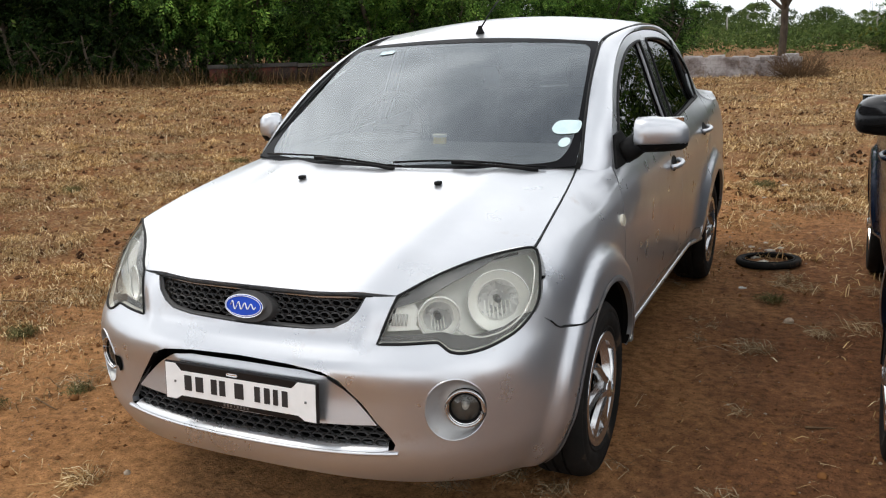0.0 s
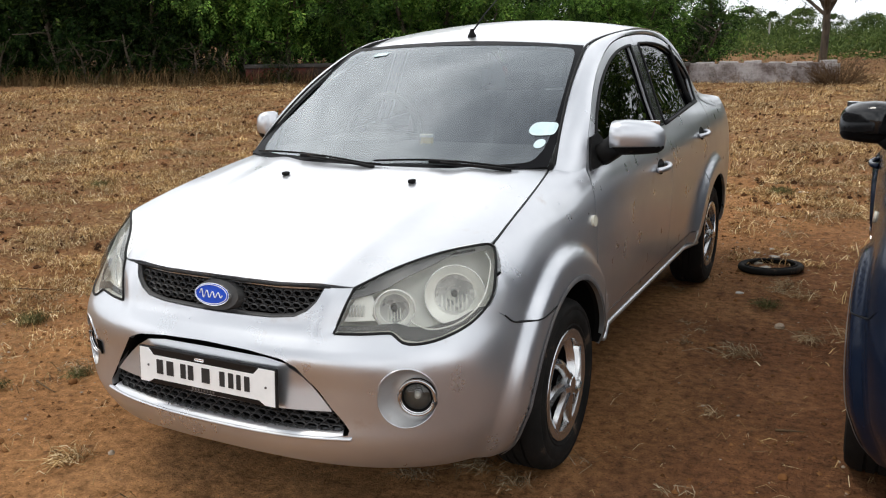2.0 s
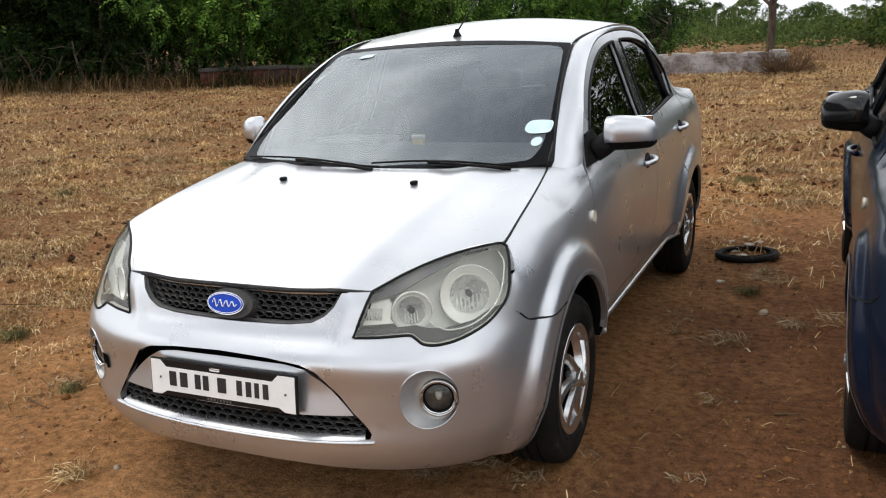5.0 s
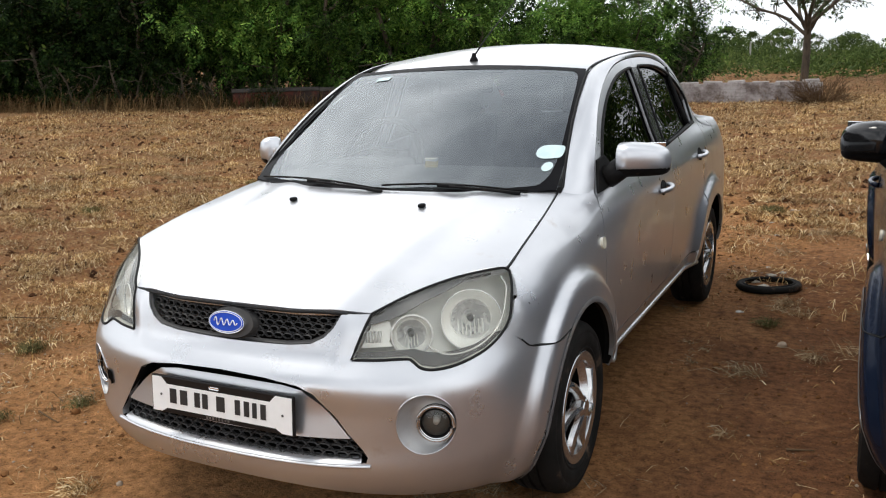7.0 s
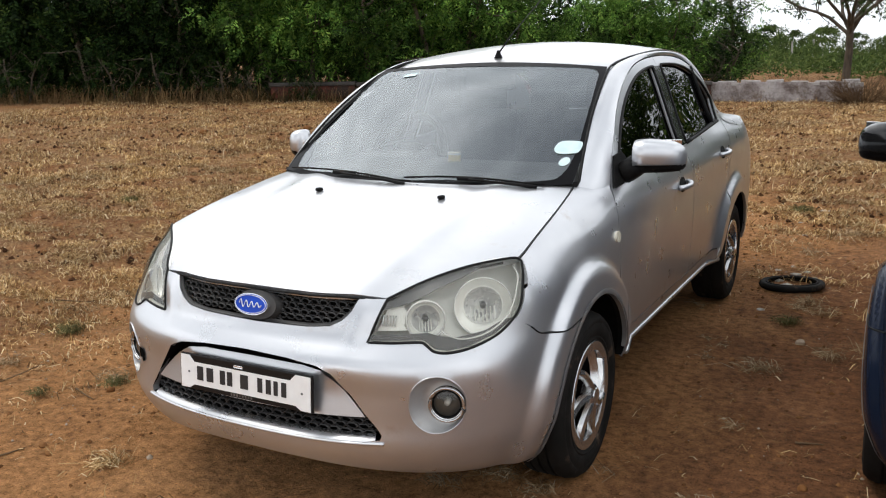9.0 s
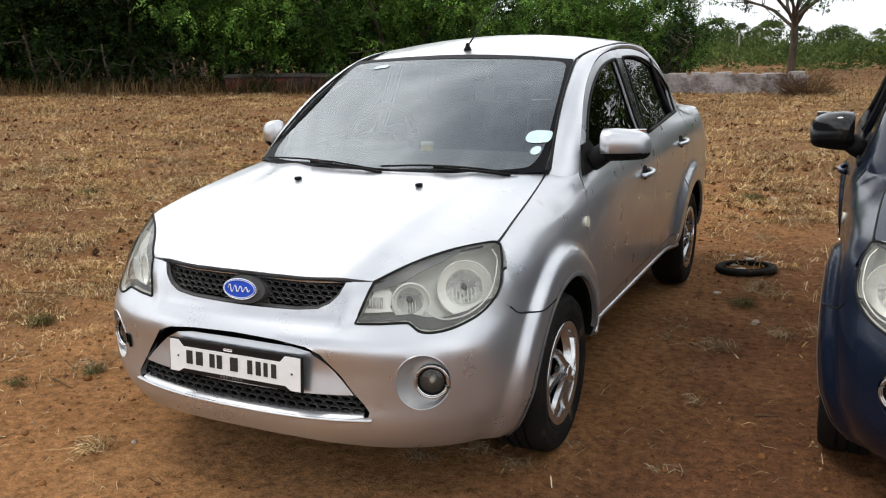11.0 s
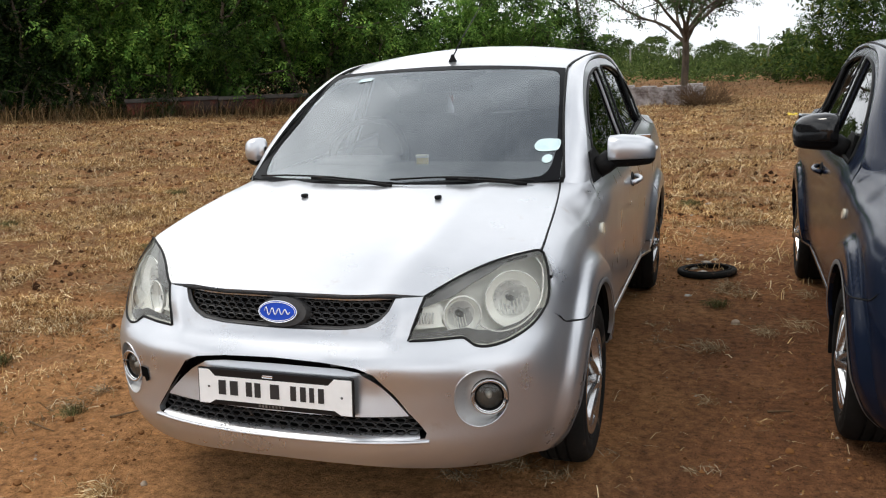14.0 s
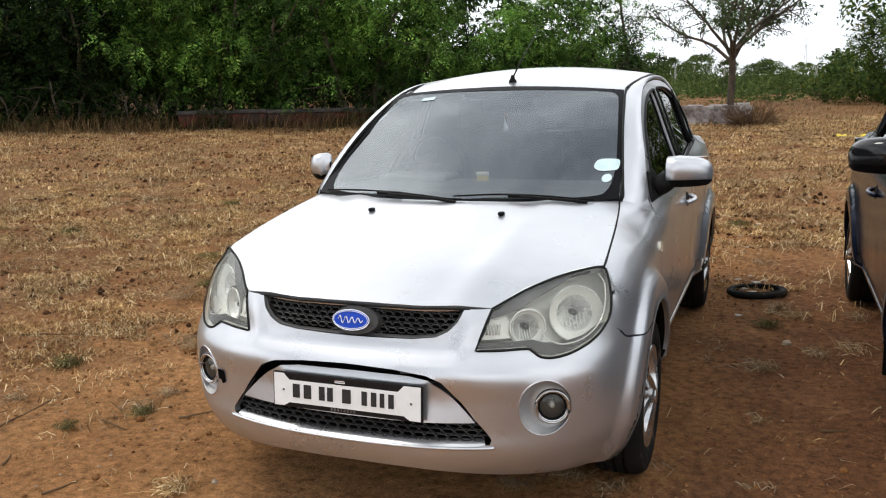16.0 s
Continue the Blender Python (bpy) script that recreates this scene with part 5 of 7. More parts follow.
def furrow(x, y):
    """Loose tilth of the field, smoother where vehicles have pressed it."""
    field = min(max((-x - 1.1) / 0.9, 0), 1) if y < 3.2 else min(max((y - 3.2) / 1.5, 0), 1)
    field = max(field, min(max((-x - 1.1) / 0.9, 0), 1))
    n = noise.noise(Vector((x * 1.1, y * 1.1, 3.1))) * 0.4 + noise.noise(Vector((x * 3.1, y * 3.6, 7.7))) * 0.35 + noise.noise(Vector((x * 8.0, y * 9.0, 1.3))) * 0.22 + noise.noise(Vector((x * 17.0, y * 19.0, 4.3))) * 0.12
    rows = noise.noise(Vector((x * 0.6 + 0.3 * y, y * 2.6, 5.5)))
    crumb = noise.noise(Vector((x * 36.0, y * 39.0, 2.2))) * 0.0030 + max(noise.noise(Vector((x * 11.0, y * 12.0, 8.1))) - 0.12, 0.0) * 0.016
    return n * (0.012 + 0.060 * field) + rows * 0.022 * field + crumb * (0.55 + 0.6 * field)


def ground_z(x, y):
    near = 1.0 if -16 < x < 9 and -7 < y < 26 else 0.0
    return land(x, y) + (furrow(x, y) if near else 0.0)


def soil_material():
    m, nt, p = node_mat("red_soil")
    broad = ramp(nt, noise_tex(nt, 0.55, 6, 0.62), [(0.30, (0.31, 0.142, 0.052)), (0.52, (0.42, 0.205, 0.080)), (0.72, (0.54, 0.285, 0.125))])
    grain = ramp(nt, noise_tex(nt, 22.0, 5, 0.7), [(0.30, (0.42, 0.40, 0.38)), (0.5, (1.0, 1.0, 1.0)), (0.70, (1.5, 1.52, 1.54))])
    col = mix_col(nt, 1.0, broad, grain, "MULTIPLY")
    # chaff strewn over the stubble, thin on the trodden lane
    tc = nt.nodes.new("ShaderNodeTexCoord")
    sep = nt.nodes.new("ShaderNodeSeparateXYZ")
    nt.links.new(tc.outputs["Object"], sep.inputs["Vector"])
    def step(out, a, b):
        mr = nt.nodes.new("ShaderNodeMapRange")
        mr.inputs["From Min"].default_value, mr.inputs["From Max"].default_value = a, b
        mr.interpolation_type = "SMOOTHSTEP"
        nt.links.new(out, mr.inputs["Value"])
        return mr.outputs["Result"]
    # ragged borders between the soil tones
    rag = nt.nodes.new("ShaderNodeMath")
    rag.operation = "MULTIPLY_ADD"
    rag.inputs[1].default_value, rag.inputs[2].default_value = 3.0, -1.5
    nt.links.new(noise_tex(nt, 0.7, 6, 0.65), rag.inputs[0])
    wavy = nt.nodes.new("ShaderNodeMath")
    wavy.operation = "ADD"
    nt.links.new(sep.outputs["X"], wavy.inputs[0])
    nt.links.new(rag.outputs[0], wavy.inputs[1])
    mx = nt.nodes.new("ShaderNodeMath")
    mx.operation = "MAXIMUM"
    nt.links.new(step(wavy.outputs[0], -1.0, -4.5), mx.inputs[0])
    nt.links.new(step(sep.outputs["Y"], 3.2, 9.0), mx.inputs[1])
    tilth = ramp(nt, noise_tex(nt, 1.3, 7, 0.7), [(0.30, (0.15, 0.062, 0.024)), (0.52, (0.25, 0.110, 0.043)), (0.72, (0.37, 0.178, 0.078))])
    # darker red between the cars: soil tone with the car's shade painted in
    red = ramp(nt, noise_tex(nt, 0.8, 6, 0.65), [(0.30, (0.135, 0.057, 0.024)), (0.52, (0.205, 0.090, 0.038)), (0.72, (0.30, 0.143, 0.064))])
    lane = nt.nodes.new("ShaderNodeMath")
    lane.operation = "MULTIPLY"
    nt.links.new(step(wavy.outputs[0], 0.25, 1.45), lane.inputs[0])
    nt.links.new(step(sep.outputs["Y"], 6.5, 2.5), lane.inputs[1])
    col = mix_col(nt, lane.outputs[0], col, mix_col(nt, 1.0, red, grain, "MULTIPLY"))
    speck = ramp(nt, noise_tex(nt, 120.0, 3, 0.6), [(0.34, (0.45, 0.43, 0.42)), (0.42, (1.0, 1.0, 1.0)), (0.60, (1.0, 1.0, 1.0)), (0.70, (1.6, 1.55, 1.5))])
    edge = nt.nodes.new("ShaderNodeMath")
    edge.operation = "MULTIPLY_ADD"
    edge.inputs[1].default_value, edge.inputs[2].default_value = 2.2, -1.0
    nt.links.new(noise_tex(nt, 0.9, 4, 0.6), edge.inputs[0])
    part_f = nt.nodes.new("ShaderNodeMath")
    part_f.operation, part_f.use_clamp = "ADD", True
    nt.links.new(edge.outputs[0], part_f.inputs[0])
    nt.links.new(mx.outputs[0], part_f.inputs[1])
    both = nt.nodes.new("ShaderNodeMath")
    both.operation = "MULTIPLY"
    nt.links.new(part_f.outputs[0], both.inputs[0])
    nt.links.new(step(mx.outputs[0], 0.0, 0.35), both.inputs[1])
    col = mix_col(nt, both.outputs[0], col, mix_col(nt, 1.0, tilth, grain, "MULTIPLY"))
    chaff = ramp(nt, noise_tex(nt, 2.2, 7, 0.75), [(0.36, (0, 0, 0)), (0.60, (0.9, 0.9, 0.9))])
    mu = nt.nodes.new("ShaderNodeMath")
    mu.operation = "MULTIPLY"
    nt.links.new(chaff, mu.inputs[0])
    nt.links.new(mx.outputs[0], mu.inputs[1])
    fib = ramp(nt, noise_tex(nt, 42.0, 5, 0.75, stretch=(0.55, 1, 1)), [(0.36, (0.085, 0.042, 0.019)), (0.52, (0.24, 0.145, 0.068)), (0.66, (0.66, 0.47, 0.235))])
    col = mix_col(nt, mu.outputs[0], col, fib)
    col = mix_col(nt, 1.0, col, speck, "MULTIPLY")
    nt.links.new(col, p.inputs["Base Color"])
    p.inputs["Roughness"].default_value = 0.95
    p.inputs["Specular IOR Level"].default_value = 0.15
    relief = nt.nodes.new("ShaderNodeMath")
    relief.operation = "MULTIPLY_ADD"
    relief.inputs[1].default_value = 0.45
    nt.links.new(noise_tex(nt, 85.0, 6, 0.7), relief.inputs[0])
    nt.links.new(noise_tex(nt, 24.0, 8, 0.75), relief.inputs[2])
    add_bump(nt, p, relief.outputs[0], 1.0, 0.042)
    return m


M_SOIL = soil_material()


def island_mat(name, stops, rough=0.9, through_light=0.0, vary=0.35, clump_shade=0.0):
    """For leaves, straw and clods: each piece takes its own tone."""
    m = bpy.data.materials.new(name)
    m.use_nodes = True
    nt = m.node_tree
    p = nt.nodes["Principled BSDF"]
    geo = nt.nodes.new("ShaderNodeNewGeometry")
    col = ramp(nt, geo.outputs["Random Per Island"], stops)
    info = nt.nodes.new("ShaderNodeObjectInfo")
    var = ramp(nt, info.outputs["Random"], [(0.0, (1 - vary,) * 3), (1.0, (1 + vary, 1 + vary * 0.9, 1 + vary * 0.6))])
    col = mix_col(nt, 1.0, col, var, "MULTIPLY")
    # broad random tone; foliage widens it to paint lit sprays and shaded gaps
    tone_shade = ramp(nt, noise_tex(nt, 1.1, 3, 0.6), [(0.36, (0.7 - clump_shade,) * 3), (0.64, (1.25 + clump_shade, 1.22 + clump_shade, 1.1 + clump_shade))])
    col = mix_col(nt, 1.0, col, tone_shade, "MULTIPLY")
    nt.links.new(col, p.inputs["Base Color"])
    p.inputs["Roughness"].default_value = rough
    p.inputs["Specular IOR Level"].default_value = 0.06
    if through_light:
        tl = nt.nodes.new("ShaderNodeBsdfTranslucent")
        nt.links.new(col, tl.inputs["Color"])
        mx = nt.nodes.new("ShaderNodeMixShader")
        mx.inputs[0].default_value = through_light
        nt.links.new(p.outputs[0], mx.inputs[1])
        nt.links.new(tl.outputs[0], mx.inputs[2])
        nt.links.new(mx.outputs[0], nt.nodes["Material Output"].inputs["Surface"])
    return m


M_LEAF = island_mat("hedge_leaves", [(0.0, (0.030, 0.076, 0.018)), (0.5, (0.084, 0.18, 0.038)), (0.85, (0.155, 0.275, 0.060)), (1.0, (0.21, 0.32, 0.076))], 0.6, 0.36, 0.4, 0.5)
# darker copy of the hedge leaves, with the hedge's shade put into its colour
M_LEAFSHADE = island_mat("shaded_hedge_leaves", [(0.0, (0.005, 0.013, 0.004)), (0.5, (0.012, 0.028, 0.008)), (0.85, (0.026, 0.052, 0.013)), (1.0, (0.055, 0.082, 0.020))], 0.6, 0.25, 0.2, 0.4)
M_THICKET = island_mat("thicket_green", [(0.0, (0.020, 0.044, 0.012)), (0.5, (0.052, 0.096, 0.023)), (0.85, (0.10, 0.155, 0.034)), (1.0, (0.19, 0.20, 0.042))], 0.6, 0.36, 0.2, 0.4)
M_LEAF2 = island_mat("lone_tree_leaves", [(0.0, (0.030, 0.060, 0.022)), (0.6, (0.060, 0.105, 0.035)), (1.0, (0.10, 0.15, 0.055))], 0.6, 0.3)
M_SHRUB = island_mat("pale_shrub_leaves", [(0.0, (0.034, 0.058, 0.018)), (0.6, (0.070, 0.112, 0.036)), (1.0, (0.13, 0.17, 0.06))], 0.7, 0.25)
M_STRAW = island_mat("dry_straw", [(0.0, (0.11, 0.060, 0.027)), (0.4, (0.36, 0.225, 0.105)), (0.75, (0.62, 0.45, 0.245)), (1.0, (0.88, 0.75, 0.53))], 0.8, 0.15, 0.1)
M_OLDSTRAW = island_mat("weathered_straw", [(0.0, (0.13, 0.080, 0.044)), (0.5, (0.27, 0.185, 0.11)), (1.0, (0.50, 0.40, 0.28))], 0.85, 0.1, 0.15)
M_DRYGRASS = island_mat("tall_dry_grass", [(0.0, (0.085, 0.052, 0.027)), (0.5, (0.16, 0.105, 0.055)), (1.0, (0.27, 0.19, 0.105))], 0.85, 0.2, 0.15)
M_BRUSH = island_mat("withered_brush", [(0.0, (0.020, 0.018, 0.009)), (0.6, (0.050, 0.042, 0.022)), (1.0, (0.11, 0.088, 0.045))], 0.9, 0.15, 0.1)
M_WEED = island_mat("grey_green_weed", [(0.0, (0.060, 0.058, 0.022)), (0.6, (0.115, 0.110, 0.046)), (1.0, (0.24, 0.20, 0.10))], 0.85, 0.15, 0.1)
M_CLOD = island_mat("soil_clods", [(0.0, (0.11, 0.049, 0.020)), (0.6, (0.17, 0.078, 0.032)), (1.0, (0.24, 0.118, 0.052))], 0.95, 0, 0.1)
# the dark tone of these clods also stands for shade in stubble crevices
M_TILTH = island_mat("dark_clods", [(0.0, (0.035, 0.016, 0.008)), (0.6, (0.085, 0.038, 0.017)), (1.0, (0.20, 0.095, 0.044))], 0.95, 0, 0.1)
M_TWIG = island_mat("twigs", [(0.0, (0.07, 0.042, 0.025)), (1.0, (0.19, 0.125, 0.075))], 0.9, 0, 0.1)
M_BARK = surface("bark", (0.05, 0.038, 0.028), (0.12, 0.092, 0.066), 9.0, 0.95, 0, 0.7, 40, 0.02, stretch=(1, 1, 0.25))
M_REDWALL = surface("red_oxide_wall", (0.15, 0.030, 0.015), (0.23, 0.050, 0.025), 1.6, 0.9, 0, 0.4, 30, 0.01, 0, ((0.035, 0.022, 0.017), 2.0, 0.36, 0.60), grain=0.2)
M_COPING = surface("sooty_coping", (0.03, 0.027, 0.025), (0.075, 0.065, 0.058), 2.0, 0.9, 0, 0.4, 30, 0.01)
def brick_material():
    """Old brick under flaking whitewash that comes off in patches across the wall."""
    m, nt, p = node_mat("whitewashed_brick")
    info = nt.nodes.new("ShaderNodeObjectInfo")
    geo = nt.nodes.new("ShaderNodeNewGeometry")
    def patch(scale, detail, rough):
        nz = nt.nodes.new("ShaderNodeTexNoise")
        nz.inputs["Scale"].default_value, nz.inputs["Detail"].default_value, nz.inputs["Roughness"].default_value = scale, detail, rough
        nt.links.new(geo.outputs["Position"], nz.inputs["Vector"])
        return nz.outputs["Fac"]
    body = ramp(nt, info.outputs["Random"], [(0.0, (0.085, 0.058, 0.045)), (0.5, (0.15, 0.105, 0.08)), (1.0, (0.22, 0.17, 0.135))])
    wash = ramp(nt, patch(2.6, 7, 0.72), [(0.37, (0, 0, 0)), (0.50, (0.92, 0.92, 0.92))])
    soot = ramp(nt, patch(2.4, 6, 0.68), [(0.40, (0.36, 0.31, 0.29)), (0.60, (1, 1, 1))])
    col = mix_col(nt, wash, body, (0.42, 0.39, 0.385))
    col = mix_col(nt, 1.0, col, soot, "MULTIPLY")
    nt.links.new(col, p.inputs["Base Color"])
    p.inputs["Roughness"].default_value = 0.92
    add_bump(nt, p, noise_tex(nt, 50.0, 5, 0.7), 0.6, 0.01)
    return m


M_BRICK = brick_material()
M_MORTAR = surface("pale_mortar", (0.24, 0.215, 0.20), (0.37, 0.345, 0.33), 5.0, 0.95, 0, 0.5, 60, 0.01)
M_STONE = surface("pale_stone", (0.24, 0.175, 0.12), (0.38, 0.30, 0.22), 30.0, 0.85, 0, 0.5, 90, 0.004)
M_YELLOW = surface("yellow_sheet", (0.62, 0.46, 0.02), (0.75, 0.58, 0.04), 6.0, 0.55, 0, 0.3, 20, 0.01)
M_POLE = surface("pale_post", (0.30, 0.29, 0.26), (0.40, 0.385, 0.35), 6.0, 0.85)
M_STEEL = surface("mast_steel", (0.30, 0.31, 0.33), (0.38, 0.39, 0.41), 3.0, 0.7)
M_SCRAP = surface("pale_scrap", (0.34, 0.30, 0.25), (0.56, 0.53, 0.48), 30.0, 0.8)

gx = np.concatenate([np.linspace(-160, -17, 36), np.linspace(-16, -7.1, 80), np.linspace(-7, -3.6, 90), np.linspace(-3.57, 2.3, 250), np.linspace(2.35, 4.5, 40), np.linspace(4.6, 9, 40), np.linspace(10, 160, 36)])
gy = np.concatenate([np.linspace(-90, -7.5, 20), np.linspace(-7, -3.1, 40), np.linspace(-3, -1.6, 30), np.linspace(-1.575, 3.4, 205), np.linspace(3.44, 6, 64), np.linspace(6.1, 14, 120), np.linspace(14.1, 26, 70), np.linspace(27, 90, 40), np.linspace(95, 300, 16)])
verts = [(x, y, ground_z(x, y)) for y in gy for x in gx]
w = len(gx)
faces = [(j * w + i, j * w + i + 1, (j + 1) * w + i + 1, (j + 1) * w + i) for j in range(len(gy) - 1) for i in range(w - 1)]
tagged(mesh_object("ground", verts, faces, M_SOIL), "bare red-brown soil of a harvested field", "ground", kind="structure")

rng = np.random.default_rng(5)


def strew(name, n, region, mat, length, width, lift, label, density=None, upright=0.0):
    """Many thin bent blades on the ground, as one object."""
    xs, ys = [], []
    while len(xs) < n:
        x = rng.uniform(region[0], region[1], 4000)
        y = rng.uniform(region[2], region[3], 4000)
        if density is not None:
            keep = rng.random(4000) < np.array([density(a, b) for a, b in zip(x, y)])
            x, y = x[keep], y[keep]
        xs += list(x)
        ys += list(y)
    verts, faces = [], []
    for x, y in zip(xs[:n], ys[:n]):
        L = rng.uniform(*length)
        a = rng.normal(0.1, 0.55) if rng.random() < 0.6 else rng.uniform(0, 2 * math.pi)
        wd = rng.uniform(*width)
        c, s = math.cos(a), math.sin(a)
        z = ground_z(x, y)
        up = rng.random() < upright
        if up:
            lean = rng.uniform(0.1, 0.9) * L
            tops = [0.0, 0.55 * L, 0.95 * L]
            outs = [0.0, lean * 0.35, lean]
        else:
            r = rng.uniform(0.0, lift)
            tops = [rng.uniform(0.002, 0.010), 0.006 + r, rng.uniform(0.002, 0.014 + r)]
            outs = [-L / 2, 0.0, L / 2]
        bend = rng.uniform(-0.10, 0.10) * L
        b = len(verts)
        for k in range(3):
            ox = outs[k] * c - (bend if k == 1 else 0) * s
            oy = outs[k] * s + (bend if k == 1 else 0) * c
            ww = wd * (1.0 if k < 2 else 0.4)
            tilt = 0.5 * ww
            verts.append((x + ox - s * ww, y + oy + c * ww, z + tops[k]))
            verts.append((x + ox + s * ww, y + oy - c * ww, z + tops[k] + tilt))
        faces += [(b, b + 1, b + 3, b + 2), (b + 2, b + 3, b + 5, b + 4)]
    return tagged(mesh_object(name, verts, faces, mat, smooth=False), label, "straw", kind="stuff")


def straw_map(x, y):
    """Straw lies in drifts over the stubble and thins out on the trodden soil round the cars."""
    if 1.75 < x < 3.3 and -0.4 < y < 4.2 or -0.8 < x < 0.8 and -0.8 < y < 3.5:
        return 0.0
    d = 0.34 + 0.8 * noise.noise(Vector((x * 0.8, y * 0.9, 2.0))) + 1.35 * noise.noise(Vector((x * 3.0, y * 3.8, 5.0))) + 0.45 * noise.noise(Vector((x * 0.9 + 0.5 * y, y * 2.2, 9.5)))
    lane = 0.035 if (x > -1.2 and y < 3.0) else (0.30 if (x > -2.2 and y < 4.6) else 1.0)
    if y < 0.3 and x < -1.2:
        lane = min(lane, 0.10 + 0.45 * min(max((-x - 1.4) / 2.0, 0), 1) * min(max((y + 2.0) / 2.5, 0), 1))
    return max(d, 0.03) * lane


strew("near_straw", 140000, (-7.5, 4.2, -1.9, 6.5), M_STRAW, (0.010, 0.075), (0.0007, 0.0024), 0.030, "dry straw bits scattered over the red soil", straw_map, 0.04)
strew("stubble_straw", 190000, (-15.0, 6.5, 2.2, 21.0), M_STRAW, (0.02, 0.12), (0.0014, 0.0048), 0.05, "golden straw litter covering the stubble field", lambda x, y: straw_map(x, y) * (1.0 if y > 6 or x < -6 else 0.5) * (1.9 if x > 0.3 else 1.0), 0.05)
strew("verge_grass", 5600, (-24.0, -6.5, 5.0, 17.0), M_DRYGRASS, (0.12, 0.48), (0.003, 0.007), 0.12, "tall dry brown grass along the hedge foot",
      lambda x, y: math.exp(-((y - (13.6 + 0.47 * (x + 11.1))) / 0.7) ** 2) * (0.25 + max(0, 1.2 * noise.noise(Vector((x * 0.4, 0, 0))) + (0.45 if x < -12 else 0.0))), 0.55)
strew("wall_brush", 4200, (-16.0, -2.5, 10.0, 19.0), M_BRUSH, (0.10, 0.34), (0.003, 0.008), 0.12, "dark withered brush along the boundary wall foot",
      lambda x, y: math.exp(-((y - (13.95 + 0.47 * (x + 11.1))) / 0.16) ** 2) * (0.35 + max(0, 1.3 * noise.noise(Vector((x * 1.1, 3.0, 0))))), 0.85)
strew("back_grass", 5000, (-3.0, 9.0, 15.0, 30.0), M_DRYGRASS, (0.05, 0.14), (0.004, 0.010), 0.06, "dry grass on the rough ground beyond the field", lambda x, y: 0.5 + 0.5 * noise.noise(Vector((x, y, 0))), 0.35)


def clods(name, n, region, size, mat, label, density):
    verts, faces = [], []
    base = [(0, 0, 1), (0.9, 0, 0.25), (0.28, 0.85, 0.25), (-0.73, 0.53, 0.25), (-0.73, -0.53, 0.25), (0.28, -0.85, 0.25), (0, 0, -0.4)]
    fs = [(0, 1, 2), (0, 2, 3), (0, 3, 4), (0, 4, 5), (0, 5, 1), (6, 2, 1), (6, 3, 2), (6, 4, 3), (6, 5, 4), (6, 1, 5)]
    k = 0
    while k < n:
        x, y = rng.uniform(region[0], region[1]), rng.uniform(region[2], region[3])
        if rng.random() > density(x, y):
            continue
        k += 1
        s = size[0] + (size[1] - size[0]) * rng.random() ** 3
        a = rng.uniform(0, 6.28)
        c, q = math.cos(a), math.sin(a)
        z = ground_z(x, y)
        b = len(verts)
        jit = rng.uniform(0.65, 1.25, (7, 3))
        for (vx, vy, vz), j in zip(base, jit):
            vx, vy, vz = vx * j[0] * s, vy * j[1] * s, vz * j[2] * s * 0.95
            verts.append((x + vx * c - vy * q, y + vx * q + vy * c, z + vz))
        faces += [tuple(b + i for i in f) for f in fs]
    return tagged(mesh_object(name, verts, faces, mat, smooth=False), label, "soil", kind="stuff")


def clod_map(x, y):
    if 1.75 < x < 3.3 and -0.4 < y < 4.2 or -0.8 < x < 0.8 and -0.7 < y < 3.5:
        return 0.0
    d = 0.4 + 0.8 * noise.noise(Vector((x * 0.9, y * 0.9, 9.0)))
    return max(d, 0.05) * (0.35 if x > -1.1 and y < 3 else 1.0)


clods("clods", 30000, (-7, 4, -1.9, 9), (0.002, 0.016), M_CLOD, "crumbs and clods of red soil", clod_map)
strew("chaff", 16000, (-8, 5, -1.9, 10), M_TWIG, (0.02, 0.10), (0.001, 0.003), 0.03, "dark dead stalks mixed into the litter", straw_map, 0.02)
clods("field_clods", 20000, (-14, 6, 1.0, 18), (0.008, 0.040), M_TILTH, "dark lumps of tilled earth in the stubble", lambda x, y: (0.5 + 0.9 * noise.noise(Vector((x * 1.4, y * 1.4, 6.0)))) * (0.0 if x > -1.3 and y < 4.6 else 1.0))
clods("grit", 4500, (-5, 4, -1.9, 6), (0.002, 0.009), M_STONE, "pale grit scattered on the soil", clod_map)


# ---- plants ----
def leaf_cloud(centres, radii, per, size, droop=0.4, flat=0.75):
    """Leaves in loose clumps round the given centres: diamond blades, with drooping sprays."""
    nC = len(centres)
    c = np.repeat(np.array(centres), per, axis=0)
    r = np.repeat(np.array(radii), per)[:, None]
    d = rng.normal(size=(nC * per, 3))
    d /= np.linalg.norm(d, axis=1)[:, None]
    d *= rng.random((nC * per, 1)) ** 0.45
    d[:, 2] *= flat
    p = c + d * r
    out = d + rng.normal(size=d.shape) * 0.5
    out[:, 2] -= droop
    out /= np.linalg.norm(out, axis=1)[:, None]
    side_v = np.cross(out, rng.normal(size=out.shape))
    side_v /= np.linalg.norm(side_v, axis=1)[:, None]
    L = size * rng.uniform(0.6, 1.5, (nC * per, 1))
    W = L * rng.uniform(0.11, 0.21, (nC * per, 1))
    v = np.stack([p, p + out * L * 0.45 + side_v * W, p + out * L, p + out * L * 0.45 - side_v * W], axis=1).reshape(-1, 3)
    f = np.arange(nC * per * 4).reshape(-1, 4)
    return v.tolist(), f.tolist()


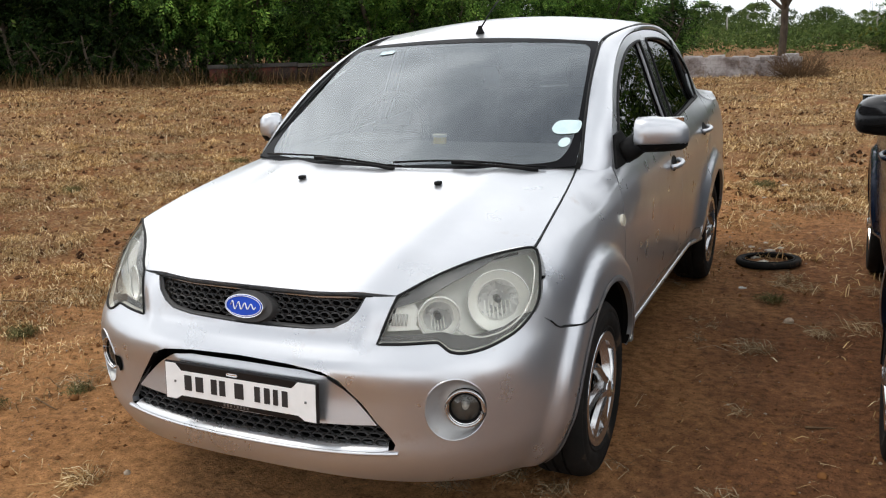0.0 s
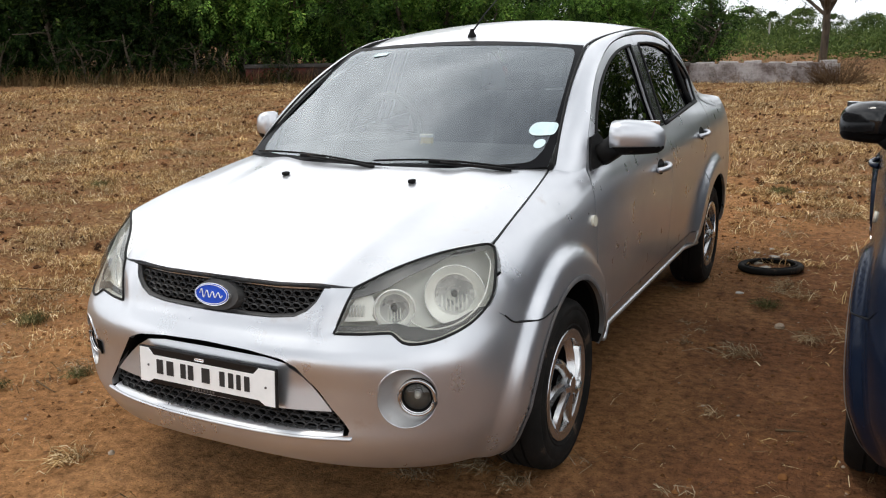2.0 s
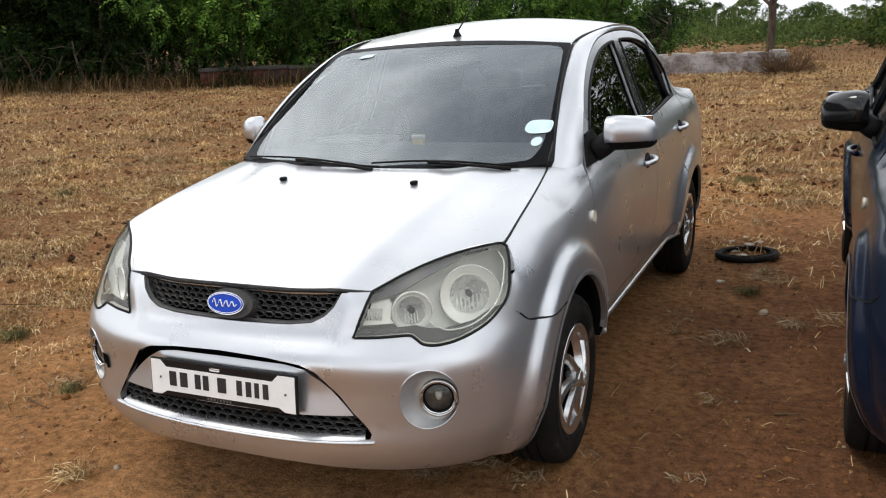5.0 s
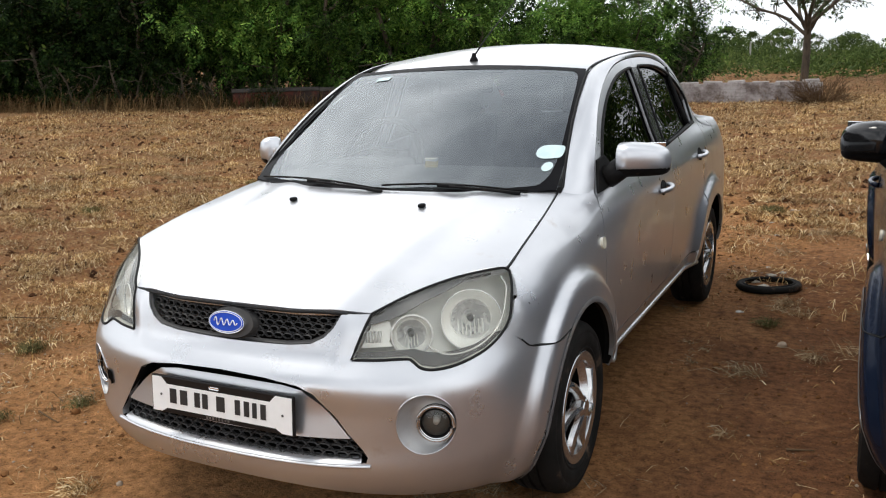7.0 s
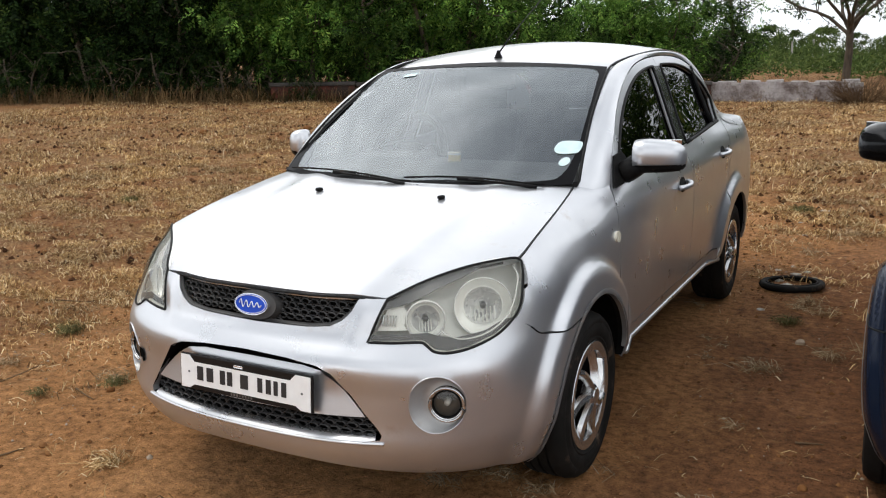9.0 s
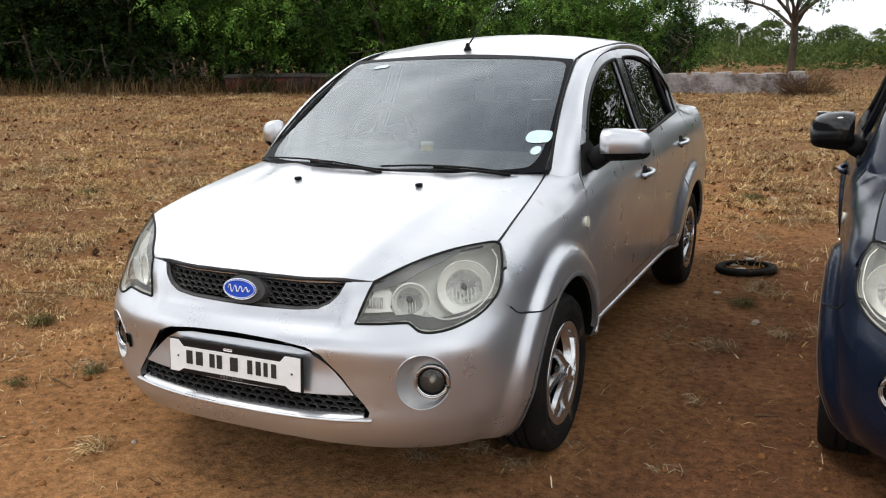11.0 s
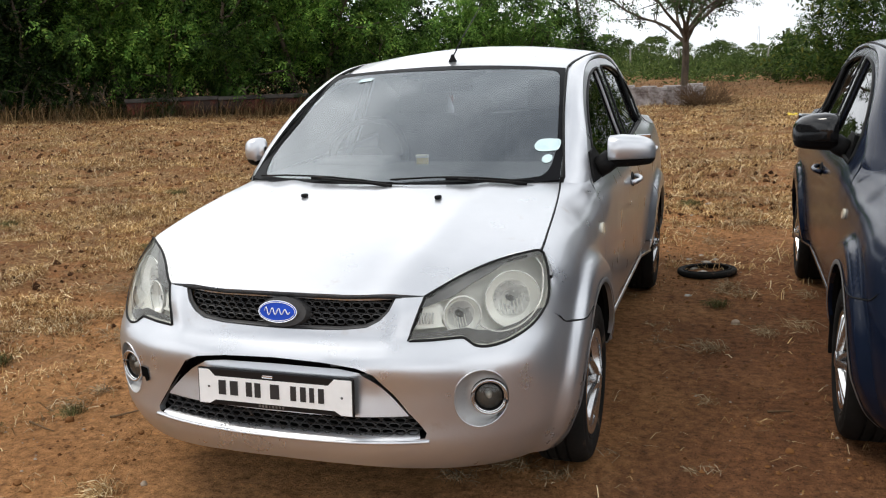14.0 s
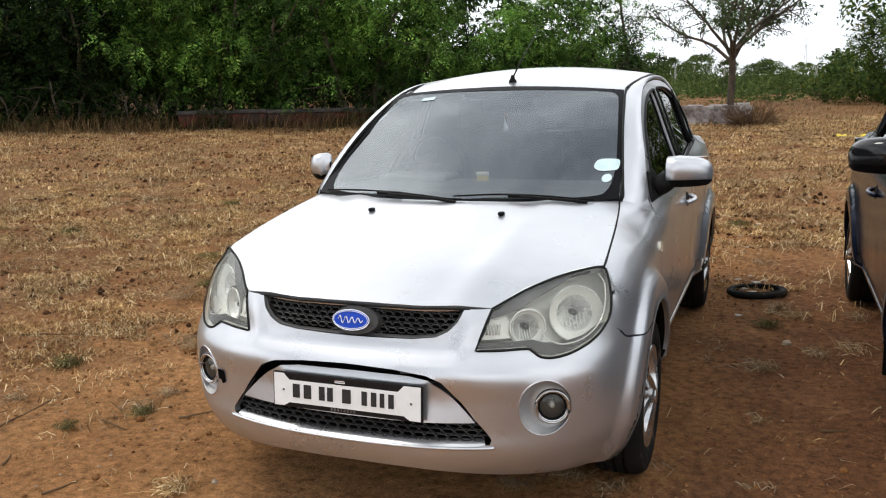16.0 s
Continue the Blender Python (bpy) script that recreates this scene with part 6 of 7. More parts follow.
def leaf_sprays(centres, radii, per, size, droop=0.5, flat=0.8):
    """Feathery sprays round the given centres: each a drooping twig with pairs of narrow leaflets."""
    k = 8
    n = len(centres) * max(per // k, 1)
    c = np.repeat(np.array(centres), n // len(centres), axis=0)
    r = np.repeat(np.array(radii), n // len(centres))[:, None]
    d = rng.normal(size=(n, 3))
    d /= np.linalg.norm(d, axis=1)[:, None]
    start = c + d * np.array((1, 1, flat)) * r * rng.random((n, 1)) ** 0.5 * 0.8
    run = d * 0.9 + rng.normal(size=(n, 3)) * 0.45
    run[:, 2] -= droop * 0.7
    run /= np.linalg.norm(run, axis=1)[:, None]
    across = np.cross(run, rng.normal(size=(n, 3)) * 0.5 + np.array((0, 0, 1.0)))
    across /= np.linalg.norm(across, axis=1)[:, None]
    span = size * rng.uniform(1.6, 3.2, (n, 1))
    quads = []
    for i in range(k):
        t = (i + 0.7) / k
        p = start + run * span * t
        p[:, 2] -= 0.30 * span[:, 0] * t * t
        way = across * (1 if i % 2 else -1) + run * 0.75 + rng.normal(size=(n, 3)) * 0.18
        way[:, 2] -= 0.25
        way /= np.linalg.norm(way, axis=1)[:, None]
        L = size * (1.05 - 0.45 * t) * rng.uniform(0.8, 1.2, (n, 1))
        wide = np.cross(way, np.cross(run, across))
        wide /= np.linalg.norm(wide, axis=1)[:, None]
        quads.append(np.stack([p, p + way * L * 0.5 + wide * L * 0.20, p + way * L, p + way * L * 0.5 - wide * L * 0.20], axis=1))
    v = np.stack(quads, axis=1).reshape(-1, 3)
    return v.tolist(), np.arange(n * k * 4).reshape(-1, 4).tolist()


def limb_mesh(paths):
    """Tapered limbs: (points, r0, r1) each."""
    verts, faces = [], []
    for pts, r0, r1 in paths:
        n, k = len(pts), 7
        b = len(verts)
        for i, p in enumerate(pts):
            p = Vector(p)
            d = (Vector(pts[min(i + 1, n - 1)]) - Vector(pts[max(i - 1, 0)])).normalized()
            u = d.cross(Vector((1, 0.2, 0.1))).normalized()
            q = u.cross(d)
            r = r0 + (r1 - r0) * i / (n - 1)
            for j in range(k):
                a = 2 * math.pi * j / k
                verts.append(p + u * r * math.cos(a) + q * r * math.sin(a))
        for i in range(n - 1):
            for j in range(k):
                faces.append((b + i * k + j, b + i * k + (j + 1) % k, b + (i + 1) * k + (j + 1) % k, b + (i + 1) * k + j))
    return verts, faces


def wander(p, d, length, n, wob):
    pts = [Vector(p)]
    d = Vector(d).normalized()
    for i in range(n):
        d = (d + Vector(rng.normal(size=3)) * wob).normalized()
        pts.append(pts[-1] + d * (length / n))
    return pts


def hedge_tree(height, spread, low, stems=4, per=88, clumps=330, leaf=0.130, mat=None, feathery=True):
    """A many-stemmed thorn tree, leafy nearly to the ground on its sunny side."""
    tree = thing("hedge_tree", Matrix(), "dense dark green thorn tree in a hedge row", "tree", "hedge row")
    paths, tips = [], []
    for s in range(stems):
        a = rng.uniform(0, 6.28)
        p0 = (0.25 * math.cos(a), 0.25 * math.sin(a), -0.1)
        st = wander(p0, (0.35 * math.cos(a), 0.35 * math.sin(a), 1), height * 0.62, 7, 0.12)
        r = rng.uniform(0.045, 0.085)
        paths.append((st, r, r * 0.45))
        for b in range(5):
            q = st[2 + b]
            aa = rng.uniform(0, 6.28)
            br = wander(q, (math.cos(aa), math.sin(aa), 0.55), spread * rng.uniform(0.5, 0.9), 5, 0.22)
            paths.append((br, r * 0.45, 0.012))
            tips += br[2:]
    v, f = limb_mesh(paths)
    mesh_object("trunk", v, f, M_BARK, tree, True)
    cs, rs = [], []
    for i in range(clumps):
        if rng.random() < 0.45:
            t = tips[rng.integers(len(tips))]
            c = np.array(t) + rng.normal(size=3) * 0.25
        else:
            a, e = rng.uniform(0, 6.28), rng.random() ** 0.5
            z = low + (height - low) * rng.random()
            prof = math.sin(math.pi * min(max((z - low) / (height - low), 0.04), 0.97)) ** 0.55
            wobble = 1 + 0.35 * noise.noise(Vector((math.cos(a) * 1.7, math.sin(a) * 1.7, z * 0.8)))
            c = np.array((spread * prof * wobble * e * math.cos(a), spread * prof * wobble * e * math.sin(a), z))
        if c[2] < low * 0.8:
            continue
        cs.append(c)
        rs.append(rng.uniform(0.22, 0.5))
    v, f = (leaf_sprays if feathery else leaf_cloud)(cs, rs, per, leaf, 0.55)
    mesh_object("crown", v, f, mat or M_LEAF, tree, False)
    return tree


protos = [hedge_tree(5.2, 2.0, 0.9), hedge_tree(4.6, 1.9, 0.5, 3), hedge_tree(5.6, 2.2, 1.3, 5, 88, 350), hedge_tree(3.4, 1.5, 0.25, 3, 24, 190, 0.12, M_LEAFSHADE), hedge_tree(5.4, 2.3, 0.5, 3, 26, 300, 0.24, M_LEAFSHADE, False), hedge_tree(5.3, 2.1, 0.6, 4, 72, 340, 0.15, M_LEAFSHADE)]


def on_land(x, y, turn=0.0, scale=1.0, sink=0.03):
    return at(x, y, land(x, y) - sink) @ Matrix.Rotation(turn, 4, "Z") @ Matrix.Scale(scale, 4)


spots = []
for i in range(15):
    t = i / 14
    x = -27 + 23.2 * t
    y = 15.6 + 0.47 * (x + 11.1) + rng.uniform(-0.5, 0.7)
    spots.append((x + rng.uniform(-0.4, 0.4), y, 1.0 if x < -7.5 else 0.62))
for i in range(12):
    x = -27 + 22.5 * i / 11
    spots.append((x + rng.uniform(-0.5, 0.5), 19.0 + 0.47 * (x + 11.1) + rng.uniform(-0.5, 1.0), 1.12 if x < -9 else 0.66))
used = set()
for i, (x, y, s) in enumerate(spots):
    # left trees and back row take the leaves with painted shade
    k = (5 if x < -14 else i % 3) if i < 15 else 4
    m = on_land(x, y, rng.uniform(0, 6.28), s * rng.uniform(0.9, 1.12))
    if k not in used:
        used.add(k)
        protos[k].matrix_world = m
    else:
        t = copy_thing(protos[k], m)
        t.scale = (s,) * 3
# low bushes at the foot of the hedge
first = True
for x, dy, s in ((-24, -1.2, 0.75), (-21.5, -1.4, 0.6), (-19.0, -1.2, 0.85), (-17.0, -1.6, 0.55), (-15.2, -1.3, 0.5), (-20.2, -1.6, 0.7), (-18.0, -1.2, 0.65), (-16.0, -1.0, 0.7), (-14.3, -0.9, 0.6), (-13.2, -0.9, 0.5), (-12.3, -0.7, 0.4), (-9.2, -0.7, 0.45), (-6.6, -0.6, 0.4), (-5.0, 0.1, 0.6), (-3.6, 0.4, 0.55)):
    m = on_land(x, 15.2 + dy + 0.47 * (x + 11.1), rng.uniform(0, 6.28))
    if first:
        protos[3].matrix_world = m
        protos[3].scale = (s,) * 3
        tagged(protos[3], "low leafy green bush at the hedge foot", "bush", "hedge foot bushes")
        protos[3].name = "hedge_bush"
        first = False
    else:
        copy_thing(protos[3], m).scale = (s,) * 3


# added fill bushes behind the wall; they keep light out of hedge gaps
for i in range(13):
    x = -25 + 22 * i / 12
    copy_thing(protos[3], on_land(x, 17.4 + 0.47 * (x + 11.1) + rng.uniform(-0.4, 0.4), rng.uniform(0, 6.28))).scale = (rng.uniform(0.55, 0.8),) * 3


# a second added row, also there to keep the gaps dark
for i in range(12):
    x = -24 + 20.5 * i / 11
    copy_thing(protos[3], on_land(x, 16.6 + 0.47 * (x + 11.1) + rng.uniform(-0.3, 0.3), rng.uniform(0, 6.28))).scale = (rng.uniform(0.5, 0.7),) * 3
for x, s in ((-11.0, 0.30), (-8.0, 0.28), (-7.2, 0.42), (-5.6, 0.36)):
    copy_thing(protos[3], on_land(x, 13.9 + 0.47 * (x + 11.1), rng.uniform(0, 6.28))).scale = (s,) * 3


# boundary wall under the hedge: red rendered panels with a dark coping
def low_wall():
    wall = thing("boundary_wall", Matrix(), "low red-painted boundary wall with a sooty dark coping", "wall", kind="structure")
    a, b = Vector((-12.0, 14.3 + 0.47 * (-0.9))), Vector((-2.6, 14.3 + 0.47 * 8.5))
    n = 5
    ang = math.atan2(b.y - a.y, b.x - a.x)
    L = (b - a).length / n
    for i in range(n):
        c = a.lerp(b, (i + 0.5) / n)
        z = land(c.x, c.y)
        part("wall_panel", box_bm(L - 0.03, 0.18, 0.44, at(c.x, c.y, z + 0.14) @ Matrix.Rotation(ang, 4, "Z"), 0.012, 1), M_REDWALL, wall)
        part("coping", box_bm(L - 0.01, 0.30, 0.09, at(c.x, c.y, z + 0.405 + rng.uniform(-0.015, 0.015)) @ Matrix.Rotation(ang, 4, "Z"), 0.015, 1), M_COPING, wall)
    return wall


low_wall()

# lone open-crowned tree behind the brick wall
def lone_tree():
    tree = thing("lone_tree", on_land(-0.35, 26.6), "open-crowned tree with a bare forked trunk and thin leaves", "tree")
    paths, cs, rs = [], [], []
    trunk = wander((0, 0, -0.1), (0.02, 0, 1), 1.75, 5, 0.03)
    paths.append((trunk, 0.125, 0.105))
    top = trunk[-1]
    for k in range(10):
        a = 2 * math.pi * k / 10 + rng.uniform(-0.3, 0.3)
        up = rng.uniform(0.35, 1.4)
        br = wander(top - Vector((0, 0, 0.12 * (k % 3))), (math.cos(a), math.sin(a), up), rng.uniform(2.6, 3.6), 8, 0.13)
        paths.append((br, 0.060, 0.020))
        for q in range(3, 9):
            for _ in range(3):
                d = (br[min(q + 1, 8)] - br[q - 1]).normalized() + Vector(rng.normal(size=3)) * 0.6
                d.z += 0.15
                tw = wander(br[q], d, rng.uniform(0.5, 1.2), 5, 0.2)
                paths.append((tw, 0.020, 0.006))
                for e in (2, 3, 4, 5):
                    if rng.random() < 0.7:
                        cs.append(np.array(tw[e]))
                        rs.append(rng.uniform(0.12, 0.26))
    v, f = limb_mesh(paths)
    mesh_object("trunk", v, f, M_BARK, tree, True)
    v, f = leaf_cloud(cs, rs, 24, 0.10, 0.3)
    mesh_object("crown", v, f, M_LEAF2, tree, False)


lone_tree()


def upright_tree(m, height, spread, label, clumps=150):
    """A narrow tree whose stem shows through its leaves."""
    tree = thing("field_tree", m, label, "tree")
    paths, cs, rs = [], [], []
    st = wander((0, 0, -0.1), (0, 0, 1), height * 0.95, 8, 0.05)
    paths.append((st, 0.075, 0.02))
    for i in range(clumps):
        q = st[int(rng.integers(1, 9))]
        a = rng.uniform(0, 6.28)
        br = wander(q, (math.cos(a), math.sin(a), 0.5), spread * rng.uniform(0.35, 1.0), 3, 0.2)
        if i % 4 == 0:
            paths.append((br, 0.02, 0.006))
        cs.append(np.array(br[-1]))
        rs.append(rng.uniform(0.18, 0.38))
    v, f = limb_mesh(paths)
    mesh_object("trunk", v, f, M_BARK, tree, True)
    v, f = leaf_sprays(cs, rs, 56, 0.13, 0.4)
    mesh_object("crown", v, f, M_LEAF, tree, False)


upright_tree(on_land(-3.05, 23.6), 4.2, 0.95, "slender leafy tree at the end of the hedge")


def shrub(name, m, w, h, label, mat, clumps=120, leaf=0.12, per=40, group="", feathery=False):
    s = thing(name, m, label, "bush", group)
    paths, cs, rs = [], [], []
    for i in range(9):
        a = rng.uniform(0, 6.28)
        br = wander((0.1 * math.cos(a), 0.1 * math.sin(a), -0.05), (math.cos(a), math.sin(a), 1.0), h * 0.8, 4, 0.2)
        paths.append((br, 0.03, 0.008))
    for i in range(clumps):
        a, e = rng.uniform(0, 6.28), rng.random() ** 0.5
        z = h * (0.06 + 0.94 * rng.random())
        pr = math.cos(0.5 * math.pi * (z / h) ** 1.6) ** 0.6
        wob = 1 + 0.4 * noise.noise(Vector((3 * math.cos(a), 3 * math.sin(a), z)))
        cs.append(np.array((w * pr * wob * e * math.cos(a), w * pr * wob * e * math.sin(a), z)))
        rs.append(rng.uniform(0.12, 0.3) * max(0.6, min(h, 2.0)))
    v, f = limb_mesh(paths)
    mesh_object("stems", v, f, M_BARK, s, True)
    v, f = (leaf_sprays if feathery else leaf_cloud)(cs, rs, per, leaf, 0.3)
    mesh_object("leaves", v, f, mat, s, False)
    return s


# thicket at the field's far corner
big = shrub("thicket_bush", on_land(7.9, 25.6), 3.4, 4.4, "large dark green thicket at the field edge", M_THICKET, 460, 0.17, 56, "thicket", True)
big.scale = (1.45,) * 3
copy_thing(big, on_land(5.0, 28.6, 0.7)).scale = (0.72,) * 3
copy_thing(big, on_land(13.5, 25.0, 2.0)).scale = (1.5,) * 3
copy_thing(big, on_land(17.5, 21.0, 4.0)).scale = (1.45,) * 3
copy_thing(big, on_land(20.0, 16.0, 1.0)).scale = (1.4,) * 3
copy_thing(big, on_land(21.5, 10.0, 3.0)).scale = (1.3,) * 3
# unseen dark-leaved trees added behind the thicket to close its gaps in reflections
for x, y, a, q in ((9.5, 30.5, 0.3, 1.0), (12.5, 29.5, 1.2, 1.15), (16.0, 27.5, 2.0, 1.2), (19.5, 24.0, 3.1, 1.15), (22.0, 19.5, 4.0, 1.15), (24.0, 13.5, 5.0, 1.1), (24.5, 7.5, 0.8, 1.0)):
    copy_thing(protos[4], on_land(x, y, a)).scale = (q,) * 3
mid = shrub("green_shrub", on_land(5.4, 31.0), 1.7, 1.7, "rounded green shrub on the rough ground", M_SHRUB, 110, 0.14, 34, "rough ground shrubs")
mid.scale = (0.7,) * 3
for x, y, s, a in ((3.2, 33.5, 0.9, 1), (1.4, 36, 0.85, 2), (-0.8, 34, 0.7, 3), (-2.4, 37, 0.9, 4), (6.8, 35, 1.2, 5), (-4.2, 40, 1.2, 0.4), (4.0, 42, 1.3, 2.4), (0.4, 45, 1.3, 3.3), (8.6, 42, 1.6, 1.4), (-7.0, 45, 1.6, 2.2), (12, 48, 1.9, 0.2), (2.6, 29.6, 0.6, 0.9), (4.3, 28.3, 0.55, 2.9), (7.0, 29.2, 0.8, 4.4)):
    copy_thing(mid, on_land(x, y, a)).scale = (s * 0.66,) * 3
# low scrub covering the rough ground
cs, rs = [], []
for i in range(2300):
    x, y = rng.uniform(-12, 18), rng.uniform(28.2, 74)
    h = 0.15 + 0.55 * max(0.0, 0.4 + noise.noise(Vector((x * 0.35, y * 0.3, 4.0)))) * (0.6 + y / 60)
    cs.append(np.array((x, y, land(x, y) + h * rng.random())))
    rs.append(rng.uniform(0.25, 0.5) * (0.7 + y / 60))
v, f = leaf_cloud(cs, rs, 30, 0.18, -0.2, 0.6)
tagged(mesh_object("scrub", v, f, M_SHRUB, None, False), "low green scrub covering the rough ground", "scrub", kind="stuff")
# far woods on the skyline
far = shrub("far_tree", on_land(-6, 78, 0, 0.55), 3.6, 4.6, "distant tree on the skyline", M_SHRUB, 70, 0.32, 40, "skyline trees")
for i in range(60):
    a = -34 + i * 1.1 + rng.uniform(-0.8, 0.8)
    d = rng.uniform(66, 92)
    copy_thing(far, on_land(1.2 + d * math.sin(radians(a + 20)), -3 + d * math.cos(radians(a + 20)), rng.uniform(0, 6))).scale = (rng.uniform(0.38, 0.56),) * 3


def dry_bush():
    b = thing("dry_bush", on_land(0.62, 18.0, 0.0, 0.72), "leafless grey-brown dry bush beside the brick wall", "bush")
    paths = []
    for i in range(190):
        a = rng.uniform(0, 6.28)
        br = wander((0.25 * math.cos(a), 0.2 * math.sin(a), 0), (1.1 * math.cos(a), 0.8 * math.sin(a), rng.uniform(0.3, 1.3)), rng.uniform(0.5, 1.15), 5, 0.25)
        paths.append((br, 0.012, 0.004))
        for q in (2, 3, 4):
            paths.append((wander(br[q], Vector(rng.normal(size=3)) + Vector((0, 0, 0.5)), rng.uniform(0.2, 0.45), 3, 0.3), 0.005, 0.002))
    v, f = limb_mesh(paths)
    tagged(mesh_object("brushwood", v, f, M_TWIG, b, False), kind="stuff")


dry_bush()


def mast():
    """A far lattice mast."""
    t = thing("radio_mast", at(7.5, 298, land(7.5, 298) - 0.5) @ Matrix.Diagonal((0.40, 0.40, 0.42, 1)), "thin grey lattice mast on the skyline", "mast")
    for sx, sy in ((-1, -1), (1, -1), (1, 1), (-1, 1)):
        tube("leg", [(sx * 1.6, sy * 1.6, 0), (sx * 0.35, sy * 0.35, 26)], 0.16, M_STEEL, t, 5)
    for i in range(9):
        z = 2.8 * i + 1
        r = 1.6 - 1.25 * z / 26
        tube("brace", [(-r, -r, z), (r, -r, z + 2.2)], 0.1, M_STEEL, t, 4)
    tube("antenna", [(0, 0, 26), (0, 0, 31)], 0.12, M_STEEL, t, 5)


mast()
for x, y, h in ((-3.4, 38.5, 1.1), (-2.7, 40.0, 1.2), (-2.1, 38.0, 0.9), (-1.4, 41.0, 1.1), (2.6, 40.0, 1.1)):
    p = thing("fence_post", at(x, y, land(x, y)), "pale concrete fence post in the scrub", "post", "fence posts")
    part("shaft", box_bm(0.07, 0.07, h + 0.3, at(0, 0, h / 2 - 0.1), 0.01, 1), M_POLE, p)

# things lying between the cars
ring = thing("worn_tyre", at(1.115, 2.90, ground_z(1.115, 2.9) - 0.006), "worn black scooter tyre lying on the soil", "tyre")
loopA = [(0.170 * math.cos(a), 0.170 * math.sin(a), 0.022 + 0.010 * math.sin(a + 2.2)) for a in (2 * math.pi * k / 40 for k in range(40))]
tube("carcass", loopA, 0.021, M_RUBBER, ring, 12, closed=True)
tube("bead", [(x * 0.86, y * 0.86, z + 0.016) for x, y, z in loopA], 0.006, M_RUBBER, ring, 6, closed=True)


def scrap(x, y, r, mat, label, name, thick=0.004):
    o = thing(name, at(x, y, ground_z(x, y)), label, "litter", "litter by the tyre")
    bm = bmesh.new()
    n = 9
    top = [bm.verts.new((r * rng.uniform(0.6, 1.1) * math.cos(6.283 * k / n), 0.7 * r * rng.uniform(0.6, 1.1) * math.sin(6.283 * k / n), thick + rng.uniform(0, 0.5) * r * 0.4)) for k in range(n)]
    c = bm.verts.new((0, 0, thick + 0.3 * r))
    low_v = [bm.verts.new((v.co.x, v.co.y, v.co.z - thick - 0.004)) for v in top]
    for k in range(n):
        bm.faces.new((c, top[k], top[(k + 1) % n]))
        bm.faces.new((top[k], low_v[k], low_v[(k + 1) % n], top[(k + 1) % n]))
    part("sheet", bm, mat, o)


for x, y, r in ((1.02, 3.02, 0.05), (1.10, 3.22, 0.045), (0.98, 3.30, 0.03), (1.16, 3.34, 0.035), (1.06, 3.44, 0.03), (1.22, 3.18, 0.025), (1.08, 2.90, 0.06), (1.0, 4.6, 0.03), (1.06, 5.52, 0.06), (1.02, 2.30, 0.035), (0.92, 5.0, 0.025)):
    scrap(x, y, r * 0.75, M_SCRAP, "crumpled pale scrap of plastic on the soil", "plastic_scrap")


def pebble(x, y, r, mat, label):
    o = thing("stone", at(x, y, ground_z(x, y) + r * 0.35), label, "stone", "loose stones")
    bm = bmesh.new()
    bmesh.ops.create_icosphere(bm, subdivisions=2, radius=r)
    for v in bm.verts:
        v.co *= 1 + 0.35 * noise.noise(v.co * (1.3 / r) + Vector((x, y, 0)))
        v.co.z *= 0.8
    part("rock", bm, mat, o, smooth=True)


pebble(1.298, 1.766, 0.023, M_STONE, "small pale stone on the red soil")
for x, y, r in ((-1.35, -0.2, 0.020), (-1.75, 0.7, 0.022), (-0.95, -1.25, 0.014), (1.485, 0.20, 0.016), (0.968, 0.65, 0.010), (-1.118, -0.722, 0.016), (-1.042, -0.755, 0.013), (-0.666, -0.612, 0.012), (-0.966, -0.233, 0.013), (1.04, 1.39, 0.014), (1.62, -0.55, 0.014), (1.28, -0.62, 0.012), (-2.6, 2.6, 0.03), (-3.9, 1.4, 0.028), (-4.6, 3.8, 0.035), (1.72, -0.95, 0.018), (-0.72, -0.98, 0.013), (-7.4, 9.2, 0.07), (-8.6, 8.0, 0.06)):
    pebble(x, y, r, M_STONE if r == 0.012 else M_CLOD, "loose stone half sunk in the soil")


def tuft(x, y, n, size, mat, label, name="straw_tuft", cat="tuft", lean=0.9):
    o = thing(name, at(x, y, ground_z(x, y)), label, cat, "tufts on the soil")
    paths = []
    verts, faces = [], []
    for i in range(int(n * 1.5)):
        a, L = rng.uniform(0, 6.28), size * rng.uniform(0.3, 1.1)
        k = rng.uniform(0.75 * lean, lean * 1.25)
        rx, ry = rng.normal(0, size * 0.35, 2)
        c, s, wd = math.cos(a), math.sin(a), 0.0011
        b = len(verts)
        curl = rng.normal(0, 0.35) * L
        for t in (0.0, 0.5, 1.0):
            ox, z = k * L * t, L * (1 - k * 0.75) * math.sin(t * 2.3) + 0.003
            oy = curl * t * t
            px, py = rx + ox * c - oy * s, ry + ox * s + oy * c
            verts += [(px - s * wd, py + c * wd, z), (px + s * wd, py - c * wd, z + wd)]
        faces += [(b, b + 1, b + 3, b + 2), (b + 2, b + 3, b + 5, b + 4)]
    tagged(mesh_object("straw" if mat in (M_STRAW, M_OLDSTRAW) else "foliage", verts, faces, mat, o, False), kind="stuff")


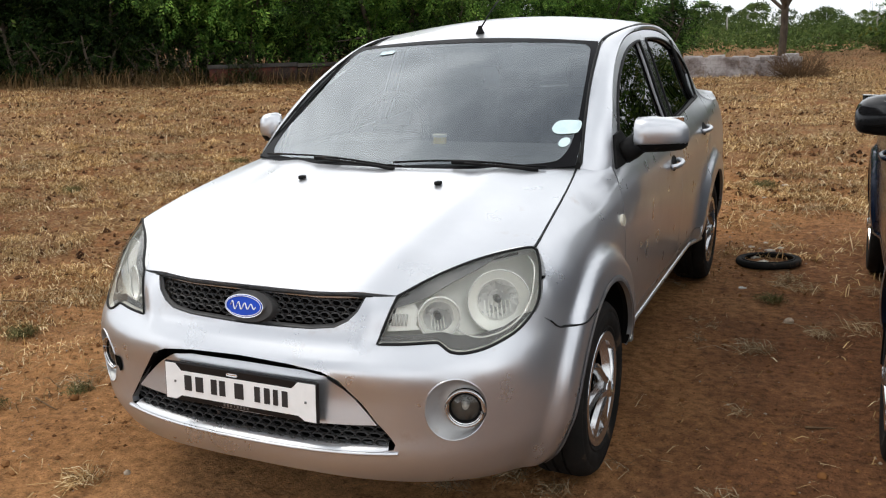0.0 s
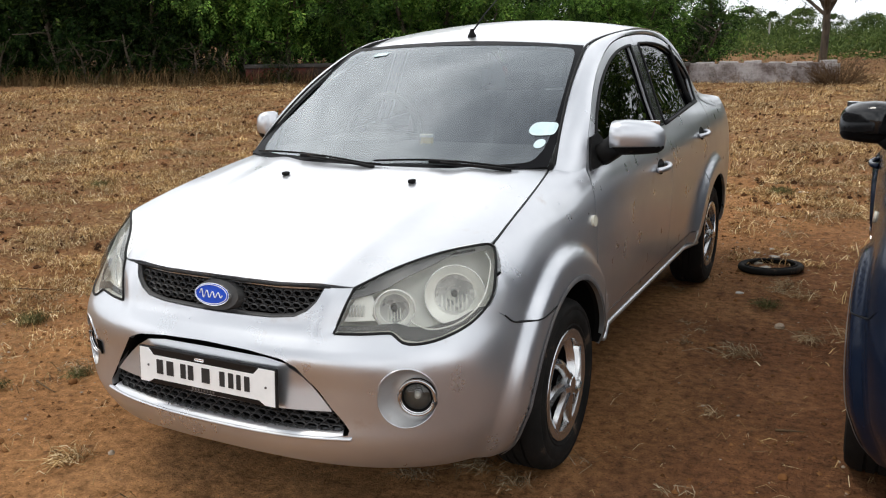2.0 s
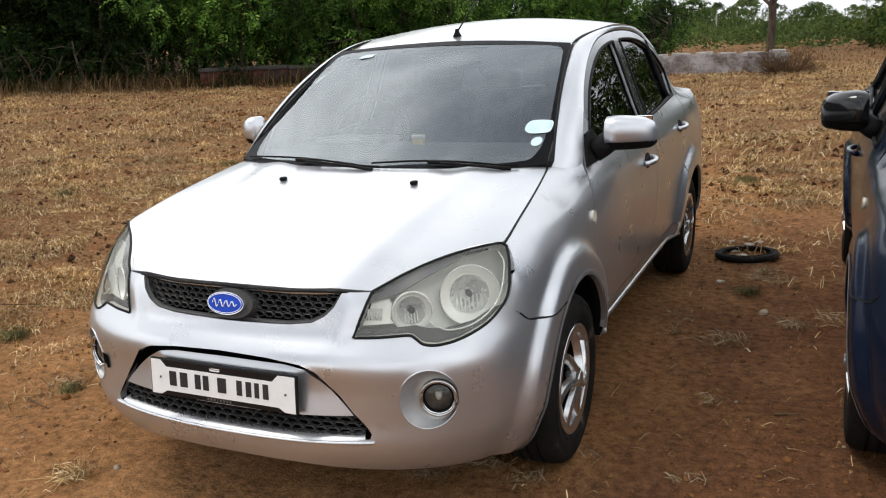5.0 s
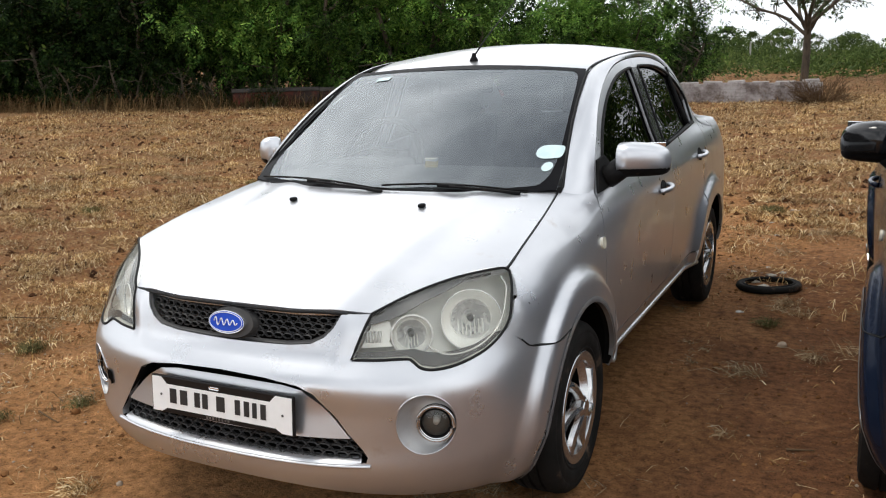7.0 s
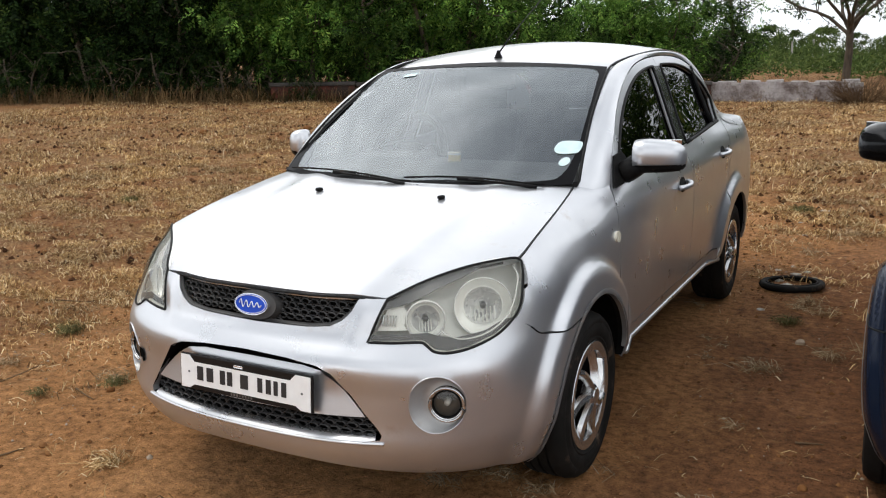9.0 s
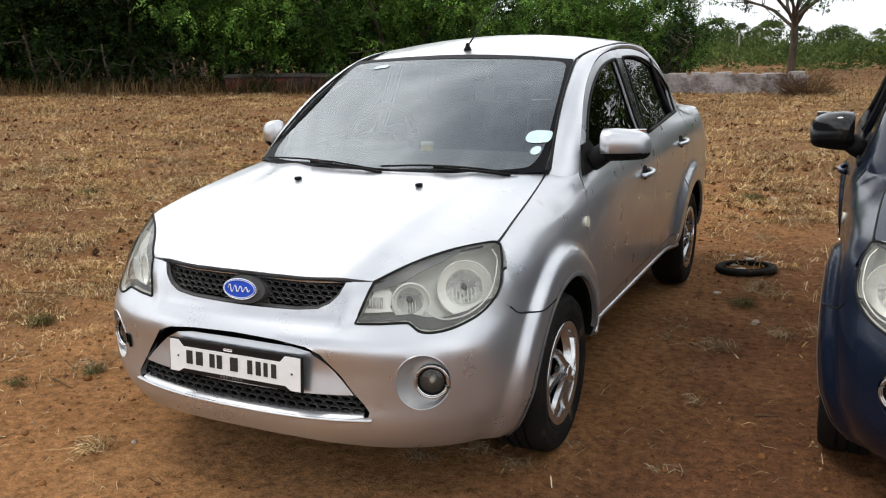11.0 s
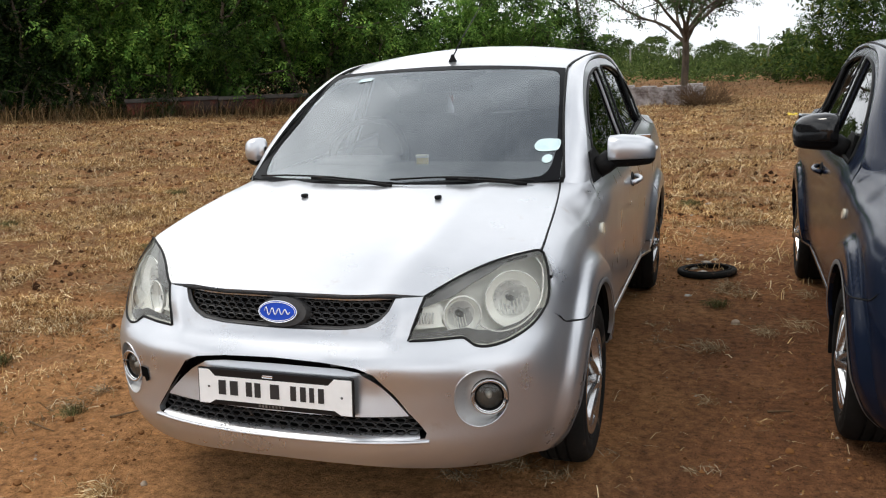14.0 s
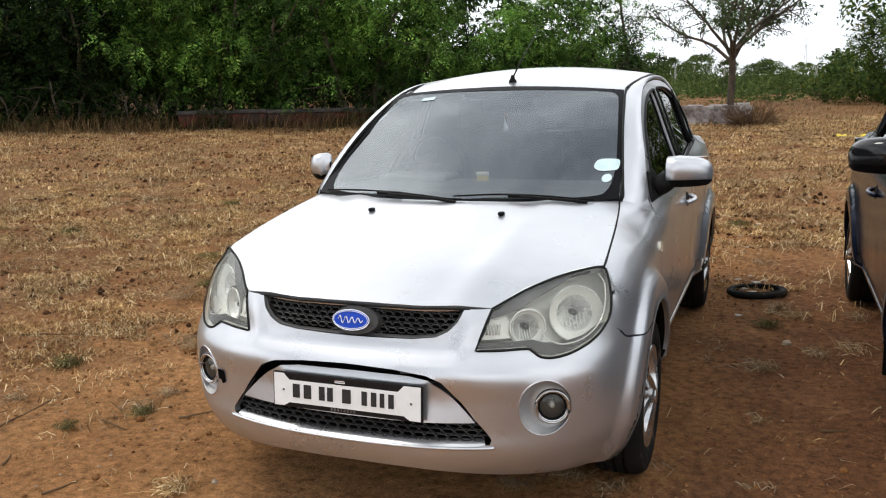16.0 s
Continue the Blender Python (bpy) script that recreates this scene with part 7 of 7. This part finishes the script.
tuft(-0.77, -0.702, 110, 0.085, M_STRAW, "pale tuft of dry straw on bare soil")
for x, y, n, s in ((-1.45, -0.05, 40, 0.10), (1.45, 1.62, 60, 0.12), (1.62, 1.75, 40, 0.12), (1.15, 1.30, 50, 0.10), (0.95, 1.55, 16, 0.08), (1.35, 2.35, 60, 0.10), (1.25, 2.55, 60, 0.10), (1.7, 2.4, 40, 0.12), (0.57, -0.16, 70, 0.09), (0.72, -0.20, 50, 0.07), (0.40, -0.30, 40, 0.07), (0.86, 0.03, 14, 0.07), (1.17, -0.05, 12, 0.05), (1.23, -0.03, 10, 0.05), (1.20, 0.61, 26, 0.07), (1.21, 1.32, 50, 0.08), (0.88, 1.66, 18, 0.06), (0.93, 1.37, 20, 0.05), (1.23, 2.42, 60, 0.09), (0.71, 2.23, 24, 0.06), (-2.12, -0.16, 70, 0.10), (-1.44, 0.12, 50, 0.08), (-1.82, 0.78, 50, 0.09), (-1.95, 0.9, 60, 0.14), (-2.5, 1.6, 70, 0.16), (-1.3, 0.45, 30, 0.10), (1.12, 3.9, 60, 0.14), (1.35, 4.6, 80, 0.16)):
    tuft(x, y, n, s, M_OLDSTRAW, "loose dry straw lying on the soil")
for x, y, n, s in ((-2.26, 0.32, 150, 0.10), (-1.40, -0.12, 90, 0.07), (1.20, 2.10, 120, 0.08), (-1.57, -0.39, 70, 0.06), (0.90, 5.43, 220, 0.12), (-3.2, 2.9, 120, 0.12), (-2.0, 3.9, 120, 0.11), (-5.2, 3.4, 150, 0.13), (-4.6, 5.2, 120, 0.12), (-2.6, 2.0, 110, 0.10)):
    tuft(x, y, n, s, M_WEED, "small grey-green weed growing in the soil", "weed", "weed", 0.7)
# ridges that a tyre's tread has pressed into the bare soil
verts, faces = [], []
for k in range(6):
    off = -0.035 + 0.0145 * k
    for seg in range(5):
        if rng.random() < 0.12:
            continue
        pts = []
        for q in range(6):
            t = (seg + q / 5.2) / 5
            x = -0.965 + 0.112 * t + off + rng.uniform(-0.0015, 0.0015)
            y = -0.235 - 0.53 * t + off * 0.2
            pts.append(Vector((x, y, ground_z(x, y))))
        b = len(verts)
        for p in pts:
            h = rng.uniform(0.0015, 0.0035)
            verts += [p + Vector((-0.0045, 0, -0.002)), p + Vector((0, 0, h)), p + Vector((0.0045, 0, -0.002))]
        faces += [(b + 3 * q + e, b + 3 * q + e + 1, b + 3 * q + e + 4, b + 3 * q + e + 3) for q in range(5) for e in (0, 1)]
tagged(mesh_object("tread_marks", verts, faces, M_SOIL), "tyre tread ridges pressed into bare red soil", "soil", kind="stuff")
# twigs
for x, y, L, a in ((-1.20, -0.13, 0.17, 0.55), (-1.90, -0.45, 0.36, 1.70), (-2.12, -0.70, 0.40, 1.2), (-1.50, -0.26, 0.17, -0.36), (-1.55, -0.75, 0.16, 2.0), (1.55, -0.75, 0.12, 2.4), (-1.2, -0.9, 0.14, 1.2), (1.42, 0.55, 0.10, 0.2), (-2.9, 0.6, 0.4, 0.35)):
    o = thing("twig", at(x, y, ground_z(x, y) + 0.006), "thin dry twig lying on the soil", "twig", "twigs")
    tube("stick", wander((0, 0, 0), (math.cos(a), math.sin(a), 0.02), L, 5, 0.06), 0.005, M_TWIG, o, 6, taper=0.002)
# yellow sheet by the far verge
yz = ground_z(2.55, 15.0)
sheet = thing("yellow_sheet", at(2.55, 15.0, yz), "crumpled yellow plastic sheet lying in the field", "sheet")
verts, faces = [], []
for j in range(5):
    for i in range(15):
        verts.append((-0.34 + 0.05 * i, -0.08 + 0.04 * j, 0.015 + 0.09 * abs(noise.noise(Vector((i * 0.5, j * 0.7, 0)))) * (1 if 0 < j < 4 else 0.2)))
faces = [(j * 15 + i, j * 15 + i + 1, (j + 1) * 15 + i + 1, (j + 1) * 15 + i) for j in range(4) for i in range(14)]
mesh_object("folds", verts, faces, M_YELLOW, sheet, False)

# ---- whitewashed brick wall at the back of the field, brick by brick ----
wall = thing("wall_back", at(-1.75, 18.4, land(-1.75, 18.4) - 0.05), "low crumbling whitewashed brick wall at the back of the field", "wall", kind="structure")
part("core", box_bm(4.7, 0.17, 0.47, at(0, 0.01, 0.235), 0.01, 1), M_MORTAR, wall)
for k in range(9):
    part("wall_top", box_bm(rng.uniform(0.32, 0.5), rng.uniform(0.18, 0.28), rng.uniform(0.04, 0.09), at(-2.1 + 0.525 * k, 0.08, 0.475 + rng.uniform(-0.01, 0.03)) @ Matrix.Rotation(rng.uniform(-0.05, 0.05), 4, "Y"), 0.015, 1), M_MORTAR, wall, "worn pale mortar cap")
bmx = box_bm(0.230, 0.05, 0.0745, None, 0.004, 1)
brick_me = bpy.data.meshes.new("brick")
bmx.to_mesh(brick_me)
bmx.free()
brick_me.materials.append(M_BRICK)
for r in range(6):
    for c in range(20):
        x = -2.28 + 0.235 * c + (0.117 if r % 2 else 0.0)
        if x > 2.3 or (r > 4 and rng.random() < 0.08):
            continue
        b = new("brick", brick_me)
        b.parent = wall
        b.matrix_local = at(x, -0.085 + rng.uniform(-0.006, 0.004), 0.065 + 0.078 * r) @ Matrix.Rotation(rng.uniform(-0.02, 0.02), 4, "Z")
